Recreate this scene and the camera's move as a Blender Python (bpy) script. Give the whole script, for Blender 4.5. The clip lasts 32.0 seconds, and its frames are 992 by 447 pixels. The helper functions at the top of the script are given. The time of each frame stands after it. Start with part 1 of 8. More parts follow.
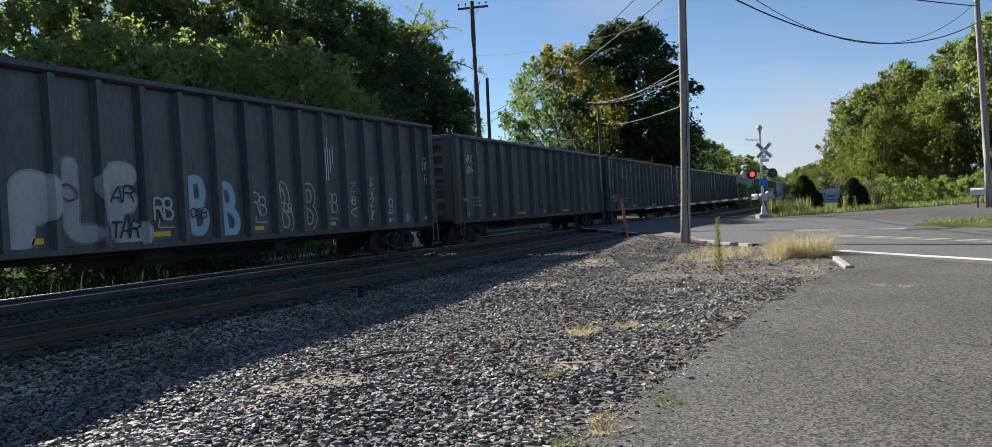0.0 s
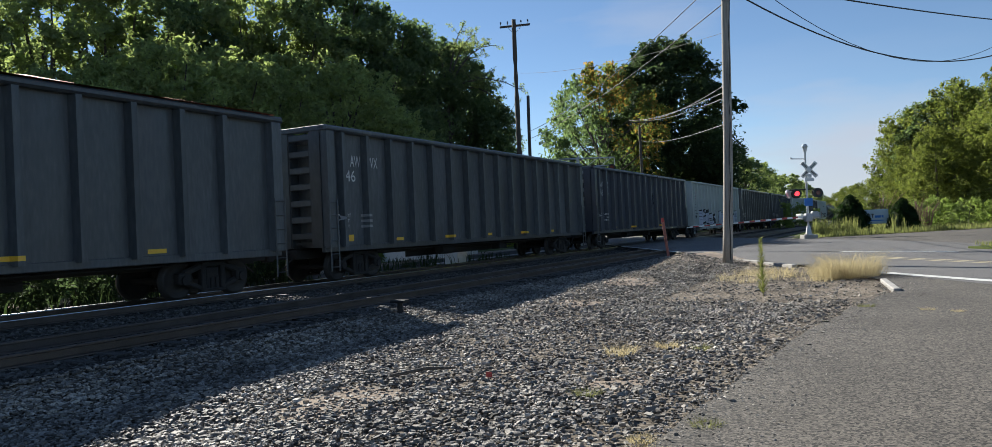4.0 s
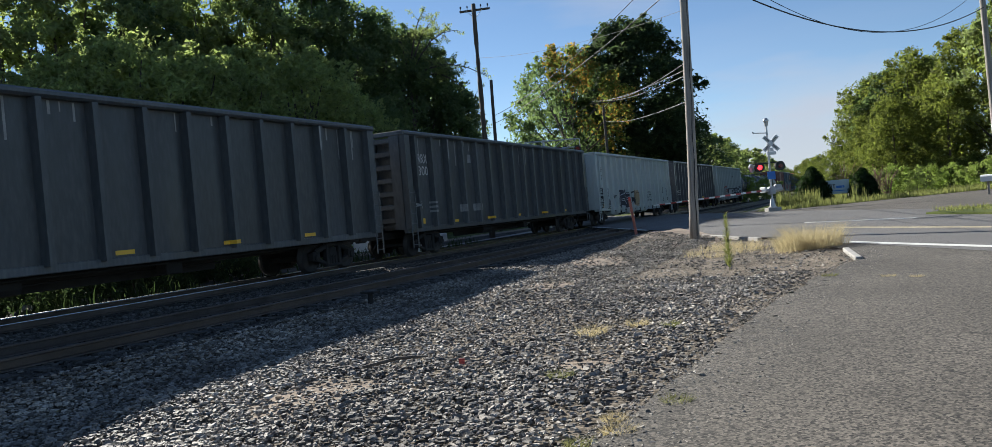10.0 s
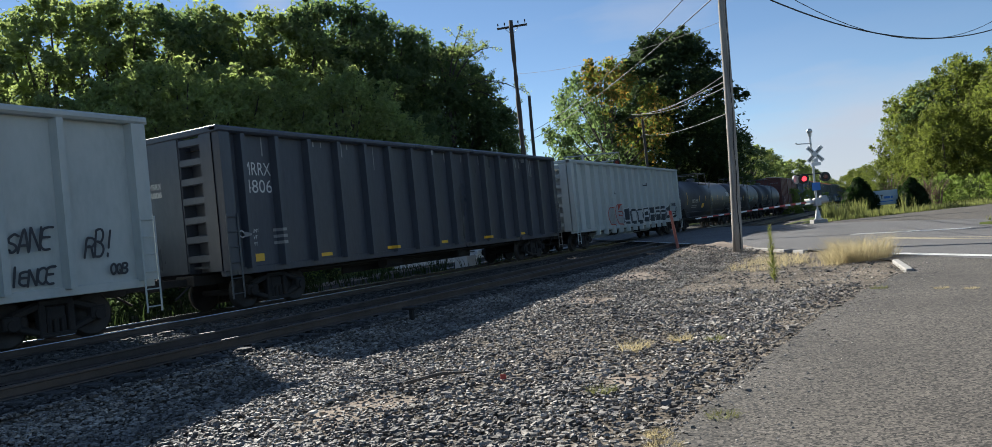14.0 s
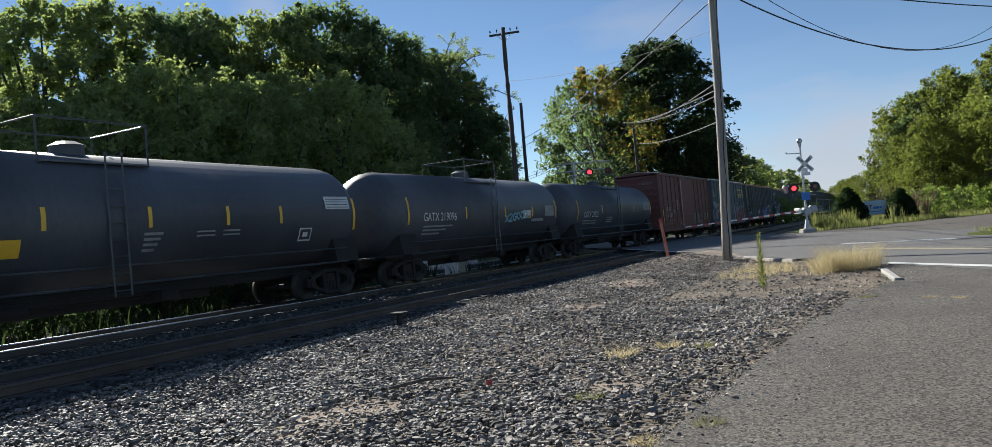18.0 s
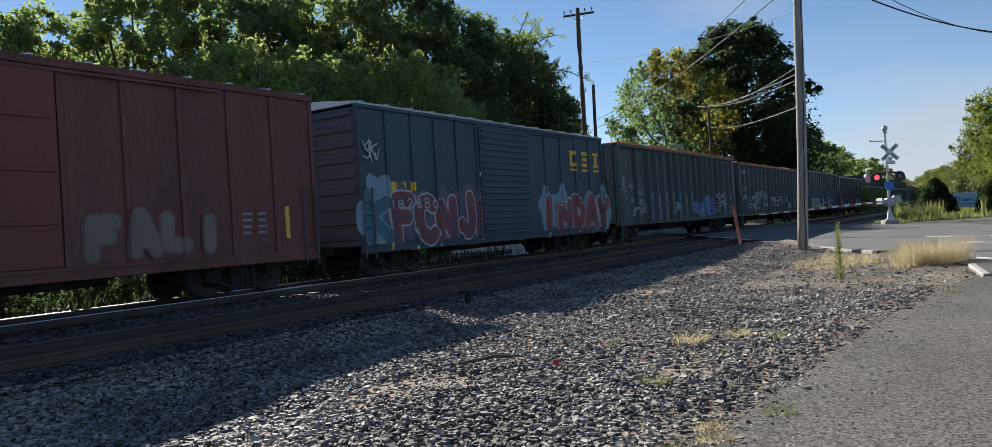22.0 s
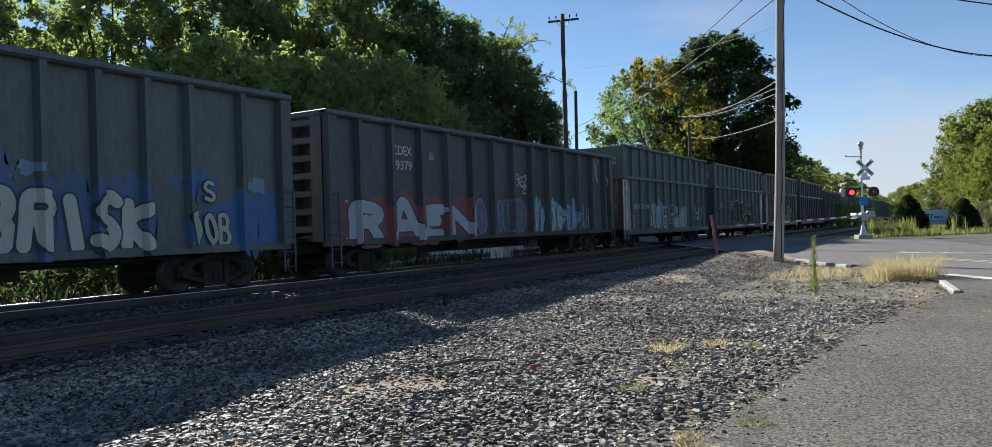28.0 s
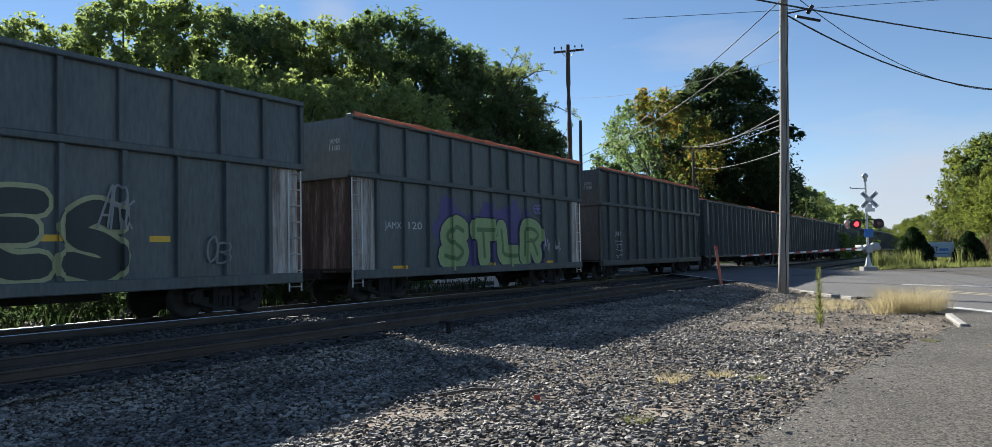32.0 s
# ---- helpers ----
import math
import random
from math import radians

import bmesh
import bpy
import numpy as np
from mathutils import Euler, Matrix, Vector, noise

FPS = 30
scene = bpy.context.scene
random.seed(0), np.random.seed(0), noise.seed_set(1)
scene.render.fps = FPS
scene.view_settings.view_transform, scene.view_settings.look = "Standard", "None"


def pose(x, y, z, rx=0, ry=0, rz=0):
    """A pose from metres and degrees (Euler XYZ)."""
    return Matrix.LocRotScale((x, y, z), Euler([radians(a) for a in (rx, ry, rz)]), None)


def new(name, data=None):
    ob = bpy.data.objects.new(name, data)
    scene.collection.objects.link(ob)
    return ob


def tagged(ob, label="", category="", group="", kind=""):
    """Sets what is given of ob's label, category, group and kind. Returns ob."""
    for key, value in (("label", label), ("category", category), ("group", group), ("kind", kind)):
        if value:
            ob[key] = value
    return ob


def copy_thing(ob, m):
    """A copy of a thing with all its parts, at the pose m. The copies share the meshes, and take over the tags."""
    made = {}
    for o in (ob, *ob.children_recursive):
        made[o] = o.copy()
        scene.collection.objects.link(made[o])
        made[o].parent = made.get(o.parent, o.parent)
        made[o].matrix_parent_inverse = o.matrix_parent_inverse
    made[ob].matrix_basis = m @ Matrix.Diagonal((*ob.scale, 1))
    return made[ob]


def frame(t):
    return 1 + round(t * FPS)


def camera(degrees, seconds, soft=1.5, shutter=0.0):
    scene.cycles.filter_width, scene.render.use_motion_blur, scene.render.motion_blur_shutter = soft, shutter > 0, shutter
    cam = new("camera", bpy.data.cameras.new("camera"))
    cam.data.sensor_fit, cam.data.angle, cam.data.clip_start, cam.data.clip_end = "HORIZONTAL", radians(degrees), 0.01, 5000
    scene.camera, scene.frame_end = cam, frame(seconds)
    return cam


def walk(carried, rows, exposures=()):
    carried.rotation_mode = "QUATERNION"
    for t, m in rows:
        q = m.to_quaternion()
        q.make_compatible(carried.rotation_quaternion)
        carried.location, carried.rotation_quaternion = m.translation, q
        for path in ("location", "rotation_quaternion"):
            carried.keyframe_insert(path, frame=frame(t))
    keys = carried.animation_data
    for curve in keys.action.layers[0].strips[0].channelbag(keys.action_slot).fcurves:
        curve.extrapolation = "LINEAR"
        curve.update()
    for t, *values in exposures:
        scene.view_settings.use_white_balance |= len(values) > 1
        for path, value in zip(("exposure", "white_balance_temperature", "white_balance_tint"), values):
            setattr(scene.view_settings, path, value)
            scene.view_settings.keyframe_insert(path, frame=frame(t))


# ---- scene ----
cam = camera(66.0, 32.0, soft=0.75)
PATH = [  # seconds, x, y, z, yaw, pitch, roll
    (0, -0.009, -0.012, 1.317, 24.862, -0.870, 3.226),
    (0.5, -0.011, -0.017, 1.313, 25.015, -0.741, 2.565),
    (1, -0.007, -0.020, 1.318, 25.170, -0.589, 2.455),
    (1.5, -0.010, -0.020, 1.318, 25.374, -0.347, 2.416),
    (2, -0.011, -0.016, 1.322, 25.694, -0.108, 2.506),
    (2.5, -0.018, -0.017, 1.321, 26.192, 0.161, 2.577),
    (3, -0.010, -0.019, 1.318, 27.011, 0.480, 2.546),
    (3.5, -0.008, -0.021, 1.321, 27.436, 0.566, 2.435),
    (5.5, 0.017, -0.031, 1.318, 28.587, 0.385, 3.179),
    (6, 0.007, -0.029, 1.321, 28.685, 0.552, 2.748),
    (6.5, 0.011, -0.030, 1.319, 27.987, 0.725, 1.557),
    (7, 0.015, -0.027, 1.297, 27.575, 0.222, 1.370),
    (7.5, 0.011, -0.027, 1.301, 26.788, -0.393, 1.364),
    (8, 0.017, -0.026, 1.301, 26.250, -0.897, 1.861),
    (8.5, 0.023, -0.021, 1.319, 25.803, -1.012, 2.783),
    (9, 0.034, -0.015, 1.324, 25.621, -1.041, 3.877),
    (9.5, 0.029, -0.008, 1.329, 25.505, -0.915, 4.430),
    (10, 0.022, -0.006, 1.327, 25.517, -0.712, 5.026),
    (10.5, 0.019, -0.010, 1.331, 25.660, -0.433, 5.219),
    (11, 0.017, -0.011, 1.329, 25.850, -0.198, 5.101),
    (11.5, 0.012, -0.013, 1.325, 25.997, 0.006, 5.046),
    (12, 0.022, -0.006, 1.325, 26.177, 0.152, 4.967),
    (12.5, 0.018, -0.006, 1.324, 26.359, 0.306, 4.994),
    (13, 0.014, -0.009, 1.322, 26.782, 0.560, 5.041),
    (13.5, 0.013, -0.009, 1.326, 27.517, 0.639, 5.252),
    (14, 0.019, -0.012, 1.323, 28.364, 0.715, 5.662),
    (14.5, 0.013, -0.017, 1.323, 28.805, 0.783, 5.923),
    (16.5, 0.013, -0.003, 1.301, 28.627, 2.036, 3.452),
    (17, 0.010, 0.006, 1.285, 27.769, 2.105, 1.808),
    (17.5, 0.003, 0.030, 1.284, 27.229, 1.945, 2.421),
    (18, 0.018, 0.072, 1.286, 27.650, 1.200, 5.173),
    (18.5, 0.024, 0.085, 1.288, 30.626, 1.119, 6.773),
    (19, 0.023, 0.072, 1.288, 31.676, 0.677, 6.580),
    (19.5, 0.023, 0.065, 1.294, 32.151, 0.491, 6.015),
    (20, 0.019, 0.059, 1.292, 32.360, 0.304, 5.912),
    (20.5, 0.009, 0.046, 1.292, 32.550, 0.332, 5.855),
    (21, 0.009, 0.030, 1.287, 32.792, 0.414, 5.685),
    (21.5, 0.013, 0.017, 1.277, 32.925, 0.543, 5.542),
    (22, 0.012, 0.007, 1.277, 32.819, 0.206, 3.517),
    (22.5, 0.004, 0.010, 1.270, 32.132, -0.835, 1.528),
    (23, -0.001, 0.013, 1.270, 31.746, -0.864, 1.899),
    (23.5, -0.014, 0.016, 1.272, 31.431, -0.923, 1.719),
    (24, -0.012, 0.018, 1.271, 31.304, -0.964, 2.376),
    (24.5, -0.005, 0.018, 1.277, 31.319, -0.949, 3.283),
    (26.5, -0.020, -0.003, 1.276, 31.307, -0.512, 1.917),
    (27, -0.027, -0.001, 1.279, 31.289, -0.326, 1.714),
    (27.5, -0.032, 0.001, 1.279, 31.249, 0.038, 1.729),
    (28, -0.029, -0.001, 1.283, 31.170, 0.350, 1.758),
    (28.5, -0.025, -0.001, 1.284, 31.106, 0.625, 1.754),
    (29, -0.034, -0.005, 1.285, 31.024, 0.892, 1.732),
    (29.5, -0.034, -0.002, 1.283, 30.975, 1.172, 1.690),
    (30, -0.035, -0.005, 1.281, 30.957, 1.500, 1.749),
    (30.5, -0.034, -0.006, 1.284, 30.983, 1.765, 1.701),
    (31, -0.034, -0.008, 1.287, 31.087, 2.033, 1.645),
    (31.5, -0.027, -0.019, 1.291, 31.268, 2.218, 1.351),
    (32, -0.027, -0.025, 1.289, 31.410, 2.469, 1.201),
]
walk(cam, [(t, pose(x, y, z, 90 + p, 0, a) @ pose(0, 0, 0, 0, 0, -r)) for t, x, y, z, a, p, r in PATH],
     exposures=[(t, e + 0.03, 5980, 7) for t, e in ((0.0, 1.15), (13.0, 1.15), (16.5, 1.12), (19.0, 1.02), (21.0, 1.02), (22.3, 1.14), (24.0, 1.25), (32.0, 1.25))])

# ---- world and sun ----
SUN = Vector((-1.63, 0.85, 1.0)).normalized()        # towards the sun
world = bpy.data.worlds.new("sky")
scene.world = world
world.use_nodes = True
wn, wl = world.node_tree.nodes, world.node_tree.links
sky = wn.new("ShaderNodeTexSky")
sky.sky_type, sky.sun_disc = "NISHITA", False
sky.sun_elevation = math.asin(SUN.z)
sky.sun_rotation = math.atan2(SUN.x, SUN.y)
sky.air_density, sky.dust_density, sky.ozone_density = 1.0, 0.0, 1.2
sky.altitude = 2300
bg = wn["Background"]
bg.inputs["Strength"].default_value = 0.05
# thin high cloud veils
tc = wn.new("ShaderNodeTexCoord")
mp = wn.new("ShaderNodeMapping")
mp.inputs["Scale"].default_value = (1.6, 1.6, 7.0)
nz = wn.new("ShaderNodeTexNoise")
nz.inputs["Scale"].default_value, nz.inputs["Detail"].default_value = 1.1, 5
rp = wn.new("ShaderNodeValToRGB")
rp.color_ramp.elements[0].position, rp.color_ramp.elements[1].position = 0.52, 0.74
rp.color_ramp.elements[1].color = (0.10, 0.10, 0.10, 1)
mx = wn.new("ShaderNodeMix")
mx.data_type = "RGBA"
mx.inputs[7].default_value = (6.2, 6.0, 6.2, 1)
wl.new(tc.outputs["Generated"], mp.inputs["Vector"])
wl.new(mp.outputs[0], nz.inputs["Vector"])
wl.new(nz.outputs["Fac"], rp.inputs[0])
wl.new(rp.outputs[0], mx.inputs[0])
wl.new(sky.outputs[0], mx.inputs[6])
last = mx.outputs[2]
# a bank of pale cloud low over the line and a thin wisp above it
for (az, el), size, density, grain in (((-3.0, 3.0), (0.17, 0.17, 0.085), 0.8, 4.0), ((-15.5, 14.6), (0.085, 0.085, 0.03), 0.30, 9.0), ((-43.5, 17.8), (0.035, 0.035, 0.022), 0.35, 9.0)):
    c = (math.sin(radians(az)) * math.cos(radians(el)), math.cos(radians(az)) * math.cos(radians(el)), math.sin(radians(el)))
    off = wn.new("ShaderNodeVectorMath")
    off.operation = "SUBTRACT"
    off.inputs[1].default_value = c
    wl.new(tc.outputs["Generated"], off.inputs[0])
    sc = wn.new("ShaderNodeVectorMath")
    sc.operation = "DIVIDE"
    sc.inputs[1].default_value = size
    wl.new(off.outputs[0], sc.inputs[0])
    le = wn.new("ShaderNodeVectorMath")
    le.operation = "LENGTH"
    wl.new(sc.outputs[0], le.inputs[0])
    n2 = wn.new("ShaderNodeTexNoise")
    n2.inputs["Scale"].default_value, n2.inputs["Detail"].default_value = grain, 5
    wl.new(mp.outputs[0], n2.inputs["Vector"])
    ad = wn.new("ShaderNodeMath")
    ad.operation = "MULTIPLY_ADD"
    ad.inputs[1].default_value = -1.3
    wl.new(n2.outputs["Fac"], ad.inputs[0])
    wl.new(le.outputs["Value"], ad.inputs[2])
    mr = wn.new("ShaderNodeMapRange")
    mr.inputs["From Min"].default_value, mr.inputs["From Max"].default_value = 0.5, -0.4
    mr.inputs["To Max"].default_value = density
    wl.new(ad.outputs[0], mr.inputs["Value"])
    m2 = wn.new("ShaderNodeMix")
    m2.data_type = "RGBA"
    m2.inputs[7].default_value = (5.4, 5.35, 5.75, 1)
    wl.new(mr.outputs[0], m2.inputs[0])
    wl.new(last, m2.inputs[6])
    last = m2.outputs[2]
wl.new(last, bg.inputs["Color"])
sun_data = bpy.data.lights.new("sun", "SUN")
sun_data.energy, sun_data.angle, sun_data.color = 5.0, radians(0.55), (1.0, 0.905, 0.77)
sun = new("sun", sun_data)
sun.rotation_euler = SUN.to_track_quat("Z", "Y").to_euler()


# ---- materials ----
def material(name, colours, rough=0.7, metal=0.0, scale=4.0, fine=40.0, bump=0.15, space="Object", island=0.0, spec=0.5, obvar=0.0,
             stretch=(1, 1, 1), fine_mix=0.35, bump_dist=0.01, gloss=0.0):
    """Two colours mixed by broad stains and fine grain, with relief."""
    m = bpy.data.materials.new(name)
    m.use_nodes = True
    n, k = m.node_tree.nodes, m.node_tree.links
    b = n["Principled BSDF"]
    b.inputs["Roughness"].default_value, b.inputs["Metallic"].default_value = rough, metal
    b.inputs["Specular IOR Level"].default_value = spec
    co = n.new("ShaderNodeTexCoord")
    mapn = n.new("ShaderNodeMapping")
    mapn.inputs["Scale"].default_value = stretch
    k.new(co.outputs[space], mapn.inputs["Vector"])
    a = n.new("ShaderNodeTexNoise")
    a.inputs["Scale"].default_value, a.inputs["Detail"].default_value = scale, 6
    f = n.new("ShaderNodeTexNoise")
    f.inputs["Scale"].default_value, f.inputs["Detail"].default_value = fine, 4
    for t in (a, f):
        k.new(mapn.outputs[0], t.inputs["Vector"])
    mm = n.new("ShaderNodeMath")
    mm.operation = "MULTIPLY_ADD"
    mm.inputs[1].default_value = fine_mix
    k.new(f.outputs["Fac"], mm.inputs[0])
    sc = n.new("ShaderNodeMath")
    sc.operation = "MULTIPLY"
    sc.inputs[1].default_value = 1 - fine_mix
    k.new(a.outputs["Fac"], sc.inputs[0])
    k.new(sc.outputs[0], mm.inputs[2])
    ramp = n.new("ShaderNodeValToRGB")
    els = ramp.color_ramp.elements
    els[0].position, els[1].position = 0.34, 0.66
    els[0].color, els[1].color = (*colours[0], 1), (*colours[-1], 1)
    for i, c in enumerate(colours[1:-1]):
        e = els.new(0.34 + 0.32 * (i + 1) / (len(colours) - 1))
        e.color = (*c, 1)
    k.new(mm.outputs[0], ramp.inputs[0])
    out = ramp.outputs[0]
    if island or obvar:
        hs = n.new("ShaderNodeHueSaturation")
        mr = n.new("ShaderNodeMapRange")
        v = island or obvar
        mr.inputs["To Min"].default_value, mr.inputs["To Max"].default_value = 1 - v, 1 + v
        src = n.new("ShaderNodeNewGeometry").outputs["Random Per Island"] if island else n.new("ShaderNodeObjectInfo").outputs["Random"]
        k.new(src, mr.inputs["Value"])
        k.new(mr.outputs[0], hs.inputs["Value"])
        k.new(out, hs.inputs["Color"])
        out = hs.outputs[0]
    k.new(out, b.inputs["Base Color"])
    if gloss:
        rm = n.new("ShaderNodeMapRange")
        rm.inputs["From Min"].default_value, rm.inputs["From Max"].default_value = 0.35, 0.65
        rm.inputs["To Min"].default_value, rm.inputs["To Max"].default_value = rough - gloss, rough + gloss
        k.new(a.outputs["Fac"], rm.inputs["Value"])
        k.new(rm.outputs[0], b.inputs["Roughness"])
    if bump:
        bp = n.new("ShaderNodeBump")
        bp.inputs["Strength"].default_value, bp.inputs["Distance"].default_value = bump, bump_dist
        k.new(f.outputs["Fac"], bp.inputs["Height"])
        k.new(bp.outputs[0], b.inputs["Normal"])
    return m


def leaf_material(name, dark, light, warm=None, amount=0.0, tint=(1.38, 1.54, 1.0)):
    m = bpy.data.materials.new(name)
    m.use_nodes = True
    n, k = m.node_tree.nodes, m.node_tree.links
    b = n["Principled BSDF"]
    b.inputs["Roughness"].default_value, b.inputs["Specular IOR Level"].default_value = 0.7, 0.2
    g = n.new("ShaderNodeNewGeometry")
    r = n.new("ShaderNodeValToRGB")
    els = r.color_ramp.elements
    els[0].color, els[1].color = (*dark, 1), (*light, 1)
    if warm:
        els[1].position = 1 - amount
        e = els.new(min(0.99, 1 - amount + 0.04))
        e.color = (*warm, 1)
    co = n.new("ShaderNodeTexCoord")
    nn = n.new("ShaderNodeTexNoise")
    nn.inputs["Scale"].default_value = 0.35
    k.new(co.outputs["Object"], nn.inputs["Vector"])
    ad = n.new("ShaderNodeMath")
    ad.operation = "MULTIPLY_ADD"
    ad.inputs[1].default_value = 0.55
    k.new(g.outputs["Random Per Island"], ad.inputs[0])
    s2 = n.new("ShaderNodeMath")
    s2.operation = "MULTIPLY"
    s2.inputs[1].default_value = 0.5
    k.new(nn.outputs["Fac"], s2.inputs[0])
    k.new(s2.outputs[0], ad.inputs[2])
    k.new(ad.outputs[0], r.inputs[0])
    k.new(r.outputs[0], b.inputs["Base Color"])
    tr = n.new("ShaderNodeBsdfTranslucent")
    br = n.new("ShaderNodeMix")
    br.data_type = "RGBA"
    br.blend_type = "MULTIPLY"
    br.inputs[0].default_value = 1.0
    br.inputs[7].default_value = (*tint, 1)
    k.new(r.outputs[0], br.inputs[6])
    k.new(br.outputs[2], tr.inputs["Color"])
    ms = n.new("ShaderNodeMixShader")
    ms.inputs[0].default_value = 0.64
    k.new(b.outputs[0], ms.inputs[1])
    k.new(tr.outputs[0], ms.inputs[2])
    k.new(ms.outputs[0], n["Material Output"].inputs["Surface"])
    return m


def glowing(name, colour, strength):
    m = bpy.data.materials.new(name)
    m.use_nodes = True
    b = m.node_tree.nodes["Principled BSDF"]
    b.inputs["Base Color"].default_value = (*colour, 1)
    b.inputs["Emission Color"].default_value = (*colour, 1)
    b.inputs["Emission Strength"].default_value = strength
    return m


def aggregate(m, scale, amount, relief, crack=0.006, pits=0.0):
    """Adds visible stone chips, cracks and relief to a pavement material."""
    n, k = m.node_tree.nodes, m.node_tree.links
    b = n["Principled BSDF"]
    co = n.new("ShaderNodeTexCoord")
    vo = n.new("ShaderNodeTexVoronoi")
    vo.inputs["Scale"].default_value = scale
    k.new(co.outputs["Object"], vo.inputs["Vector"])
    bw = n.new("ShaderNodeRGBToBW")
    k.new(vo.outputs["Color"], bw.inputs[0])
    mr = n.new("ShaderNodeMapRange")
    mr.inputs["From Min"].default_value, mr.inputs["From Max"].default_value = 0.15, 0.85
    mr.inputs["To Min"].default_value, mr.inputs["To Max"].default_value = 1 - amount, 1 + amount
    k.new(bw.outputs[0], mr.inputs["Value"])
    cr = n.new("ShaderNodeTexVoronoi")
    cr.feature = "DISTANCE_TO_EDGE"
    cr.inputs["Scale"].default_value = 0.42
    wob = n.new("ShaderNodeTexNoise")
    wob.inputs["Scale"].default_value, wob.inputs["Detail"].default_value = 1.7, 6
    k.new(co.outputs["Object"], wob.inputs["Vector"])
    wm = n.new("ShaderNodeMix")
    wm.data_type = "RGBA"
    wm.inputs[0].default_value = 0.55
    k.new(co.outputs["Object"], wm.inputs[6])
    k.new(wob.outputs["Color"], wm.inputs[7])
    k.new(wm.outputs[2], cr.inputs["Vector"])
    cm = n.new("ShaderNodeMapRange")
    cm.inputs["From Max"].default_value = crack
    cm.inputs["To Min"].default_value, cm.inputs["To Max"].default_value = 0.45, 1.0
    k.new(cr.outputs["Distance"], cm.inputs["Value"])
    mu = n.new("ShaderNodeMath")
    mu.operation = "MULTIPLY"
    k.new(mr.outputs[0], mu.inputs[0])
    k.new(cm.outputs[0], mu.inputs[1])
    value = mu.outputs[0]
    if pits:
        pv = n.new("ShaderNodeTexVoronoi")
        pv.inputs["Scale"].default_value = scale * 0.62
        k.new(co.outputs["Object"], pv.inputs["Vector"])
        pm = n.new("ShaderNodeMapRange")
        pm.inputs["From Min"].default_value, pm.inputs["From Max"].default_value = 0.16, 0.34
        pm.inputs["To Min"].default_value = 1 - pits
        k.new(pv.outputs["Distance"], pm.inputs["Value"])
        pu = n.new("ShaderNodeMath")
        pu.operation = "MULTIPLY"
        k.new(value, pu.inputs[0])
        k.new(pm.outputs[0], pu.inputs[1])
        value = pu.outputs[0]
    hs = n.new("ShaderNodeHueSaturation")
    old = b.inputs["Base Color"].links[0].from_socket
    k.new(old, hs.inputs["Color"])
    k.new(value, hs.inputs["Value"])
    k.new(hs.outputs[0], b.inputs["Base Color"])
    bp = n.new("ShaderNodeBump")
    bp.inputs["Strength"].default_value, bp.inputs["Distance"].default_value = relief, 0.012
    k.new(bw.outputs[0], bp.inputs["Height"])
    k.new(bp.outputs[0], b.inputs["Normal"])
    return m


ASPHALT = material("asphalt", [(0.052, 0.045, 0.037), (0.080, 0.070, 0.058), (0.112, 0.098, 0.083)], 0.85, 0, 0.35, 55, 0.5, fine_mix=0.4, bump_dist=0.012)
ROAD = material("road_asphalt", [(0.092, 0.089, 0.087), (0.135, 0.129, 0.126)], 0.8, 0, 0.3, 45, 0.35, fine_mix=0.4)
aggregate(ASPHALT, 50, 0.9, 0.4, pits=0.75)
aggregate(ROAD, 60, 0.35, 0.6)
DIRT = material("dirt", [(0.140, 0.119, 0.098), (0.266, 0.217, 0.175), (0.364, 0.308, 0.252)], 0.95, 0, 0.8, 30, 0.6, bump_dist=0.02, spec=0.08)
BALLAST = material("ballast_bed", [(0.085, 0.073, 0.060), (0.15, 0.128, 0.104), (0.24, 0.205, 0.165)], 0.95, 0, 0.9, 26, 1.0, bump_dist=0.03, spec=0.08)
aggregate(BALLAST, 32, 0.6, 1.0, 0.0001)
STONE = material("ballast_stone", [(0.118, 0.106, 0.094), (0.205, 0.186, 0.164), (0.36, 0.325, 0.28)], 0.72, 0, 0.8, 60, 0.3, island=0.75, spec=0.3)
# track bed with the shade under the train put into its colour
TRACKBED = material("shade_dark_track_bed", [(0.03, 0.028, 0.026), (0.06, 0.056, 0.052), (0.10, 0.094, 0.086)], 0.95, 0, 0.9, 26, 1.0, bump_dist=0.03, spec=0.15)
# the same grey stone, darkened to stand for the train's shade
SHADESTONE = material("shade_dark_track_ballast", [(0.05, 0.047, 0.044), (0.09, 0.085, 0.08), (0.14, 0.133, 0.125)], 0.9, 0, 0.8, 60, 0.35, island=0.6, spec=0.2)
GRASSLAND = material("grass_ground", [(0.035, 0.05, 0.018), (0.08, 0.10, 0.03), (0.14, 0.14, 0.06)], 0.95, 0, 0.4, 12, 0.5, spec=0.08)
STEEL = material("rail_steel", [(0.05, 0.038, 0.03), (0.11, 0.085, 0.07)], 0.55, 0.3, 2, 60, 0.2)
SHINY = material("worn_railhead", [(0.40, 0.40, 0.41), (0.52, 0.52, 0.52)], 0.22, 1.0, 2, 60, 0.02)
TIE = material("creosoted_wood", [(0.024, 0.022, 0.02), (0.06, 0.055, 0.05)], 0.9, 0, 3, 40, 0.5, obvar=0.3, stretch=(1, 6, 6))
BLACKCAR = material("black_car_paint", [(0.040, 0.046, 0.052), (0.068, 0.075, 0.083), (0.120, 0.126, 0.131)], 0.42, 0, 0.5, 9, 0.08, obvar=0.25, stretch=(1, 1.5, 0.35), gloss=0.14)
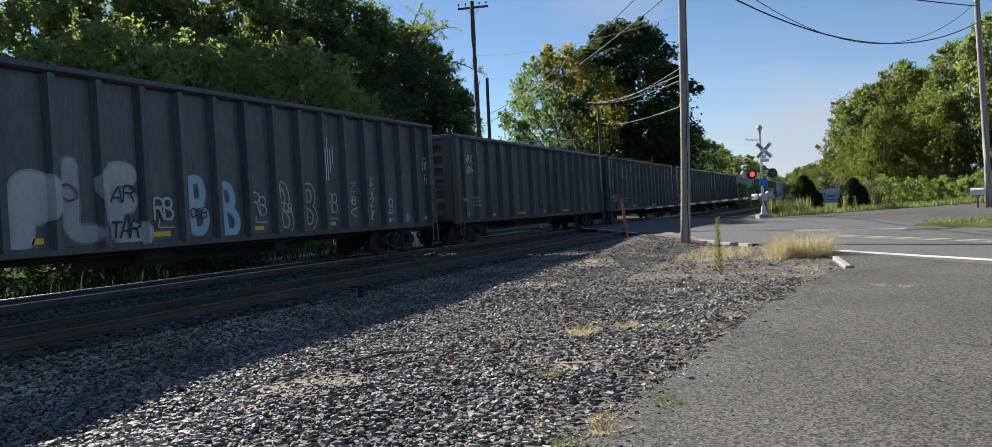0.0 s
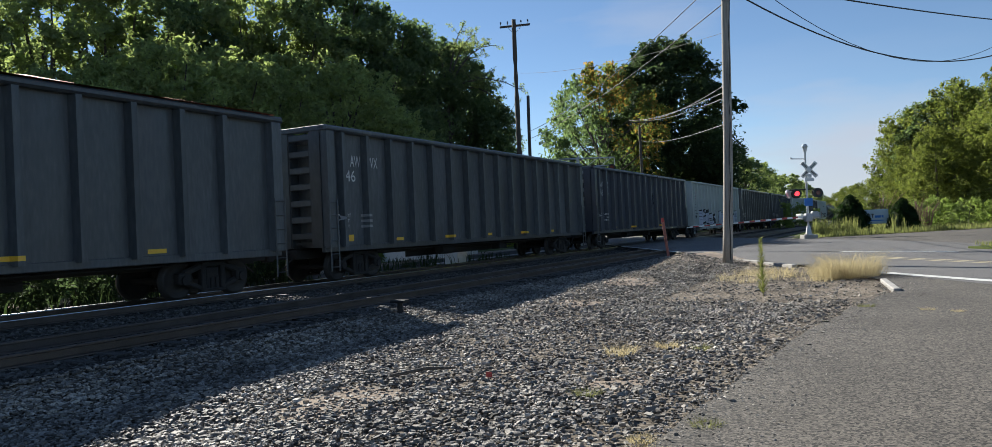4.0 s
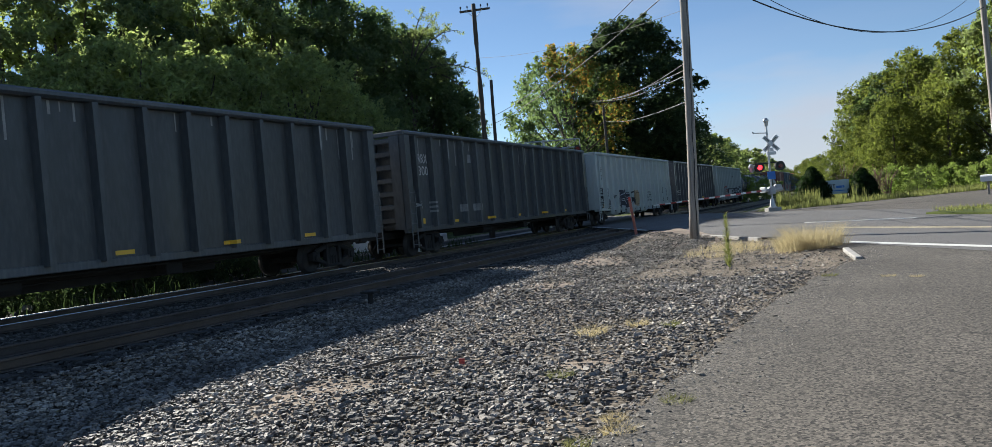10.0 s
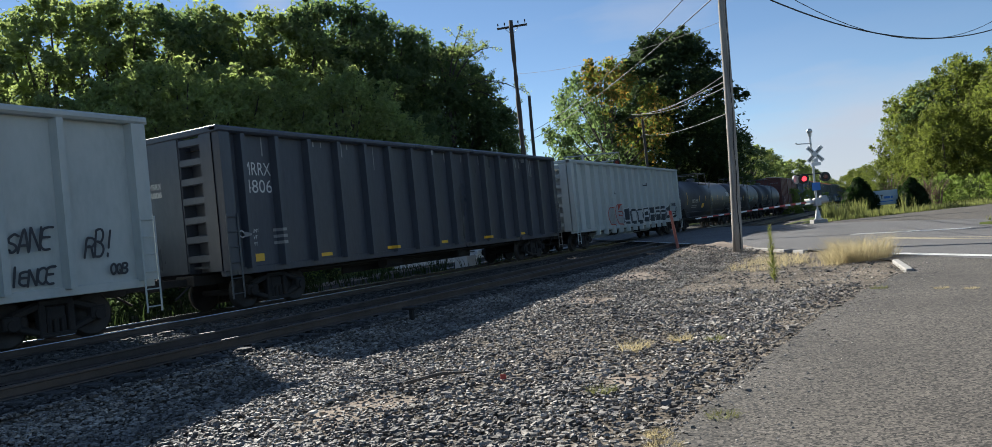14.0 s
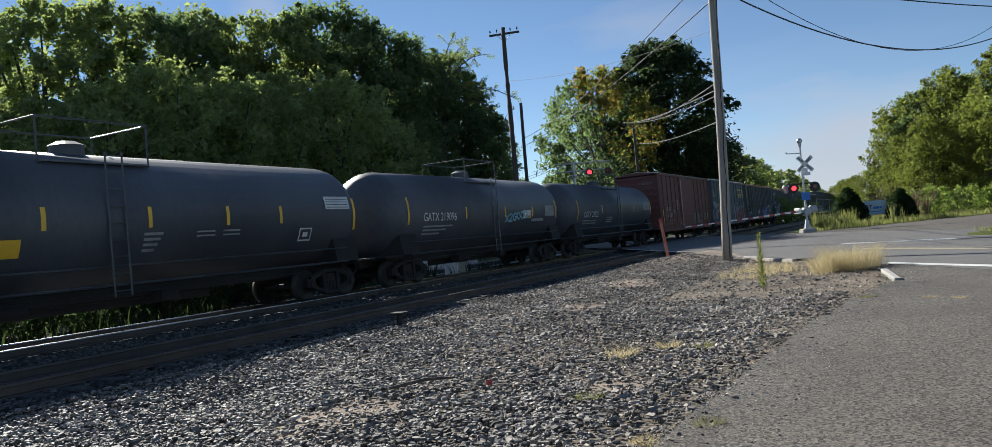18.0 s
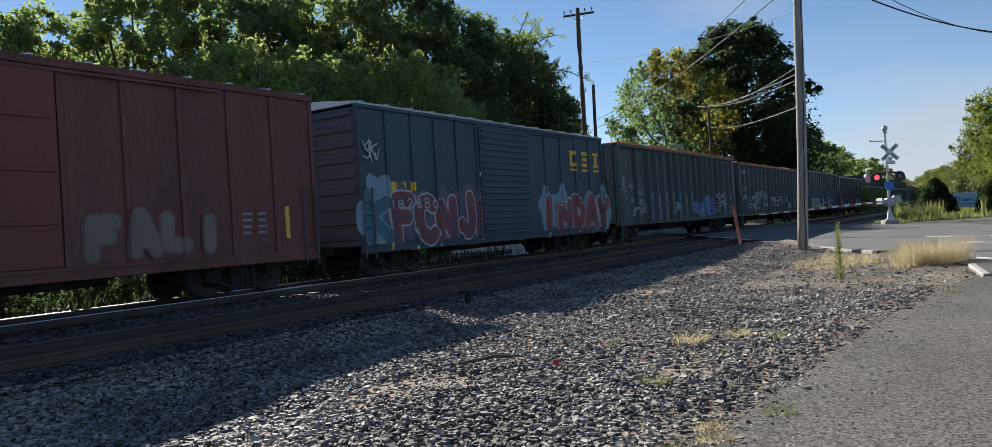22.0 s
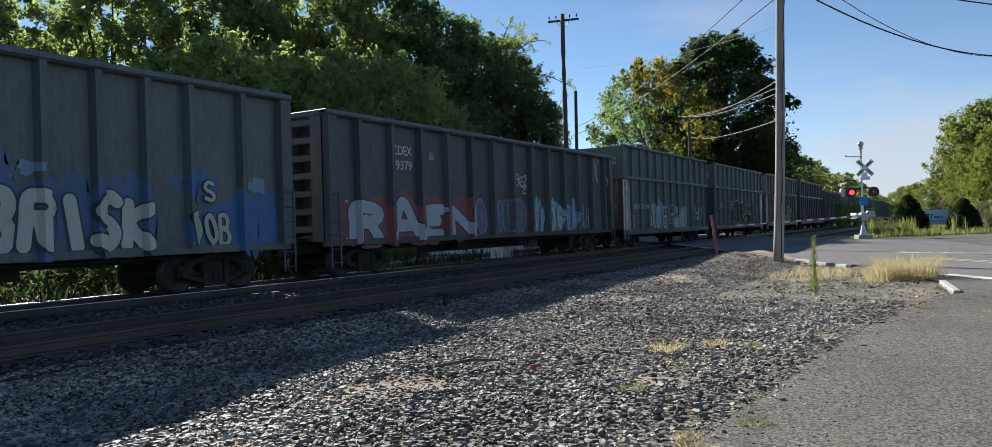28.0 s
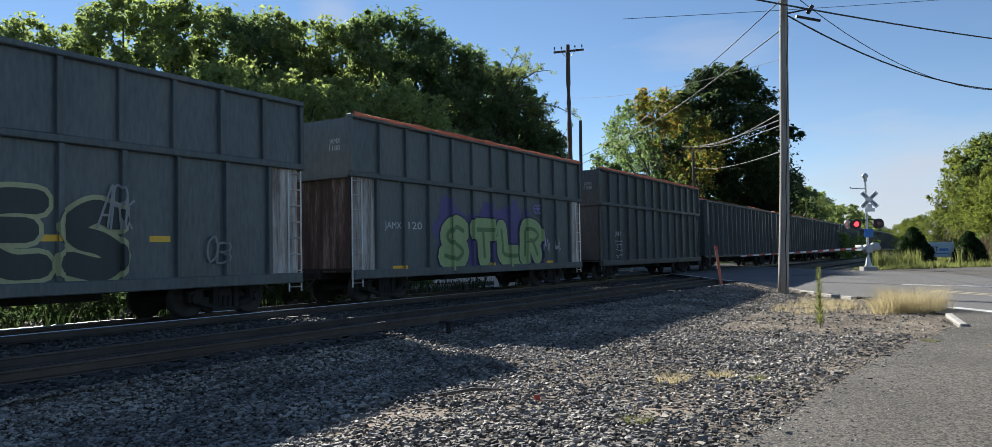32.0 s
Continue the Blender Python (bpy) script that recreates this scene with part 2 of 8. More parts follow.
BLUECAR = material("blue_black_paint", [(0.038, 0.044, 0.059), (0.068, 0.075, 0.094)], 0.4, 0, 0.5, 9, 0.08, stretch=(1, 1.5, 0.35), gloss=0.16)
PALESCRATCHED = material("pale_scratched_paint", [(0.07, 0.07, 0.075), (0.22, 0.225, 0.23), (0.50, 0.50, 0.49)], 0.7, 0, 1.6, 20, 0.2, stretch=(2.5, 2.5, 0.5), fine_mix=0.5)
GREYCAR = material("grey_car_paint", [(0.34, 0.375, 0.37), (0.43, 0.465, 0.455), (0.49, 0.515, 0.50)], 0.55, 0, 0.4, 7, 0.06, stretch=(1, 1.2, 0.5), fine_mix=0.25)
TANKBLACK = material("tank_paint", [(0.050, 0.053, 0.064), (0.086, 0.089, 0.101)], 0.5, 0, 0.5, 10, 0.05, stretch=(0.5, 1.2, 0.5))
REDCAR = material("oxide_red_paint", [(0.098, 0.034, 0.031), (0.150, 0.054, 0.048), (0.20, 0.085, 0.072)], 0.6, 0, 0.5, 9, 0.08, stretch=(1, 1.5, 0.35))
REDDOOR = material("bright_red_paint", [(0.140, 0.040, 0.037), (0.195, 0.058, 0.052)], 0.6, 0, 0.6, 9, 0.08, stretch=(1, 1.5, 0.35))
NAVYCAR = material("navy_car_paint", [(0.034, 0.055, 0.083), (0.056, 0.086, 0.122)], 0.55, 0, 0.5, 9, 0.08, stretch=(1, 1.5, 0.35))
GREENCAR = material("dark_green_black_paint", [(0.048, 0.060, 0.066), (0.090, 0.105, 0.108), (0.14, 0.146, 0.14)], 0.48, 0, 0.5, 9, 0.08, obvar=0.2, stretch=(1, 1.5, 0.35), gloss=0.14)
RUSTCAR = material("rusty_panel", [(0.085, 0.05, 0.04), (0.36, 0.32, 0.29), (0.60, 0.58, 0.55)], 0.8, 0, 1.6, 10, 0.2, stretch=(1, 3, 0.3))
RUSTEND = material("rusty_end", [(0.030, 0.021, 0.019), (0.070, 0.047, 0.038), (0.24, 0.20, 0.18)], 0.85, 0, 1.4, 10, 0.2, stretch=(3, 1, 0.3))
SCRATCHED = material("scratched_dark_paint", [(0.04, 0.04, 0.045), (0.08, 0.075, 0.075), (0.34, 0.33, 0.31)], 0.7, 0, 3.0, 22, 0.2, stretch=(1, 1, 1.6), fine_mix=0.5)
BOGIE = material("bogie_iron", [(0.012, 0.011, 0.011), (0.028, 0.025, 0.023)], 0.85, 0.0, 2, 30, 0.2)
TREAD = material("wheel_steel", [(0.018, 0.016, 0.015), (0.045, 0.040, 0.037)], 0.6, 0.3, 3, 30, 0.1)
GALV = material("galvanised_steel", [(0.42, 0.43, 0.44), (0.58, 0.58, 0.58)], 0.45, 0.7, 3, 50, 0.1)
GALVPALE = material("weathered_pale_grey", [(0.36, 0.37, 0.38), (0.52, 0.52, 0.52)], 0.6, 0.2, 2.5, 40, 0.15)
WHITE = material("white_paint", [(0.66, 0.66, 0.64), (0.8, 0.8, 0.79)], 0.6, 0, 2, 40, 0.1)
LETTER = material("white_lettering", [(0.50, 0.50, 0.49), (0.68, 0.68, 0.67)], 0.6, 0, 3, 30, 0.0)
DIMLETTER = material("faded_lettering", [(0.20, 0.20, 0.20), (0.34, 0.34, 0.33)], 0.6, 0, 3, 30, 0.0)
DARKLETTER = material("dark_lettering", [(0.05, 0.055, 0.055), (0.09, 0.09, 0.09)], 0.6, 0, 3, 30, 0.0)
YELLOW = material("yellow_reflector", [(0.75, 0.42, 0.03), (0.85, 0.52, 0.05)], 0.4, 0, 3, 30, 0.0)
ROADWHITE = material("road_paint_white", [(0.45, 0.45, 0.43), (0.68, 0.68, 0.65)], 0.75, 0, 3, 40, 0.2)
ROADYELLOW = material("road_paint_yellow", [(0.48, 0.41, 0.26), (0.58, 0.50, 0.33)], 0.75, 0, 3, 40, 0.2)
POLEWOOD = material("weathered_pole_wood", [(0.168, 0.150, 0.132), (0.288, 0.264, 0.234), (0.384, 0.354, 0.318)], 0.9, 0, 2, 30, 0.5, stretch=(7, 7, 0.35))
DARKPOLE = material("dark_pole_wood", [(0.045, 0.038, 0.032), (0.09, 0.075, 0.062)], 0.9, 0, 2, 30, 0.5, stretch=(7, 7, 0.35))
WIRE = material("cable_black", [(0.012, 0.012, 0.013), (0.022, 0.022, 0.023)], 0.6, 0, 3, 30, 0)
WIREGREY = material("weathered_cable", [(0.045, 0.045, 0.047), (0.08, 0.08, 0.083)], 0.7, 0, 3, 30, 0)
BARK = material("bark", [(0.05, 0.042, 0.035), (0.12, 0.10, 0.085)], 0.95, 0, 3, 20, 0.8, stretch=(4, 4, 0.8))
REDPAINT = material("red_paint", [(0.34, 0.045, 0.04), (0.46, 0.075, 0.065)], 0.55, 0, 3, 30, 0.1)
STAKE = material("faded_red_stake", [(0.30, 0.10, 0.075), (0.46, 0.19, 0.14)], 0.8, 0, 3, 30, 0.3, stretch=(4, 4, 0.5))
ORANGE = material("orange_mesh_cover", [(0.60, 0.13, 0.06), (0.78, 0.24, 0.12)], 0.8, 0, 2, 12, 0.4)
BLUEPANEL = material("blue_enamel", [(0.02, 0.13, 0.45), (0.03, 0.18, 0.55)], 0.4, 0, 3, 30, 0)
BLACKPAINT = material("black_enamel", [(0.012, 0.012, 0.012), (0.025, 0.025, 0.025)], 0.5, 0, 3, 30, 0.05)
CONCRETE = material("concrete", [(0.25, 0.24, 0.225), (0.38, 0.365, 0.34)], 0.9, 0, 2, 30, 0.4)
REDGLOW = glowing("lit_red_lens", (1.0, 0.03, 0.04), 1.6)
REDLENS = material("unlit_red_lens", [(0.10, 0.008, 0.008), (0.14, 0.012, 0.012)], 0.2, 0, 3, 30, 0)
LEAF = leaf_material("leaf_green", (0.118, 0.140, 0.070), (0.285, 0.310, 0.140))
LEAFDARK = leaf_material("leaf_dark", (0.064, 0.090, 0.052), (0.165, 0.205, 0.105))
LEAFDEEP = leaf_material("leaf_deep_green", (0.030, 0.048, 0.028), (0.090, 0.118, 0.055), tint=(1.1, 1.2, 0.9))
LEAFOLIVE = leaf_material("leaf_olive", (0.062, 0.078, 0.026), (0.205, 0.225, 0.070), (0.30, 0.26, 0.07), 0.14, tint=(1.3, 1.4, 0.8))
LEAFLIGHT = leaf_material("leaf_light", (0.150, 0.175, 0.082), (0.335, 0.36, 0.160))
LEAFTURN = leaf_material("leaf_turning", (0.06, 0.085, 0.025), (0.16, 0.17, 0.05), (0.30, 0.17, 0.05), 0.38)
BUSHLEAF = leaf_material("bush_leaf", (0.13, 0.17, 0.05), (0.29, 0.33, 0.12))
# weed leaves coloured dark in place of the shade behind the train
DIMWEED = leaf_material("weed_painted_shade", (0.018, 0.028, 0.012), (0.05, 0.07, 0.03), tint=(1.0, 1.1, 0.8))
DEADWOOD = material("dead_brown_stems", [(0.14, 0.085, 0.06), (0.26, 0.17, 0.125)], 0.95, 0, 3, 20, 0.3)
CONIFER = leaf_material("yew_needles", (0.008, 0.018, 0.007), (0.025, 0.045, 0.014))
STRAW = leaf_material("dry_grass", (0.30, 0.265, 0.175), (0.50, 0.445, 0.32), tint=(1.1, 1.05, 0.85))
WEED = leaf_material("green_weed", (0.115, 0.125, 0.055), (0.25, 0.26, 0.12), tint=(1.15, 1.2, 0.8))
TUFTGREEN = leaf_material("small_tuft_green", (0.12, 0.125, 0.06), (0.26, 0.26, 0.14), tint=(1.0, 1.03, 0.8))


# ---- mesh tools ----
def mesh_of(bm, name, mat, smooth=False):
    me = bpy.data.meshes.new(name)
    bm.to_mesh(me)
    bm.free()
    for m in (mat if isinstance(mat, (list, tuple)) else [mat]):
        me.materials.append(m)
    if smooth:
        me.shade_smooth()
    return me


def part(name, bm, mat, parent, label="", m=None, smooth=False):
    """One mesh object under a thing or under a part."""
    ob = new(name, bm if isinstance(bm, bpy.types.Mesh) else mesh_of(bm, name, mat, smooth))
    ob.parent = parent
    if m is not None:
        ob.matrix_basis = m
    return tagged(ob, label)


def thing(name, label, category, m=None, group="", kind=""):
    ob = new(name)
    ob.empty_display_size = 0.3
    if m is not None:
        ob.matrix_basis = m
    return tagged(ob, label, category, group, kind)


def solid(name, bm, mat, label, category, group="", kind="", smooth=False, m=None):
    ob = new(name, bm if isinstance(bm, bpy.types.Mesh) else mesh_of(bm, name, mat, smooth))
    if m is not None:
        ob.matrix_basis = m
    return tagged(ob, label, category, group, kind)


def box(bm, x0, x1, y0, y1, z0, z1, bevel=0.0):
    r = bmesh.ops.create_cube(bm, size=1.0, matrix=Matrix.LocRotScale(((x0 + x1) / 2, (y0 + y1) / 2, (z0 + z1) / 2), None,
                              (abs(x1 - x0), abs(y1 - y0), abs(z1 - z0))))
    if bevel:
        es = list({e for v in r["verts"] for e in v.link_edges})
        bmesh.ops.bevel(bm, geom=es, offset=bevel, segments=1, affect="EDGES", profile=0.5)
    return bm


def boxed(x0, x1, y0, y1, z0, z1, bevel=0.0):
    return box(bmesh.new(), x0, x1, y0, y1, z0, z1, bevel)


def rod(bm, a, b, r, r2=None, seg=8):
    a, b = Vector(a), Vector(b)
    m = Matrix.Translation((a + b) / 2) @ (b - a).to_track_quat("Z", "Y").to_matrix().to_4x4()
    bmesh.ops.create_cone(bm, cap_ends=True, segments=seg, radius1=r, radius2=r if r2 is None else r2, depth=(b - a).length, matrix=m)
    return bm


def rodded(a, b, r, r2=None, seg=8):
    return rod(bmesh.new(), a, b, r, r2, seg)


def ball(bm, c, r, sub=2, scale=(1, 1, 1)):
    bmesh.ops.create_icosphere(bm, subdivisions=sub, radius=r, matrix=Matrix.LocRotScale(c, None, scale))
    return bm


def from_arrays(name, verts, faces, mat, smooth=False):
    """A mesh from numpy vertices and equal-sized faces."""
    me = bpy.data.meshes.new(name)
    verts, faces = np.asarray(verts, np.float32), np.asarray(faces, np.int32)
    k = faces.shape[1]
    me.vertices.add(len(verts))
    me.vertices.foreach_set("co", verts.ravel())
    me.loops.add(faces.size)
    me.loops.foreach_set("vertex_index", faces.ravel())
    me.polygons.add(len(faces))
    me.polygons.foreach_set("loop_start", np.arange(0, faces.size, k, dtype=np.int32))
    me.update(calc_edges=True)
    me.validate()
    if not smooth:
        me.shade_flat()
    for m in (mat if isinstance(mat, (list, tuple)) else [mat]):
        me.materials.append(m)
    if smooth:
        me.shade_smooth()
    return me


def sweep(pts, r, seg=6):
    """A round cable or limb along points."""
    bm = bmesh.new()
    rings = []
    for i, p in enumerate(pts):
        d = (Vector(pts[min(i + 1, len(pts) - 1)]) - Vector(pts[max(i - 1, 0)])).normalized()
        q = d.to_track_quat("Z", "Y")
        rr = r[i] if isinstance(r, (list, tuple)) else r
        rings.append([bm.verts.new(Vector(p) + q @ Vector((rr * math.cos(2 * math.pi * j / seg), rr * math.sin(2 * math.pi * j / seg), 0))) for j in range(seg)])
    for a, b in zip(rings, rings[1:]):
        for j in range(seg):
            bm.faces.new((a[j], a[(j + 1) % seg], b[(j + 1) % seg], b[j]))
    bm.faces.new(rings[0][::-1])
    bm.faces.new(rings[-1])
    return bm


def prism(bm, outline, y0, y1):
    """An outline in x, z drawn out from y0 to y1."""
    a = [bm.verts.new((x, y0, z)) for x, z in outline]
    b = [bm.verts.new((x, y1, z)) for x, z in outline]
    n = len(outline)
    for i in range(n):
        bm.faces.new((a[i], a[(i + 1) % n], b[(i + 1) % n], b[i]))
    bm.faces.new(a[::-1])
    bm.faces.new(b)
    bmesh.ops.recalc_face_normals(bm, faces=bm.faces[:])
    return bm


# ---- ground ----
def smooth(a, b, t):
    t = min(1.0, max(0.0, (t - a) / (b - a)))
    return t * t * (3 - 2 * t)


def edge_x(y):
    """The ragged edge of the pavement next to the stones."""
    ys = (-60, 4, 6, 8, 11, 14.7, 17.1, 20, 26, 35.5, 62)
    xs = (-2.4, -1.72, -1.55, -1.45, -1.2, -0.65, -0.15, -0.4, -2.95, -8.8, -24.8)
    return float(np.interp(y, ys, xs))


def base_z(x, y):
    return -0.25 + 0.25 * smooth(17, 46, y)


def in_crossing(x, y):
    n = 0.85 * x + 0.53 * y
    return 11.0 < n < 22.0 and x < -3


def ground_z(x, y):
    z = base_z(x, y)
    if -21.5 < x < -7.0 and not in_crossing(x, y):
        bed = -0.19
        w = smooth(-7.2, -9.0, x) if x > -15 else smooth(-21.5, -19.5, x)
        low = z - 0.06
        z = low + (bed - low) * w
        z -= 0.05 * smooth(-9.0, -8.0, x) * smooth(-6.8, -7.6, x)
    e = edge_x(y)
    if x < e - 0.1 and -9 < x and y < 32:
        w = min(1.0, (e - x) / 1.5)
        z += w * 0.035 * noise.noise((x * 0.7, y * 0.5, 3.1)) + 0.02 * w * noise.noise((x * 2.1, y * 2.1, 7.7)) - 0.045 * w
        z -= 0.13 * smooth(6.5, 3.5, y) * math.exp(-((x + 6.6) / 1.6) ** 2)
        z += 0.2 * smooth(8, 20, y) * math.exp(-((x + 7.0) / 1.7) ** 2)
        z += 0.2 * math.exp(-((x + 7.4) / 1.3) ** 2 - ((y - 27.5) / 3.2) ** 2)
    return z


SAND = ((-5.1, 6.0, 0.55, 0.75), (-5.1, 3.75, 0.5, 0.6), (-6.25, 19.2, 0.7, 1.3), (-2.6, 7.6, 0.35, 0.6), (-5.9, 14.6, 0.4, 0.7))   # x, y and half sizes of the bare sandy spots


def sandy(x, y):
    return max(1.25 - math.hypot((x - a) / c, (y - b) / d) + 0.35 * noise.noise((x * 2.3, y * 2.3, 5.0)) for a, b, c, d in SAND)


def spaced(lo, hi, fine_lo, fine_hi, step, grow):
    v = list(np.arange(fine_lo, fine_hi + 1e-6, step))
    s, a = step, fine_lo
    while a > lo:
        s *= grow
        a -= s
        v.insert(0, a)
    s, b = step, fine_hi
    while b < hi:
        s *= grow
        b += s
        v.append(b)
    return v


gx = spaced(-2500, 2500, -22, 6, 0.3, 1.3)
gy = spaced(-2500, 3500, 0, 40, 0.35, 1.3)
gv = [(x, y, ground_z(x, y) - 0.03) for y in gy for x in gx]
nx = len(gx)
gf = [(j * nx + i, j * nx + i + 1, (j + 1) * nx + i + 1, (j + 1) * nx + i) for j in range(len(gy) - 1) for i in range(nx - 1)]
ground_mesh = from_arrays("ground", gv, gf, [GRASSLAND, BALLAST, DIRT, TRACKBED], True)
kinds = []
for j in range(len(gy) - 1):
    for i in range(nx - 1):
        x, y = (gx[i] + gx[i + 1]) / 2, (gy[j] + gy[j + 1]) / 2
        e = edge_x(y)
        # kind 3 is the track bed, painted dark as if in shade
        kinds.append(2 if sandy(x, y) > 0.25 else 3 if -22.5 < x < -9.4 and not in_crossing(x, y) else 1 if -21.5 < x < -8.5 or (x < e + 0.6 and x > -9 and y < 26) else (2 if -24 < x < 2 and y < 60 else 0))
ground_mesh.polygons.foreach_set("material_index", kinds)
solid("ground", ground_mesh, None, "stony ground with railway ballast, dirt and rough grass", "ground", kind="structure")


def sheet(name, rows_lr, mat, label, category, up, kind="structure", cols=14):
    """A thin surface laid on the ground: rows of (y, left x, right x)."""
    vs, fs = [], []
    for y, l, r in rows_lr:
        for i in range(cols + 1):
            f = i / cols
            x = l + (r - l) * f * f if r - l > 20 else l + (r - l) * f
            vs.append((x, y, base_z(x, y) + up))
    for j in range(len(rows_lr) - 1):
        for i in range(cols):
            a = j * (cols + 1) + i
            fs.append((a, a + 1, a + cols + 2, a + cols + 1))
    return solid(name, from_arrays(name, vs, fs, mat, True), None, label, category, kind=kind)


lot_rows = []
y = -60.0
while y < 66:
    wob = 0.09 * noise.noise((0.9 * y, 2.0, 1.0)) + 0.05 * noise.noise((3.1 * y, 5.0, 1.0)) if y < 17 else 0
    left = edge_x(y) + wob if y < 50 else (y - 50) / 1.08 - 4.6
    if 20 <= y < 50:
        left = max(left, -7.6)
    lot_rows.append((y, left, 70))
    y += 0.2 if -1 < y < 24 else 1.0
sheet("pavement", lot_rows, ASPHALT, "worn grey asphalt pavement with a ragged edge", "pavement", 0.012)

# the road that crosses the tracks, along u, from n0 to n1
U, N = Vector((-0.53, 0.848)), Vector((0.848, 0.53))


def on_road(s, n, up):
    p = U * s + N * n
    return (p.x, p.y, base_z(p.x, p.y) + up)


def road_strip(name, s0, s1, n0, n1, mat, up, label, category, kind="structure", steps=24):
    vs, fs = [], []
    for i in range(steps + 1):
        s = s0 + (s1 - s0) * i / steps
        vs += [on_road(s, n0, up), on_road(s, n1, up)]
    fs = [(2 * i, 2 * i + 1, 2 * i + 3, 2 * i + 2) for i in range(steps)]
    return solid(name, from_arrays(name, vs, fs, mat), None, label, category, kind=kind)


road_strip("road", 10, 130, 11.2, 21.6, ROAD, 0.018, "grey asphalt road running over the level crossing", "road", steps=60)

# ---- road markings, kerbs ----
def flat_line(name, pts, width, mat, label, up=0.026):
    vs, fs = [], []
    pts = [Vector(p) for p in pts]
    d = (pts[-1] - pts[0]).normalized()
    side = Vector((-d.y, d.x)) * width / 2
    n = max(2, int((pts[-1] - pts[0]).length / 0.5))
    for i in range(n + 1):
        p = pts[0].lerp(pts[-1], i / n)
        for q in (p - side, p + side):
            vs.append((q.x, q.y, base_z(q.x, q.y) + up))
    fs = [(2 * i, 2 * i + 1, 2 * i + 3, 2 * i + 2) for i in range(n)]
    return solid(name, from_arrays(name, vs, fs, mat), None, label, "road marking", kind="structure")


flat_line("edge_line", [(-0.33, 22.0), (9.0, 10.0)], 0.34, ROADWHITE, "worn white painted line on the asphalt")
for off in (-0.2, 0.2):
    flat_line("centre_line", [(-0.95 + off * 0.76, 28.9 + off * 0.65), (9.0 + off * 0.76, 17.3 + off * 0.65)], 0.11, ROADYELLOW, "faded yellow painted centre line on the asphalt")
flat_line("stop_line", [(-2.0, 32.6), (1.75, 30.8)], 0.5, ROADWHITE, "white painted stop line on the asphalt")
flat_line("edge_line", [(-9.0, 35.2), (-15.0, 44.8)], 0.2, ROADWHITE, "worn white painted edge line on the asphalt")

# ---- tracks ----
for cx in (-11.0, -16.25):
    track = thing("railway_track", "railway track of steel rails on dark wooden sleepers", "railway track", kind="structure")
    track.location = (cx, 0, 0)
    for s in (-1, 1):
        prof = [(-0.075, -0.17), (0.075, -0.17), (0.07, -0.155), (0.012, -0.14), (0.012, -0.045), (0.036, -0.035), (0.036, -0.022), (-0.036, -0.022), (-0.036, -0.035), (-0.012, -0.045), (-0.012, -0.14), (-0.07, -0.155)]
        rail = part("rail", prism(bmesh.new(), [(s * 0.75 + a, b) for a, b in prof], -80, 700), STEEL, track, "rusty steel rail")
        part("railhead", prism(bmesh.new(), [(s * 0.75 + a, b) for a, b in ((-0.037, -0.022), (0.037, -0.022), (0.034, -0.009), (0.026, -0.002), (0.012, 0.0), (-0.012, 0.0), (-0.026, -0.002), (-0.034, -0.009))], -80, 700), SHINY if cx < -12 else STEEL, rail, "bright worn railhead" if cx < -12 else "dull railhead")
    tie_mesh = mesh_of(boxed(-1.3, 1.3, -0.115, 0.115, -0.34, -0.172, 0.012), "sleeper", TIE)
    rest = bmesh.new()
    i = 0
    yy = -6.0
    while yy < 190:
        if not in_crossing(cx + 1.2, yy) and not in_crossing(cx - 1.2, yy):
            if cx > -12 and yy < 60:
                part("sleeper", tie_mesh, None, track, "", pose(0.02 * math.sin(i * 7.1), yy, 0.01 * math.sin(i * 3.3), 0, 0, 0.6 * math.sin(i * 5.7)))
            else:
                box(rest, -1.3, 1.3, yy - 0.115, yy + 0.115, -0.34, -0.172)
        yy += 0.52
        i += 1
    tagged(part("sleepers", rest, TIE, track, "rows of dark wooden sleepers"), kind="stuff")


# ---- stones ----
def stones(name, spots, label, mat=STONE):
    rg = np.random.RandomState(11)
    n = len(spots)
    cube = np.array([(x, y, z) for z in (-1, 1) for y in (-1, 1) for x in (-1, 1)], float)
    quad = np.array([(4, 5, 7, 6), (0, 1, 5, 4), (2, 6, 7, 3), (0, 4, 6, 2), (1, 3, 7, 5)])
    v = cube[None] * 0.85 + 0.7 * (rg.rand(n, 8, 3) - 0.5)
    v[:, 4:, :2] *= (0.6 + 0.4 * rg.rand(n, 1, 2))
    sp = np.array(spots)
    v *= sp[:, None, 3:4] * np.stack([1.0 + 0.7 * rg.rand(n), 0.65 + 0.35 * rg.rand(n), 0.22 + 0.38 * rg.rand(n)], 1)[:, None, :]
    a, b = rg.rand(n) * 6.283, rg.normal(size=n) * 0.42
    ca, sa, cb, sb = np.cos(a), np.sin(a), np.cos(b), np.sin(b)
    x, y, z = v[..., 0], v[..., 1], v[..., 2]
    y, z = y * cb[:, None] - z * sb[:, None], y * sb[:, None] + z * cb[:, None]
    x, y = x * ca[:, None] - y * sa[:, None], x * sa[:, None] + y * ca[:, None]
    v = np.stack([x, y, z], 2) + sp[:, None, :3]
    f = (quad[None] + 8 * np.arange(n)[:, None, None]).reshape(-1, 4)
    return solid(name, from_arrays(name, v.reshape(-1, 3), f, mat), None, label, "gravel", kind="stuff")


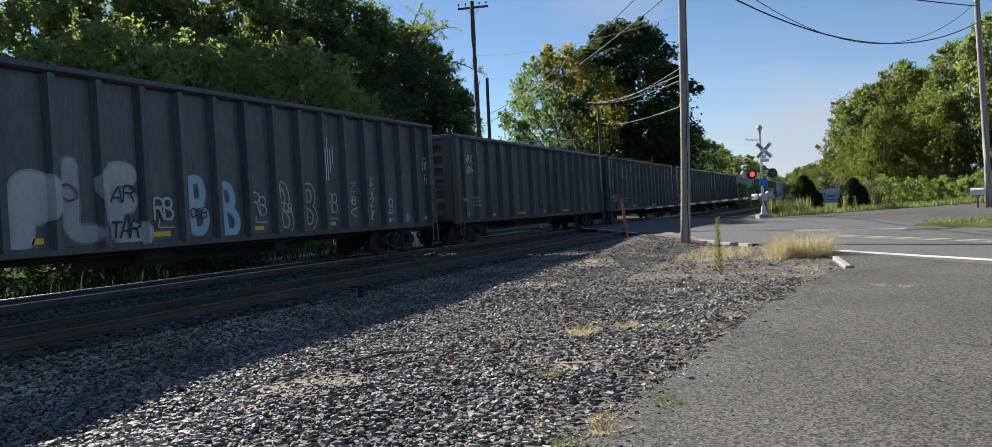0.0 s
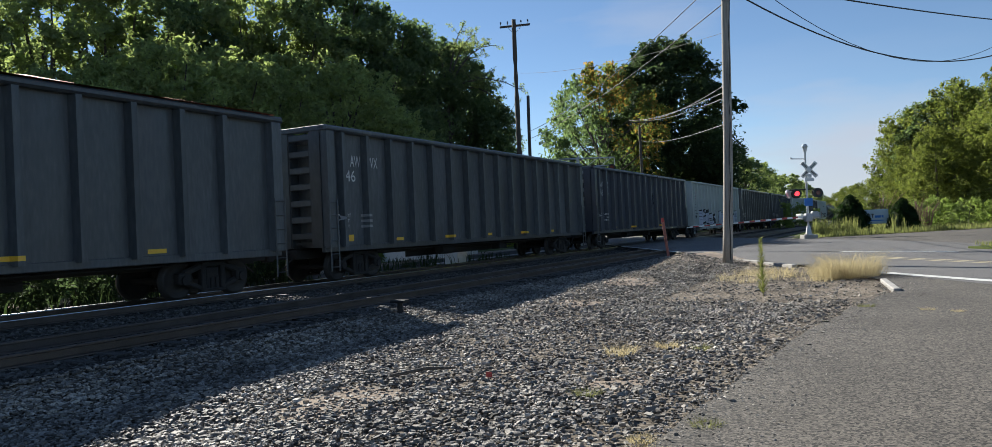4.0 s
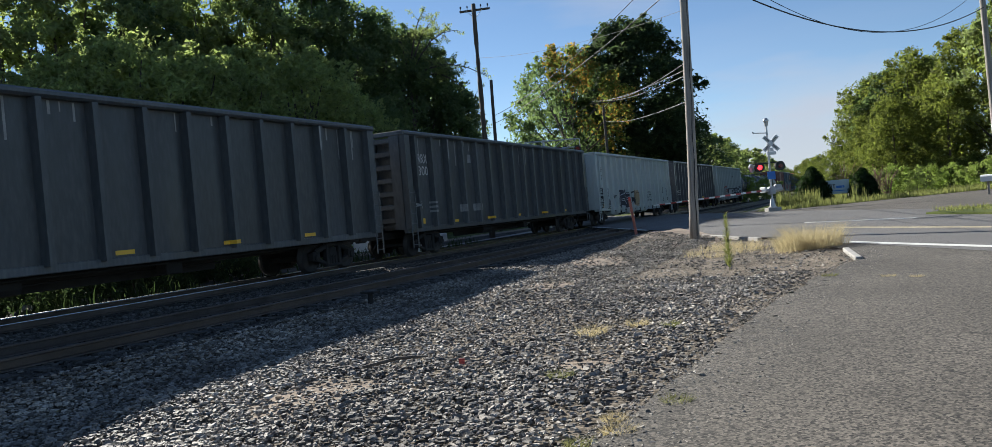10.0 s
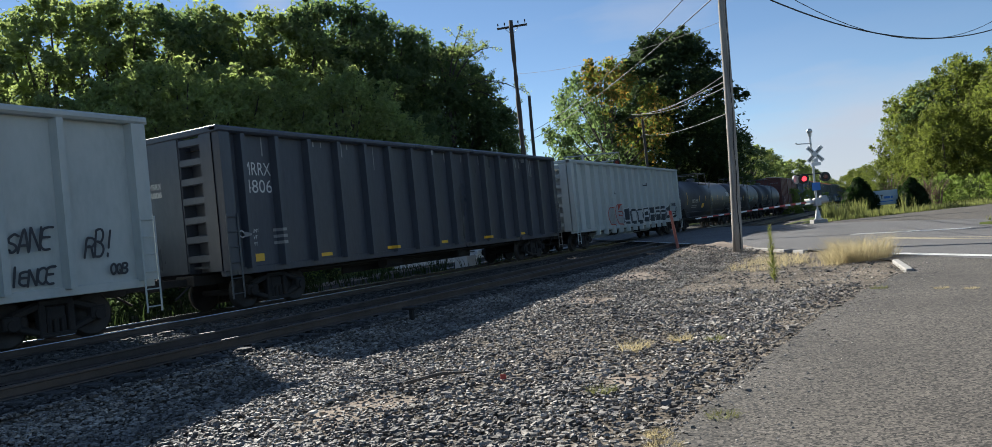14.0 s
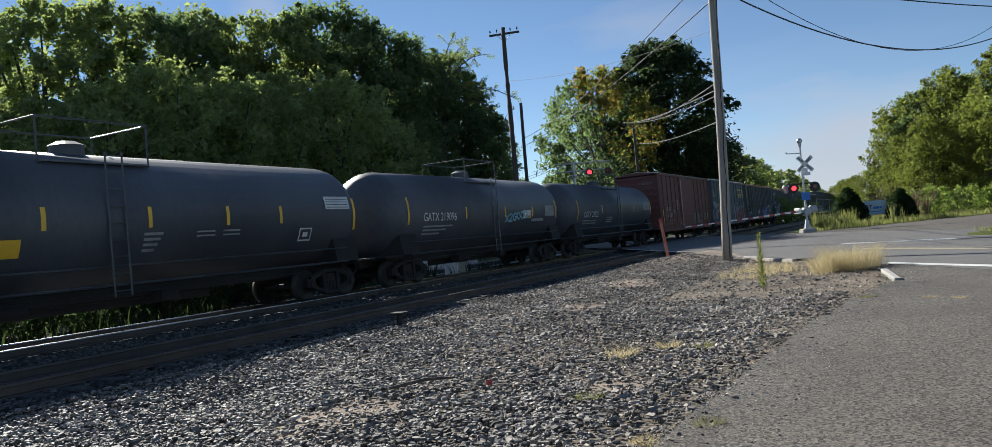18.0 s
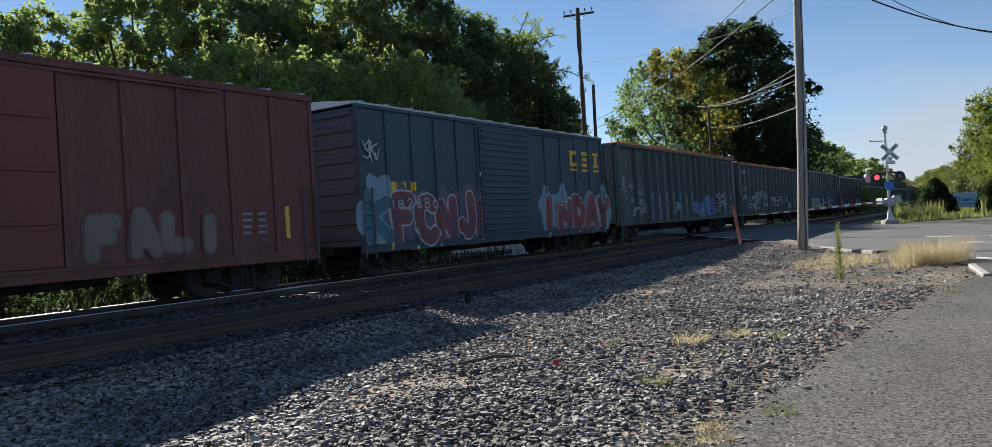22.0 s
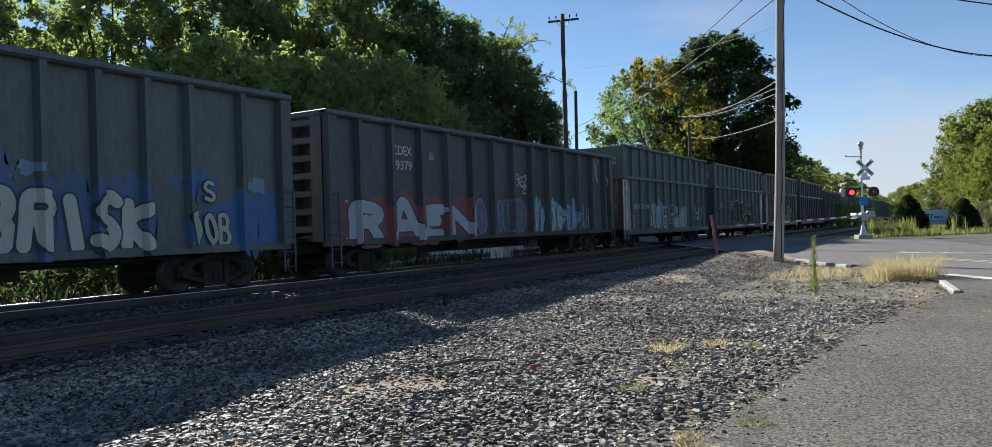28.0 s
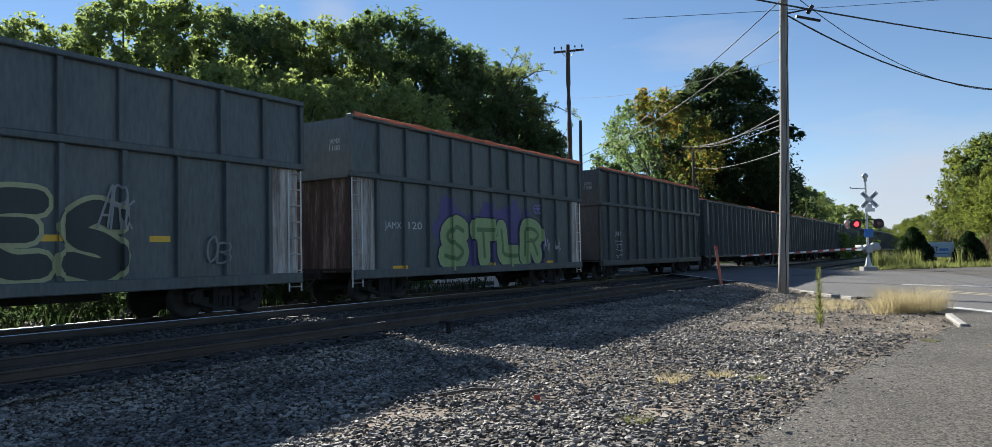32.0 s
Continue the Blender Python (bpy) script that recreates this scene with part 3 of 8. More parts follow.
rs = random.Random(3)
spots = []
while len(spots) < 84000:
    y = 2.6 + 26 * rs.random() ** 2.25
    x = -9.6 + 9.8 * rs.random()
    e = edge_x(y)
    fade = e - x
    if x < -9.2 or fade < -0.25 or y > 29 or in_crossing(x, y):
        continue
    bare = noise.noise((x * 0.35, y * 0.28, 9.0)) + 0.35 * noise.noise((x * 1.3, y * 1.1, 4.0))
    keep = 1.0 if fade > 0.9 else 0.1 + 0.8 * max(0, fade) / 0.9
    if y > 15.5 and x > -4.6:
        keep *= 0.16
    if bare > 0.24:
        keep *= 0.6
    if sandy(x, y) > 0.2:
        keep *= 0.3
    if rs.random() > keep:
        continue
    size = 0.011 + 0.017 * rs.random() ** 1.6 + (0.014 if rs.random() < 0.05 else 0)
    spots.append((x, y, ground_z(x, y) - 0.012 + 0.03 * rs.random(), size))
for _ in range(11000):     # loose chips all over the old asphalt
    y = 2.8 + 13 * rs.random() ** 1.5
    x = edge_x(y) + 8.5 * rs.random()
    spots.append((x, y, ground_z(x, y) + 0.004, 0.0035 + 0.005 * rs.random() ** 2))
for _ in range(5200):      # grit spilt over the edge of the asphalt
    y = 3.2 + 16 * rs.random() ** 1.6
    x = edge_x(y) + 0.9 * rs.random() ** 2.2 - 0.15
    spots.append((x, y, ground_z(x, y) + 0.012, 0.004 + 0.009 * rs.random() ** 2))
for _ in range(7000):      # thinner stones behind the walker
    x, y = -9.2 + 7.0 * rs.random(), 2.9 - 9 * rs.random() ** 1.5
    if x < edge_x(y):
        spots.append((x, y, ground_z(x, y) - 0.008 + 0.02 * rs.random(), 0.014 + 0.02 * rs.random()))
stones("ballast_stones", spots, "loose grey crushed stones lying on the ground beside the track")
# stones of the track bed; the shade beside the train is in their colour
spots = []
while len(spots) < 24000:
    y = 2 + 50 * rs.random() ** 1.5
    x = -15.4 + 6.4 * rs.random()
    if in_crossing(x, y):
        continue
    spots.append((x, y, ground_z(x, y) - 0.012 + 0.022 * rs.random(), 0.016 + 0.022 * rs.random()))
stones("ballast_stones", spots, "track ballast stones between the sleepers, coloured dark for the train's shade", SHADESTONE)


# ---- grass and weeds ----
def blades(name, spots, mat, label, category, height, spread, width, seed=1, lean=0.5, kind="stuff", m=None):
    """Tufts of curved blades: spots of (x, y, z, size, blades)."""
    rg = np.random.RandomState(seed)
    vs, fs = [], []
    for x, y, z, s, n in spots:
        for _ in range(int(n)):
            a, r = rg.rand() * 6.283, spread * s * math.sqrt(rg.rand())
            px, py = x + r * math.cos(a), y + r * math.sin(a)
            h = height * s * (0.45 + 0.75 * rg.rand())
            b = a + (rg.rand() - 0.5) * 2.0
            l = lean * h * (0.2 + rg.rand())
            dx, dy = math.cos(b), math.sin(b)
            c = rg.rand() * 6.283
            wx, wy = width * math.cos(c), width * math.sin(c)
            i = len(vs)
            vs += [(px - wx, py - wy, z), (px + wx, py + wy, z), (px + dx * l * 0.35 - wx * 0.8, py + dy * l * 0.35 - wy * 0.8, z + h * 0.6),
                   (px + dx * l * 0.35 + wx * 0.8, py + dy * l * 0.35 + wy * 0.8, z + h * 0.6), (px + dx * l, py + dy * l, z + h)]
            fs += [(i, i + 1, i + 3), (i, i + 3, i + 2), (i + 2, i + 3, i + 4)]
    return solid(name, from_arrays(name, vs, fs, mat), None, label, category, kind=kind, m=m)


def tuft(x, y, s, n, mat, label, height=0.16, spread=0.16, width=0.004, seed=1, lean=0.9):
    return blades("grass_tuft", [(0, 0, 0, s, n)], mat, label, "grass tuft", height, spread, width, seed, lean, kind="", m=pose(x, y, ground_z(x, y) - 0.015))

# ---- the train ----
SPEED = 13.76          # metres a second, towards -y
TRACK_X = -16.25
CACHE = {}
TRAIN = []             # (car, place of its front at the start)


def cached(key, make, mat, smooth=False):
    if key not in CACHE:
        CACHE[key] = mesh_of(make(), key[0], mat, smooth)
    return CACHE[key]


def text_mesh(body, offset=0.0):
    """A flat mesh of the words, one unit high, starting at the origin, in x and y."""
    offset = round(offset, 3)
    key = ("text", body, offset)
    if key not in CACHE:
        cu = bpy.data.curves.new("words", "FONT")
        cu.body, cu.size, cu.offset, cu.resolution_u = body, 1.38, offset, 3
        ob = new("words", cu)
        bpy.context.view_layer.update()
        CACHE[key] = bpy.data.meshes.new_from_object(ob.evaluated_get(bpy.context.evaluated_depsgraph_get()))
        bpy.data.objects.remove(ob)
        bpy.data.curves.remove(cu)
    return CACHE[key]


for body in ("CDEX 16121 CSDE WI NX 00 1068 1100 MR RX 48 04 44 30 AW WX 46 24 KR 47 31 43 00 06 NX 243 OF OX 17 13 I WISH YOU WERE HERE US AND THEM 219096 REGX 6871 6874 CDEX 19379 JAMX 1101 1 120".split()
             + ["LD LMT", "LT WT", "CU FT", "12800", "73200", "6400", "NATX 76972", "GATX 219096", "OAR 61259", "CGTX 22022", "OA R", "61 259"]):
    text_mesh(body)


def rib_profile(ribs, face, deep, half=0.065, foot=0.12):
    """How far the side stands out at y: flat sheets with tapered ribs."""
    cuts = sorted(c for r in ribs for c in (r - foot, r - half, r + half, r + foot))

    def out(y):
        for r in ribs:
            d = abs(y - r)
            if d < foot:
                return face + deep * (1.0 if d <= half else (foot - d) / (foot - half))
        return face
    return cuts, out


def lay(bm, cuts, out, lift):
    """Bends a flat mesh (y along, z up, x = 0) on to the car's side."""
    ys = [v.co.y for v in bm.verts]
    if not ys:
        return bm
    lo, hi = min(ys), max(ys)
    for c in cuts:
        if lo < c < hi:
            bmesh.ops.bisect_plane(bm, geom=bm.verts[:] + bm.edges[:] + bm.faces[:], plane_co=(0, c, 0), plane_no=(0, 1, 0))
    for v in bm.verts:
        v.co.x += out(v.co.y) + lift
    return bm


def words_bm(body, y, z, high, wide=None, offset=0.0, lean=0.0):
    me = text_mesh(body, offset)
    bm = bmesh.new()
    bm.from_mesh(me)
    xs = [v.co.x for v in bm.verts]
    x0, w = min(xs), max(xs) - min(xs)
    k = (wide / w) if wide else high
    for v in bm.verts:
        v.co = Vector((0, y + (v.co.x - x0) * k + lean * v.co.y * high, z + v.co.y * high))
    return bm


def lettering(car, body, y, z, high, mat, side, wide=None, lift=0.008):
    part("lettering", lay(words_bm(body, y, z, high, wide), *side, lift), mat, car, "painted lettering")


def small_print(car, y, z, cols, rows, mat, side, wide=0.55, pitch=0.13, gap=0.75, seed=0):
    """Small print that cannot be read, as plain bars."""
    rg = random.Random(seed)
    for c in range(cols):
        for r in range(rows):
            w = wide * (0.7 + 0.3 * rg.random())
            patch(car, "print_bar", y + c * gap, y + c * gap + w, z - r * pitch, z - r * pitch + 0.06, mat, side, "small painted print")


def patch(car, name, y0, y1, z0, z1, mat, side, label="", lift=0.008):
    bm = bmesh.new()
    bm.faces.new([bm.verts.new((0, a, b)) for a, b in ((y0, z0), (y1, z0), (y1, z1), (y0, z1))])
    part(name, lay(bm, *side, lift), mat, car, label)


PAINTS = {}


def paint(colour):
    if colour not in PAINTS:
        d = tuple(c * 0.72 for c in colour)
        PAINTS[colour] = material("spray_paint", [d, colour], 0.6, 0, 1.5, 14, 0.0, stretch=(1, 1, 0.5))
    return PAINTS[colour]


SPRAY = [0]


def cloud_lift():
    """A lift of its own for each patch of spray."""
    SPRAY[0] += 1
    return 0.002 + 0.0007 * (SPRAY[0] % 13)


def blob_bm(cy, cz, ry, rz, seed, n=22, rough=0.25):
    rg = random.Random(seed)
    ph = [rg.random() * 6.28 for _ in range(4)]
    bm = bmesh.new()
    vs = []
    for i in range(n):
        a = 2 * math.pi * i / n
        k = 1 + rough * (0.5 * math.sin(3 * a + ph[0]) + 0.35 * math.sin(5 * a + ph[1]) + 0.3 * math.sin(7 * a + ph[2]))
        vs.append(bm.verts.new((0, cy + ry * k * math.cos(a), cz + rz * k * math.sin(a))))
    bm.faces.new(vs)
    bmesh.ops.triangulate(bm, faces=bm.faces[:])
    return bm


# strokes of each letter as digit pairs on a grid of ten
STROKES = {"A": "00 39 59 90|23 73", "B": "00 02 08 19 69 87 65 25|25 74 92 60 00", "C": "98 69 18 05 12 60 91", "D": "00 04 09 59 95 51 00", "E": "99 49 08 05 02 40 90|15 75",
           "F": "99 29 08 04 00|05 75", "G": "98 59 17 04 21 60 93 94 54", "H": "09 04 00|99 95 90|05 95", "I": "49 45 40", "J": "89 84 61 30 02", "K": "09 04 00|98 15 90",
           "L": "09 04 01 40 90", "N": "00 04 09 18 81 90 95 99", "O": "50 13 07 49 86 92 50", "P": "00 04 09 69 97 65 15", "R": "00 04 09 69 97 65 15 55 90", "S": "98 59 17 25 64 92 60 01",
           "T": "09 49 99|49 45 40", "U": "09 03 30 60 93 99", "X": "09 54 90|99 44 00", "Y": "09 45 99|45 40", "5": "89 19 16 55 83 50 01", "7": "09 59 99 54 30", "2": "07 39 87 54 00 50 90",
           "!": "59 55 53|51 50", "Q": "50 13 07 49 86 92 50|63 90", "V": "09 40 99", "W": "09 20 55 70 99", "M": "00 09 54 99 90", "Z": "09 99 00 90", "1": "37 59 55 50", "0": "50 13 07 49 86 92 50"}


def curve_through(pts, n=5):
    """A smooth line through the points."""
    if len(pts) < 3:
        return pts
    q = [pts[0] * 2 - pts[1], *pts, pts[-1] * 2 - pts[-2]]
    out = []
    for a, b, c, d in zip(q, q[1:], q[2:], q[3:]):
        for i in range(n):
            t = i / n
            out.append(0.5 * (2 * b + (c - a) * t + (2 * a - 5 * b + 4 * c - d) * t * t + (3 * b - a - 3 * c + d) * t ** 3))
    return out + [pts[-1]]


def ribbon(bm, pts, r, x=0.0):
    """A flat stroke of half width r with rounded ends; the points are (y, z)."""
    rows = []
    for i, p in enumerate(pts):
        d = (pts[min(i + 1, len(pts) - 1)] - pts[max(i - 1, 0)])
        d = d.normalized() if d.length > 1e-6 else Vector((1, 0))
        k = Vector((-d.y, d.x)) * r
        xx = x + 0.01 * i / len(pts)
        rows.append((bm.verts.new((xx, p.x - k.x, p.y - k.y)), bm.verts.new((xx, p.x + k.x, p.y + k.y)), d))
    for a, b in zip(rows, rows[1:]):
        bm.faces.new((a[0], b[0], b[1], a[1]))
    for row, p, s in ((rows[0], pts[0], -1), (rows[-1], pts[-1], 1)):
        d = row[2] * s
        k = Vector((-d.y, d.x))
        fan = [bm.verts.new((x + (0.01 if s > 0 else 0.0), *(p + (d * math.sin(t) + k * math.cos(t)) * r))) for t in (0.6, 1.2, 1.9, 2.5)]
        bm.faces.new([row[1] if s > 0 else row[0], *fan, row[0] if s > 0 else row[1]])


def graffiti(car, body, y, z, wide, high, fill, line, side, glow=None, seed=0, fat=0.045, inner=None, rim=0.05, over=1.04, reach=1.0):
    """Fat sprayed letters with an outline, and a cloud of colour behind them; each letter is tilted on its own."""
    rg = random.Random(seed * 7 + len(body))
    n = len(body)
    if glow:
        for i in range(n):
            b2 = blob_bm(y + wide * (i + 0.5) / n, z + high * (0.45 + 0.2 * rg.random()), wide / n * 0.68, high * (0.52 + 0.14 * rg.random()) * reach, seed * 31 + i, 30, 0.3)
            for v in b2.verts:
                v.co.z = max(v.co.z, z - 0.1)
                v.co.x = 0.003 * (i % 2)
            part("sprayed_cloud", lay(b2, *side, cloud_lift()), paint(glow), car, "cloud of spray paint")
    w = wide / n
    for i, ch in enumerate(body):
        lean, tall, drop = 0.3 * (rg.random() - 0.5), high * (0.92 + 0.14 * rg.random()), high * 0.08 * (rg.random() - 0.5)
        if ch == " ":
            continue
        r = min(w, high) * (0.13 + 0.7 * max(0, fat))
        y0, y1, z0, z1 = y + w * (i + 0.5 - over / 2) + r, y + w * (i + 0.5 + over / 2) - r, z + drop + r, z + drop + tall - r
        if y1 - y0 < 0.12:
            y0, y1 = (y0 + y1) / 2 - 0.06, (y0 + y1) / 2 + 0.06
        lines = []
        for stroke in STROKES[ch].split("|"):
            pts = [Vector((y0 + (y1 - y0) * int(a) / 9, z0 + (z1 - z0) * int(b) / 9)) for a, b in stroke.split()]
            lines.append(curve_through([Vector((p.x + lean * (p.y - z0 - high / 2), p.y)) for p in pts]))
        layers = [(0.012 + 0.03 * (i % 2), r, line, "graffiti_letter"), (0.026 + 0.03 * (i % 2), max(0.02, r - rim), fill, "fill")]
        if inner:
            layers.append((0.034 + 0.03 * (i % 2), max(0.012, r * 0.16), inner, "highlight"))
        owner = car
        for lift, rad, col, name in layers:
            bm = bmesh.new()
            for j, pts in enumerate(lines):
                ribbon(bm, pts, rad, 0.004 * j)
            made = part(name, lay(bm, *side, lift), paint(col), owner, "sprayed graffiti letter" if owner is car else "paint inside the outline")
            owner = made if owner is car else owner


def handtag(car, word, y, z, wide, high, colour, side, seed=0, pen=0.045, lean=0.18):
    """A tag written in one thin pen, letter by letter."""
    rg = random.Random(seed * 13 + len(word))
    w = wide / len(word)
    bm = bmesh.new()
    for i, ch in enumerate(word):
        if ch == " ":
            continue
        k, dz, l = 0.82 + 0.4 * rg.random(), high * 0.12 * (rg.random() - 0.5), lean + 0.2 * (rg.random() - 0.5)
        for j, stroke in enumerate(STROKES[ch].split("|")):
            pts = [Vector((y + w * (i + 0.92 * int(a) / 9), z + dz + high * k * int(b) / 9)) for a, b in stroke.split()]
            ribbon(bm, curve_through([Vector((p.x + l * (p.y - z - high / 2), p.y)) for p in pts], 4), pen / 2, 0.003 * (j + i % 2))
    part("sprayed_tag", lay(bm, *side, 0.072), paint(colour), car, "handwritten sprayed tag")


def shield(car, ch, y, z, wide, high, side, seed, dark=(0.055, 0.065, 0.075), pale=(0.60, 0.62, 0.62)):
    """A dark shield with a pale halo and one pale stroke letter in it."""
    c = (y + wide / 2, z + high / 2)
    for k, (col, lift, name) in enumerate(((pale, 0.005, "sprayed_halo"), (dark, 0.011, "sprayed_block"))):
        bm = blob_bm(*c, wide * (0.62 - 0.07 * k), high * (0.60 - 0.05 * k), seed, 26, 0.32)
        part(name, lay(bm, *side, lift), paint(col), car, "dark sprayed block letter" if k else "pale sprayed halo")
    bm = bmesh.new()
    for stroke in STROKES[ch].split("|"):
        pts = [Vector((y + wide * (0.2 + 0.55 * int(a) / 9), z + high * (0.22 + 0.6 * int(b) / 9))) for a, b in stroke.split()]
        ribbon(bm, curve_through(pts, 4), 0.05)
    part("letter_stroke", lay(bm, *side, 0.02), paint(pale), car, "pale stroke letter")


def scribble(car, y, z, wide, high, colour, side, seed, strokes=5, pen=0.035):
    """A tag: one crooked looping stroke."""
    rg = random.Random(seed)
    n = strokes * 2
    pts = [Vector((y + wide * min(1, max(0, (i + 3.0 * (rg.random() - 0.5)) / n)), z + high * rg.random())) for i in range(n + 1)]
    bm = bmesh.new()
    ribbon(bm, curve_through(pts, 4), pen / 2)
    part("sprayed_tag", lay(bm, *side, 0.062), paint(colour), car, "thin sprayed tag")


# -- running gear
def wheel_bm():
    bm = bmesh.new()
    prof = [(0.0, 0.10), (0.10, 0.10), (0.13, 0.05), (0.33, 0.035), (0.39, 0.07), (0.445, 0.07), (0.457, -0.03), (0.49, -0.045), (0.49, -0.07), (0.39, -0.07), (0.33, -0.01), (0.12, -0.02), (0.0, -0.02)]
    seg = 28
    rings = [[bm.verts.new((x, r * math.cos(2 * math.pi * j / seg), r * math.sin(2 * math.pi * j / seg))) for j in range(seg)] for r, x in prof[1:-1]]
    for a, b in zip(rings, rings[1:]):
        for j in range(seg):
            bm.faces.new((a[j], a[(j + 1) % seg], b[(j + 1) % seg], b[j]))
    bm.faces.new(rings[0])
    bm.faces.new(rings[-1][::-1])
    bmesh.ops.recalc_face_normals(bm, faces=bm.faces[:])
    return bm


def frame_bm():
    bm = bmesh.new()
    for d in (-0.89, 0.89):
        box(bm, -0.11, 0.11, d - 0.17, d + 0.17, 0.36, 0.64, 0.03)
        rod(bm, (0.02, d, 0.46), (0.15, d, 0.46), 0.13, 0.11, 14)
    for s in (-1, 1):
        rod(bm, (0, s * 0.85, 0.62), (0, s * 0.28, 0.80), 0.085, 0.085, 6)
        rod(bm, (0, s * 0.80, 0.40), (0, s * 0.25, 0.20), 0.075, 0.075, 6)
        box(bm, -0.09, 0.09, s * 0.30 - 0.07, s * 0.30 + 0.07, 0.16, 0.84, 0.02)
    box(bm, -0.10, 0.10, -0.36, 0.36, 0.76, 0.88, 0.02)
    box(bm, -0.11, 0.11, -0.36, 0.36, 0.13, 0.22, 0.02)
    for d in (-0.15, 0, 0.15):
        rod(bm, (0, d, 0.22), (0, d, 0.52), 0.065, 0.065, 8)
    return bm


def bogie(car, y):
    b = part("bogie", cached(("bogie", 0), lambda: box(boxed(-1.05, 1.05, -0.2, 0.2, 0.46, 0.74, 0.03), -0.3, 0.3, -0.35, 0.35, 0.7, 0.9), BOGIE), None, car, "dark cast-iron bogie", pose(0, y, 0))
    for s in (-1, 1):
        part("side_frame", cached(("side_frame", 0), frame_bm, BOGIE), None, b, "", pose(s * 1.0, 0, 0, 0, 0, 0 if s > 0 else 180))
    for d in (-0.89, 0.89):
        part("axle", cached(("axle", 0), lambda: rodded((-0.75, 0, 0), (0.75, 0, 0), 0.08, 0.08, 10), BOGIE), None, b, "", pose(0, d, 0.457))
        for s in (-1, 1):
            part("wheel", cached(("wheel", 0), wheel_bm, TREAD, True), None, b, "steel wheel with a bright rim", pose(s * 0.78, d, 0.457, 0, 0, 0 if s > 0 else 180))


def coupler_bm():
    bm = boxed(-0.07, 0.07, -0.75, 0.1, 0.76, 0.94, 0.02)
    box(bm, -0.16, 0.14, -0.95, -0.7, 0.70, 1.0, 0.04)
    rod(bm, (0.2, -0.02, 0.75), (0.28, -0.55, 0.45), 0.03, 0.03, 6)
    return bm


def ladder_bm(high, wide=0.42, n=8, low=0.0):
    bm = bmesh.new()
    for s in (0, wide):
        rod(bm, (0.05, s, low), (0.05, s, high), 0.022, 0.022, 5)
    for i in range(n):
        z = low + 0.12 + (high - low - 0.2) * i / (n - 1)
        rod(bm, (0.05, 0, z), (0.05, wide, z), 0.016, 0.016, 5)
    return bm


def gear(car, L, inset=2.1):
    for y in (inset, L - inset):
        bogie(car, y)
    cm = cached(("coupler", 0), coupler_bm, BOGIE)
    part("coupler", cm, None, car, "heavy knuckle coupler")
    part("coupler", cm, None, car, "heavy knuckle coupler", pose(0, L, 0, 0, 0, 180))
    part("centre_sill", cached(("sill", L), lambda: box(boxed(-0.33, 0.33, 0, L, 0.72, 1.0, 0.02), -0.02, 0.02, L * 0.3, L * 0.7, 0.5, 0.72), BOGIE), None, car, "dark underframe beam")
    part("brake_gear", cached(("brakes", L), lambda: brake_bm(L), BOGIE), None, car, "brake cylinder, rods and pipes under the floor")


def brake_bm(L):
    bm = rodded((0.7, L * 0.36, 0.72), (0.7, L * 0.36 + 0.9, 0.72), 0.2, 0.2, 10)
    rod(bm, (0.6, L * 0.36 + 0.9, 0.7), (0.25, L * 0.7, 0.66), 0.022, 0.022, 5)
    rod(bm, (1.1, 2.9, 0.84), (1.1, L - 2.9, 0.84), 0.025, 0.025, 5)
    box(bm, 0.55, 0.95, L * 0.58, L * 0.58 + 0.5, 0.55, 0.85, 0.03)
    return bm


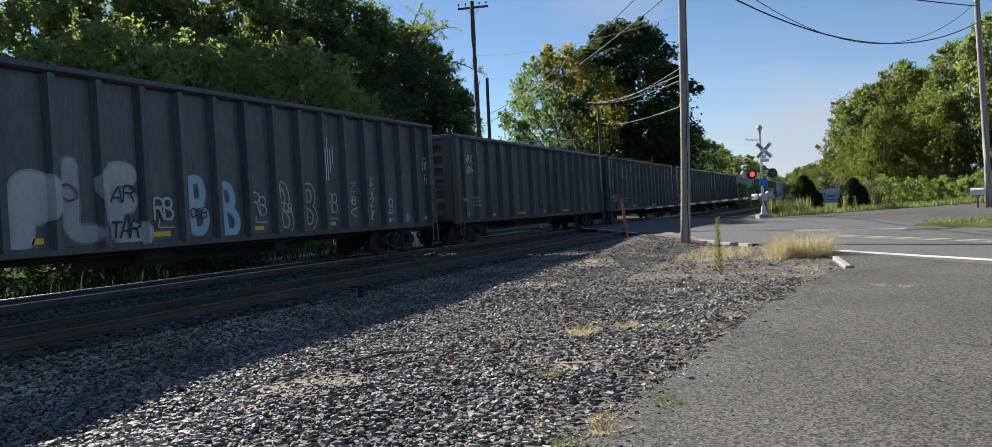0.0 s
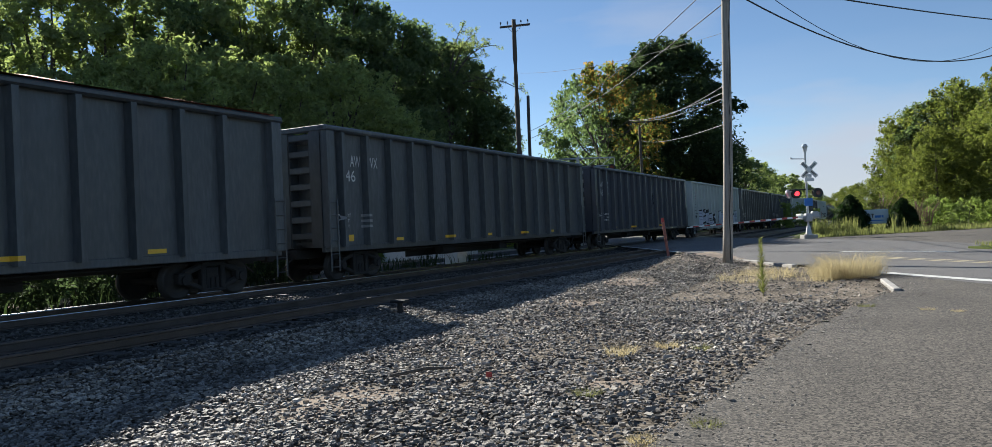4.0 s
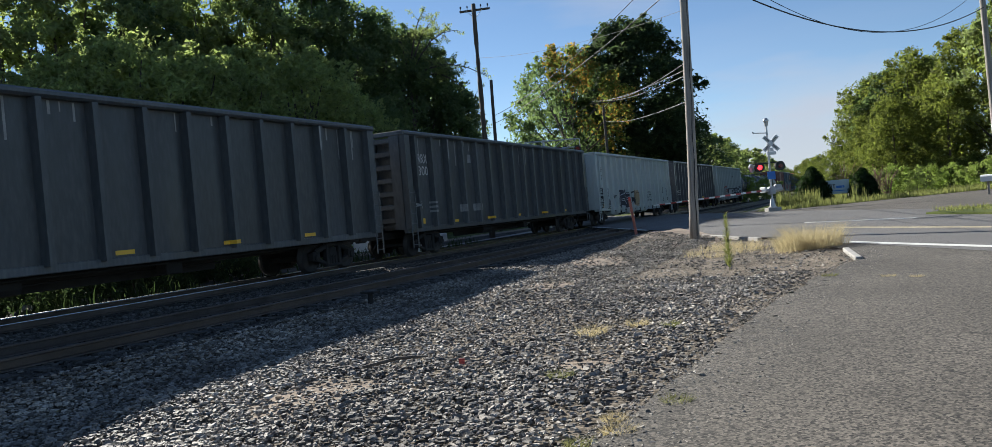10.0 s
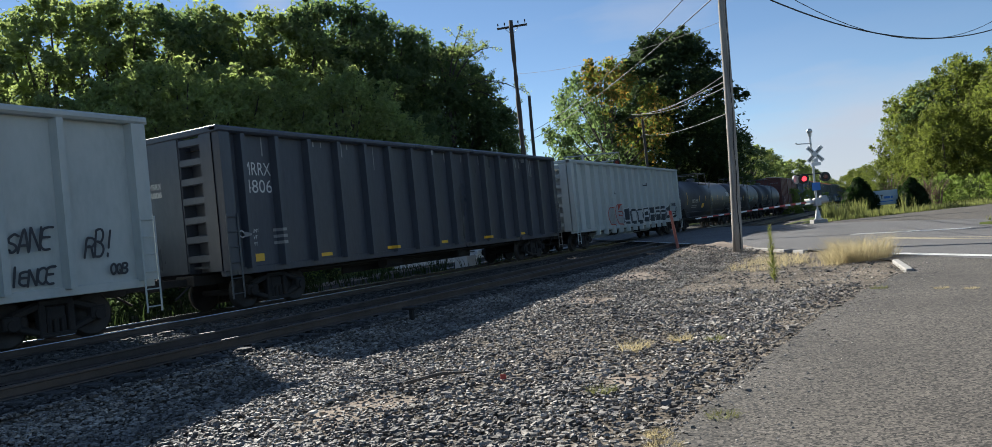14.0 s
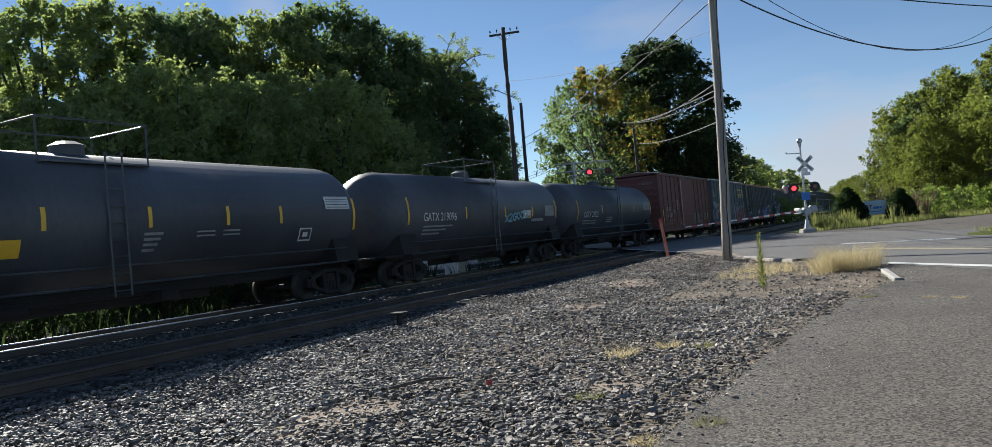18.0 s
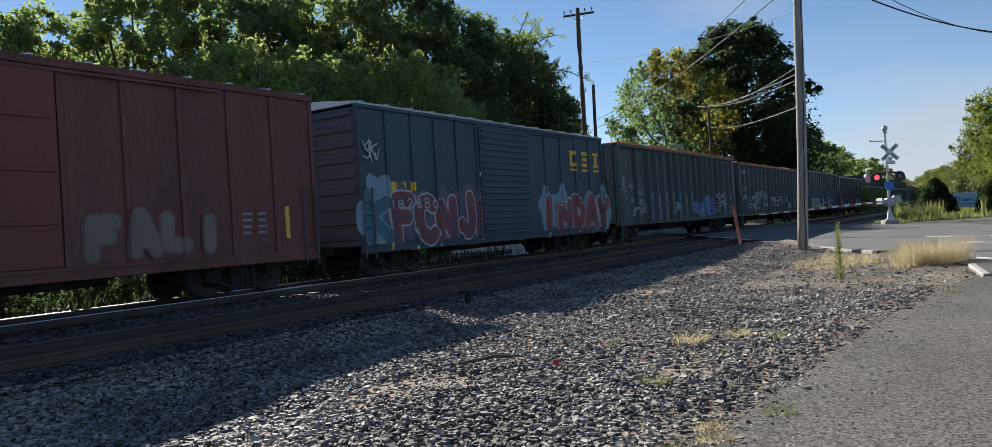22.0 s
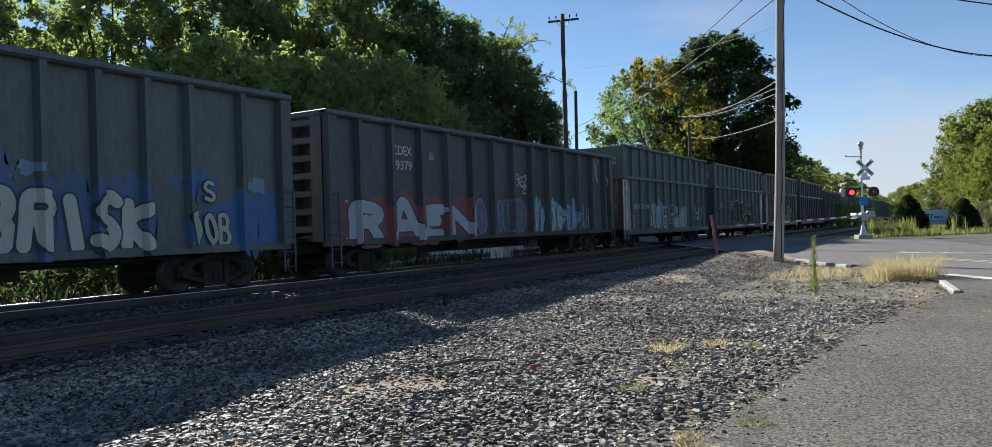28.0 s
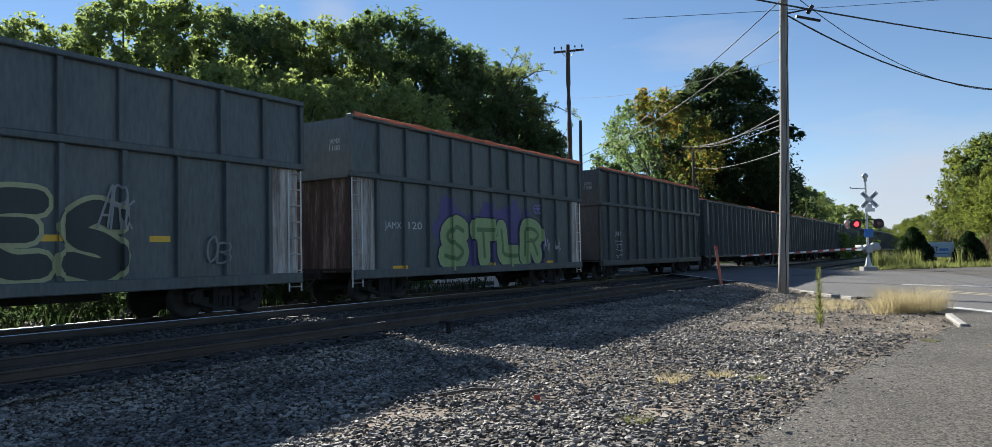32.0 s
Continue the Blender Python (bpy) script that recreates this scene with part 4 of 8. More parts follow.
def gondola(front, L, top, mat, label, bays=16, tabs=False, low=1.05, cover=None, endmat=None, rows=None):
    """A tall open-topped car with ribbed steel sides. Local y runs from its front to its rear."""
    car = thing("gondola_car" if not tabs else "hopper_car", label, "railway car", group="cars of the train")
    face, deep, hw = 1.37, 0.22, 1.59
    first, step, n = rows or (0.25, (L - 0.5) / bays, 0)
    ribs = [first + step * i for i in range(n or bays + 1)]
    if n:
        ribs = [0.25] + ([0.85] if 1.9 < first < 2.2 else [2.4] if first > 4 else []) + ribs + ([18.5] if first > 4 else []) + [L - 0.25]
    bays = len(ribs) - 1
    key = (L, top, mat.name, bays, low)
    side = rib_profile(ribs[1:-1], face, deep, 0.07, 0.105)
    chord = top - 0.17
    for s in (1, -1):
        part("side_sheet", cached(("side_sheet", s, *key), lambda: boxed(s * face - 0.02 * s, s * face, 0.02, L - 0.02, low, chord), mat), None, car)
        part("top_chord", cached(("top_chord", s, *key), lambda: boxed(s * (hw - 0.27), s * (hw + 0.02), 0.0, L, chord, top, 0.05), mat), None, car, "rolled top edge")
        part("side_sill", cached(("side_sill", s, *key), lambda: boxed(s * (face - 0.1), s * (face + 0.06), 0.05, L - 0.05, low - 0.14, low + 0.05, 0.015), mat), None, car, "bottom edge beam")
        for i, r in enumerate(ribs):
            z0 = low - (0.38 if tabs and 3 <= i <= bays - 3 else 0.0)
            w, f = (0.07, 0.105) if 0 < i < bays else (0.17, 0.2)

            def rib(z0=z0, w=w, f=f, s=s):
                bm = bmesh.new()
                pts = ((s * face, -f), (s * (face + deep), -w), (s * (face + deep), w), (s * face, f))
                lo = [bm.verts.new((x, y, z0)) for x, y in pts]
                hi = [bm.verts.new((x, y, chord)) for x, y in pts]
                for a in range(4):
                    b = (a + 1) % 4
                    bm.faces.new((lo[a], lo[b], hi[b], hi[a]))
                bm.faces.new(lo)
                bm.faces.new(hi)
                bmesh.ops.recalc_face_normals(bm, faces=bm.faces[:])
                return bm
            part("rib", cached(("rib", s, z0, chord, w, mat.name), rib, mat), None, car, "", pose(0, r, 0))
    for y0, d in ((0.0, 1), (L, -1)):
        part("end_sheet", cached(("end_sheet", y0, *key), lambda: boxed(-face, face, y0 + d * 0.42, y0 + d * 0.45, low, chord), mat), None, car)
        part("end_panel", cached(("end_panel", y0, *key, (endmat or mat).name), lambda: boxed(-face, 0.12, y0 + d * 0.03, y0 + d * 0.06, low, chord), endmat or mat), None, car, "plain end panel")
        part("end_post", cached(("end_post", y0, *key), lambda: box(boxed(face - 0.42, face, y0 + d * 0.02, y0 + d * 0.42, low, chord), 0.123, 0.16, y0 + d * 0.06, y0 + d * 0.42, low, chord), mat), None, car, "corner post of the end")
        part("end_chord", cached(("end_chord", y0, *key), lambda: boxed(-hw, hw, y0 + d * 0.0, y0 + d * 0.2, chord + 0.003, top - 0.003, 0.02), mat), None, car)
        for i in range(7):
            z = low + 0.35 + (chord - low - 0.5) * i / 6
            part("end_rib", cached(("end_rib", z, d, (endmat or mat).name), lambda: boxed(0.163, face - 0.424, 0.04 if d > 0 else -0.16, 0.16 if d > 0 else -0.04, -0.095, 0.095, 0.02), endmat or mat), None, car, "", pose(0, y0, z))
    part("floor_plate", cached(("floor", *key), lambda: boxed(-face + 0.03, face - 0.03, 0.2, L - 0.2, low + 0.1, low + 0.16), mat), None, car)
    lad = cached(("ladder", top, mat.name), lambda: ladder_bm(2.45, 0.36, 6, 0.35), GREYCAR if mat is GREYCAR else BLACKCAR)
    part("ladder", lad, None, car, "steel side ladder", pose(hw - 0.02, 0.06, 0))
    part("ladder", lad, None, car, "steel side ladder", pose(hw - 0.02, L - 0.44, 0))
    if tabs:
        for c in (0.3, 0.43, 0.57, 0.7):
            part("outlet", cached(("outlet", L, c, mat.name), lambda: hopper_bm(L * c, L * 0.06, low), mat), None, car, "sloping discharge outlet")
    if cover:
        part("load_cover", cover_bm(L, top, front), cover, car, "sagging orange mesh cover over the load")
        if mat is GREENCAR:
            part("cover_hem", cover_edge_bm(L, top, hw + 0.035, front), cover, car, "ragged orange hem of the cover")
    else:
        part("load", cached(("load", L, top), lambda: load_bm(L, top), DIRT), None, car, "heaped dark waste load")
    gear(car, L)
    TRAIN.append((car, front))
    return car, side


def hopper_bm(y, h, low):
    bm = bmesh.new()
    prism(bm, [(-1.2, low), (1.2, low), (0.5, 0.5), (-0.5, 0.5)], y - h, y + h)
    return bm


def heap(L, z0, amp, seed, nx_=8, ny_=26, hw=1.36):
    vs, fs = [], []
    for j in range(ny_ + 1):
        for i in range(nx_ + 1):
            u, v = i / nx_, j / ny_
            e = min(u, 1 - u, 6 * v, 6 * (1 - v)) * 2
            z = z0 + amp * min(1, e * 1.6) * (0.6 + 0.9 * noise.noise((u * 3 + seed, v * 9, seed * 0.37)))
            vs.append((-hw + 2 * hw * u, 0.25 + (L - 0.5) * v, z))
    for j in range(ny_):
        for i in range(nx_):
            a = j * (nx_ + 1) + i
            fs.append((a, a + 1, a + nx_ + 2, a + nx_ + 1))
    bm = bmesh.new()
    b = [bm.verts.new(v) for v in vs]
    for f in fs:
        bm.faces.new([b[i] for i in f])
    return bm


def cover_edge_bm(L, z, x, seed):
    """The ragged hem of a cover that hangs over the side."""
    bm = bmesh.new()
    rows = []
    for i in range(61):
        y = 0.1 + (L - 0.2) * i / 60
        d = noise.noise((i * 0.35, seed, 1.0))
        rows.append([bm.verts.new((x + o, y, zz)) for o, zz in ((0.0, z - 0.05 - 0.05 * d), (0.012, z + 0.02), (-0.06, z + 0.07 + 0.05 * d))])
    for a, b in zip(rows, rows[1:]):
        bm.faces.new((a[0], b[0], b[1], a[1]))
        bm.faces.new((a[1], b[1], b[2], a[2]))
    return bm


def cover_bm(L, top, seed):
    return heap(L, top + 0.03, 0.3, seed % 17, hw=1.62)


def load_bm(L, top):
    return heap(L, top - 0.5, 0.25, 2.0)


def tank_car(front, L, mat, label, axis=2.5, rad=1.53):
    """A black tank car: a shell with domed heads on stub sills."""
    car = thing("tank_car", label, "railway car", group="cars of the train")

    def shell():
        bm = bmesh.new()
        seg = 40
        sect = [(0.35 + 0.0, 0.02), (0.38, 0.5), (0.48, 0.9), (0.66, 1.22), (0.85, 1.41), (1.05, 1.495), (1.25, rad), (L * 0.34, rad), (L * 0.34 + 0.001, rad + 0.008), (L * 0.66, rad + 0.008), (L * 0.66 + 0.001, rad)]
        sect += [(L - a, r) for a, r in reversed(sect[:7])]
        rings = [[bm.verts.new((r * math.sin(2 * math.pi * j / seg), y, axis + r * math.cos(2 * math.pi * j / seg))) for j in range(seg)] for y, r in sect]
        for a, b in zip(rings, rings[1:]):
            for j in range(seg):
                bm.faces.new((a[j], a[(j + 1) % seg], b[(j + 1) % seg], b[j]))
        bm.faces.new(rings[0])
        bm.faces.new(rings[-1][::-1])
        bmesh.ops.recalc_face_normals(bm, faces=bm.faces[:])
        return bm
    part("tank_shell", cached(("shell", L, mat.name), shell, mat, True), None, car, "round welded tank shell with domed heads")
    for y in (0.9, L - 1.9):
        part("saddle", cached(("saddle", 0), lambda: prism(bmesh.new(), [(-1.5, 1.05), (1.5, 1.05), (1.35, 1.75), (0.6, 1.25), (-0.6, 1.25), (-1.35, 1.75)], 0, 1.0), BOGIE), None, car, "tank saddle", pose(0, y, 0))
        part("end_platform", cached(("platform", 0), lambda: boxed(-1.45, 1.45, -0.5, 0.5, 1.0, 1.06, 0.01), BOGIE), None, car, "end platform", pose(0, 0.45 if y < 2 else L - 0.45, 0))
    mid = L / 2
    part("dome", cached(("dome", 0), lambda: rod(rodded((0, 0, axis + rad - 0.1), (0, 0, axis + rad + 0.2), 0.36, 0.36, 20), (0, 0, axis + rad + 0.2), (0, 0, axis + rad + 0.3), 0.4, 0.2, 20), mat), None, car, "manway dome with its lid", pose(0, mid, 0))

    def rails():
        bm = bmesh.new()
        z0, z1 = axis + rad - 0.35, axis + rad + 0.62
        for y in (-1.3, 1.3):
            for x in (-1.0, 1.0):
                rod(bm, (x, y, z0), (x, y, z1), 0.022, 0.022, 5)
            rod(bm, (-1.0, y, z1), (1.0, y, z1), 0.022, 0.022, 5)
        for x in (-1.0, 1.0):
            rod(bm, (x, -1.3, z1), (x, 1.3, z1), 0.022, 0.022, 5)
        return bm
    part("handrail", cached(("tank_rails", 0), rails, BLACKCAR), None, car, "handrail round the top platform", pose(0, mid, 0))
    part("top_platform", cached(("tank_walk", 0), lambda: box(boxed(0.5, 1.05, -1.3, 1.3, axis + rad - 0.32, axis + rad - 0.28), -1.05, -0.5, -1.3, 1.3, axis + rad - 0.32, axis + rad - 0.28), BLACKCAR), None, car, "walkway beside the dome", pose(0, mid, 0))
    part("ladder", cached(("tank_ladder", 0), lambda: ladder_bm(3.9, 0.4, 9, 0.8), BLACKCAR), None, car, "side ladder", pose(1.52, mid - 0.2, 0))
    part("running_board", cached(("tank_board", L), lambda: rod(rodded((1.45, 1.4, 1.45), (1.45, L - 1.4, 1.45), 0.022, 0.022, 5), (1.5, 1.4, 1.05), (1.5, L - 1.4, 1.05), 0.03, 0.03, 5), BLACKCAR), None, car, "side handrail")
    gear(car, L, 1.75)
    TRAIN.append((car, front))

    def on_shell(bm, lift):
        for v in bm.verts:
            h = v.co.z - axis
            v.co.x = math.sqrt(max(0.01, (rad + 0.008) ** 2 - h * h)) + lift
        return bm

    def bands(ys, z0, z1, m=YELLOW):
        for y in ys:
            bm = bmesh.new()
            n = 6
            vs = [(bm.verts.new((0, y, z0 + (z1 - z0) * i / n)), bm.verts.new((0, y + 0.1, z0 + (z1 - z0) * i / n))) for i in range(n + 1)]
            for a, b in zip(vs, vs[1:]):
                bm.faces.new((a[0], a[1], b[1], b[0]))
            part("reflector", on_shell(bm, 0.006), m, car, "yellow reflective strip")
    return car, on_shell, bands


def box_car(front, L, top, mat, doormat, label, door, ribs_n, corrugated=False, low=0.95):
    """A boxcar: ribbed sides, a sliding door and a shallow pitched roof."""
    car = thing("box_car", label, "railway car", group="cars of the train")
    face, deep = 1.53, 0.05
    d0, d1 = door
    ribs = [0.1 + (d0 - 0.2) * i / ribs_n for i in range(ribs_n + 1)] + [d1 + 0.1 + (L - d1 - 0.2) * i / ribs_n for i in range(ribs_n + 1)]
    side = rib_profile(ribs, face, deep, 0.05, 0.07)
    for s in (1, -1):
        part("side_sheet", boxed(s * (face - 0.03), s * face, 0.03, L - 0.03, low, top - 0.12), mat, car)
        part("side_sill", boxed(s * (face - 0.08), s * (face + 0.045), 0.05, L - 0.05, low - 0.22, low + 0.03, 0.012), mat, car, "bottom edge beam")
        part("eave", boxed(s * (face - 0.05), s * (face + 0.06), 0, L, top - 0.13, top, 0.02), mat, car, "eave beam")
        for r in ribs:
            part("rib", cached(("box_rib", s, mat.name, top), lambda: boxed(s * face, s * (face + deep), -0.06, 0.06, low + 0.04, top - 0.135, 0.01), mat), None, car, "", pose(0, r, 0))
        dm = boxed(s * (face + 0.02), s * (face + 0.085), d0, d1, low + 0.05, top - 0.2, 0.015)
        leaf = part("door", dm, doormat, car, "sliding side door")
        if corrugated:
            n = 17
            for i in range(n):
                z = low + 0.22 + (top - low - 0.55) * i / (n - 1)
                part("door_rib", cached(("door_rib", s, d0, d1, doormat.name), lambda: boxed(s * (face + 0.08), s * (face + 0.13), d0 + 0.05, d1 - 0.05, -0.05, 0.05, 0.022), doormat), None, leaf, "", pose(0, 0, z))
        else:
            for z in (low + 0.9, low + 1.9, low + 2.9):
                part("door_rib", boxed(s * (face + 0.08), s * (face + 0.11), d0 + 0.05, d1 - 0.05, z - 0.05, z + 0.05, 0.015), doormat, leaf)
            part("door_bar", rodded((s * (face + 0.12), d0 + 0.15, low + 0.1), (s * (face + 0.12), d0 + 0.15, top - 0.3), 0.025, 0.025, 6), GALV, leaf, "bright lock bar")
        for z in (low + 0.01, top - 0.19):
            part("door_track", boxed(s * (face + 0.05), s * (face + 0.11), d0 - 0.3, min(L - 0.2, d1 + (d1 - d0)), z - 0.03, z + 0.03), mat, car, "door rail")
    part("roof", prism(bmesh.new(), [(-1.6, top - 0.02), (-1.6, top + 0.03), (0, top + 0.22), (1.6, top + 0.03), (1.6, top - 0.02)], 0, L), GALV if mat is not REDCAR else REDCAR, car, "shallow pitched sheet roof")
    for i in range(15):
        y = 0.3 + (L - 0.6) * i / 14
        part("roof_seam", cached(("roof_seam", top), lambda: prism(bmesh.new(), [(-1.6, top + 0.035), (-1.6, top + 0.07), (0, top + 0.26), (1.6, top + 0.07), (1.6, top + 0.035), (0, top + 0.21)], -0.04, 0.04), GALV), None, car, "", pose(0, y, 0))
    for y0, d in ((0, 1), (L, -1)):
        part("end_sheet", boxed(-face, face, y0 + d * 0.06, y0 + d * 0.1, low, top - 0.1), mat, car)
        for i in range(9):
            z = low + 0.25 + (top - low - 0.5) * i / 8
            part("end_rib", cached(("box_end_rib", d, mat.name), lambda: boxed(-1.4, 1.4, 0.0 if d > 0 else -0.07, 0.07 if d > 0 else 0.0, -0.09, 0.09, 0.03), mat), None, car, "", pose(0, y0, z))
    lad = cached(("box_ladder", 0), lambda: ladder_bm(2.6, 0.4, 6, 0.6), BLACKCAR)
    part("ladder", lad, None, car, "short side ladder", pose(face + 0.03, 0.1, 0))
    part("ladder", lad, None, car, "short side ladder", pose(face + 0.03, L - 0.5, 0))
    part("floor_plate", boxed(-1.4, 1.4, 0.1, L - 0.1, 0.98, 1.05), BOGIE, car)
    gear(car, L)
    TRAIN.append((car, front))
    return car, side


def waste_car(front, L, mat, label, top=5.44, mid=3.72, low=0.92, cover=None, rust=(True, False)):
    """A very tall two-tier gondola whose lower sides step in at the corners for the ladders."""
    car = thing("gondola_car", label, "railway car", group="cars of the train")
    face, deep, cut = 1.47, 0.12, 1.15
    bays = round((L - 2 * cut) / 1.3)
    pitch = (L - 2 * cut) / bays
    low_ribs = [cut + pitch * i for i in range(bays + 1)]
    side = rib_profile(low_ribs[1:-1], face, deep, 0.05, 0.06)
    key = (L, mat.name)
    for s in (1, -1):
        part("lower_side", cached(("w_low", s, *key), lambda: boxed(s * (face - 0.02), s * face, cut, L - cut, low, mid), mat), None, car)
        part("upper_side", cached(("w_up", s, *key), lambda: boxed(s * (face - 0.02), s * face, 0.02, L - 0.02, mid, top - 0.1), mat), None, car)
        part("top_chord", cached(("w_top", s, *key), lambda: boxed(s * (face - 0.06), s * (face + 0.14), 0, L, top - 0.12, top, 0.02), mat), None, car, "top edge beam")
        part("middle_rail", cached(("w_mid", s, *key), lambda: boxed(s * (face + 0.003), s * (face + 0.15), 0, L, mid - 0.08, mid + 0.08, 0.02), mat), None, car, "horizontal beam along the side")
        part("side_sill", cached(("w_sill", s, *key), lambda: boxed(s * (face - 0.06), s * (face + 0.14), 0.1, L - 0.1, low - 0.2, low + 0.06, 0.02), mat), None, car, "bottom edge beam")
        for i, r in enumerate(low_ribs):
            part("rib", cached(("w_rib", s, mat.name), lambda: boxed(s * face, s * (face + deep), -0.055, 0.055, low + 0.063, mid - 0.083, 0.008), mat), None, car, "", pose(0, r, 0))
        for i in range(bays + 3):
            r = 0.06 + (L - 0.12) * i / (bays + 2)
            part("rib", cached(("w_rib_up", s, mat.name), lambda: boxed(s * face, s * (face + deep - 0.01), -0.055, 0.055, mid + 0.083, top - 0.123, 0.008), mat), None, car, "", pose(0, r, 0))
    for y0, d in ((0, 1), (L, -1)):
        worn = rust[0 if d > 0 else 1]
        part("end_sheet", cached(("w_end", y0, *key), lambda: boxed(-face, face, y0 + d * 0.01, y0 + d * 0.05, mid, top - 0.1), mat), None, car)
        part("lower_end", cached(("w_lower_end", y0, worn, *key), lambda: boxed(-face + 0.02, face - 0.055, y0 + d * 0.1, y0 + d * 0.14, low, mid - 0.003), RUSTEND if worn else BLACKCAR), None, car, "streaked lower end sheet" if worn else "")
        part("end_beam", cached(("w_end_beam", y0, *key), lambda: boxed(-face, face, y0 - d * 0.03, y0 + d * 0.098, mid - 0.1, mid - 0.003, 0.01), mat), None, car, "beam across the end")
        part("corner_plate", cached(("w_corner", y0, rust, d, mat.name), lambda: boxed(face - 0.05, face - 0.01, y0 + d * 0.15, y0 + d * (cut + 0.05), low, mid - 0.06), RUSTCAR if worn else mat), None, car, "streaked corner plate" if worn else "")
        part("ladder", cached(("w_ladder", worn), lambda: ladder_bm(mid - 0.1, 0.42, 8, 0.5), GALV if worn else BLACKCAR), None, car, "bright side ladder" if worn else "dark side ladder", pose(face, y0 + (0.08 if d > 0 else -0.5), 0))
        part("end_platform", cached(("w_plat", 0), lambda: boxed(-1.45, 1.45, 0.0, 1.1, 0.98, 1.04), BOGIE), None, car, "end platform", pose(0, y0 if d > 0 else y0 - 1.1, 0))
    part("floor_plate", cached(("w_floor", *key), lambda: boxed(-1.4, 1.4, cut, L - cut, 1.0, 1.06), mat), None, car)
    part("load", heap(L, top - 0.35, 0.6 if cover else 0.3, front % 13), cover or DIRT, car, "heaped load under an orange cover" if cover else "heaped waste load")
    if cover:
        part("cover_hem", cover_edge_bm(L, top, face + 0.155, front), cover, car, "ragged orange hem of the cover")
    gear(car, L)
    TRAIN.append((car, front))
    return car, side

# -- the cars, front to rear; ROWS: the first rib, their pitch and number
PLAIN, FINE, LONG, WIDE = (2.05, 1.272, 14), (1.49, 1.112, 17), (4.05, 1.083, 13), (1.4, 1.482, 13)
DARK = "tall black open-topped gondola car with ribbed sides"
gondola(-16.6, 20.6, 4.66, BLACKCAR, DARK)
carA, sA = gondola(5.6, 20.6, 4.84, BLACKCAR, "black ribbed gondola car sprayed with white and blue letters", rows=FINE)
carB, sB = gondola(28.0, 20.6, 4.66, BLACKCAR, DARK, rows=PLAIN)
carC, sC = gondola(50.1, 20.6, 4.66, BLACKCAR, "black ribbed gondola car with a red-brown cover on its load", cover=ORANGE, rows=PLAIN)
carD, sD = gondola(72.4, 20.6, 4.66, BLACKCAR, DARK, rows=PLAIN)
carF, sF = gondola(94.7, 20.5, 4.66, BLUECAR, "blue-black ribbed gondola car with pale scratched end", endmat=PALESCRATCHED, rows=PLAIN)
carG, sG = gondola(117.1, 20.6, 4.66, GREYCAR, "pale grey ribbed hopper car sprayed with large silver letters", tabs=True, rows=PLAIN)
carH, sH = gondola(139.2, 20.2, 4.66, BLACKCAR, "black ribbed gondola car with scratched pale end ribs", endmat=SCRATCHED, rows=PLAIN)
carI, sI = gondola(161.2, 20.2, 4.66, BLACKCAR, DARK, rows=PLAIN)
carJ, sJ = gondola(183.4, 20.6, 4.66, GREYCAR, "pale grey ribbed hopper car sprayed with black and tan graffiti", tabs=True, rows=PLAIN)
carK, sK = gondola(205.9, 20.4, 4.66, BLUECAR, "blue-black ribbed gondola car", rows=PLAIN)
carL, sL = gondola(228.2, 20.3, 4.66, GREYCAR, "pale grey ribbed hopper car sprayed with dark block letters", tabs=True, rows=PLAIN)
tM, onM, bandM = tank_car(249.4, 18.15, TANKBLACK, "black tank car with yellow reflector strips")
tN, onN, bandN = tank_car(268.2, 15.4, TANKBLACK, "black tank car with a pale blue tag")
tO, onO, bandO = tank_car(284.0, 15.9, TANKBLACK, "black tank car with yellow reflector strips")
carQ, sQ = box_car(300.8, 16.2, 4.93, REDCAR, REDDOOR, "faded oxide-red boxcar with a brighter red door", (6.0, 9.6), 5)
carR, sR = box_car(318.6, 16.2, 4.98, NAVYCAR, NAVYCAR, "dark blue boxcar with yellow marks and red graffiti", (6.1, 9.4), 5, True)
carS, sS = gondola(336.4, 19.8, 4.92, GREENCAR, "black ribbed gondola car with an orange cover and lilac graffiti", cover=ORANGE, rows=LONG)
carT, sT = gondola(357.4, 20.5, 4.72, GREENCAR, "black ribbed gondola car with an orange cover", cover=ORANGE)
carW, sW = gondola(379.4, 20.1, 4.88, GREENCAR, "black ribbed gondola car sprayed with a long blue and cream piece", rows=LONG)
carX, sX = gondola(400.7, 20.15, 4.7, BLACKCAR, "black ribbed gondola car sprayed with silver and pink letters", bays=15, rows=WIDE)
carY, sY = waste_car(422.3, 15.3, GREENCAR, "very tall dark two-tier gondola car with pale graffiti")
carZ, sZ = waste_car(439.5, 15.2, GREENCAR, "very tall dark two-tier gondola car with olive graffiti", rust=(False, True))
carAA, sAA = waste_car(456.5, 15.2, GREENCAR, "very tall dark two-tier gondola car with green graffiti", cover=ORANGE, rust=(True, True))
carAB, sAB = waste_car(473.8, 16.1, BLACKCAR, "very tall black two-tier gondola car with an orange load", cover=ORANGE, rust=(False, False))
y = 491.5
for i in range(9):
    gondola(y, 20.6, 4.82, BLACKCAR, DARK, cover=ORANGE if i < 3 else None)
    y += 22.2

# -- lettering and graffiti on the cars
PALEBLUE, MINT = (0.40, 0.55, 0.66), (0.36, 0.50, 0.46)
YELLOWISH = (0.50, 0.42, 0.16)
INK, CHALK, CREAM, SKY = (0.03, 0.035, 0.045), (0.55, 0.56, 0.58), (0.50, 0.50, 0.40), (0.08, 0.17, 0.36)


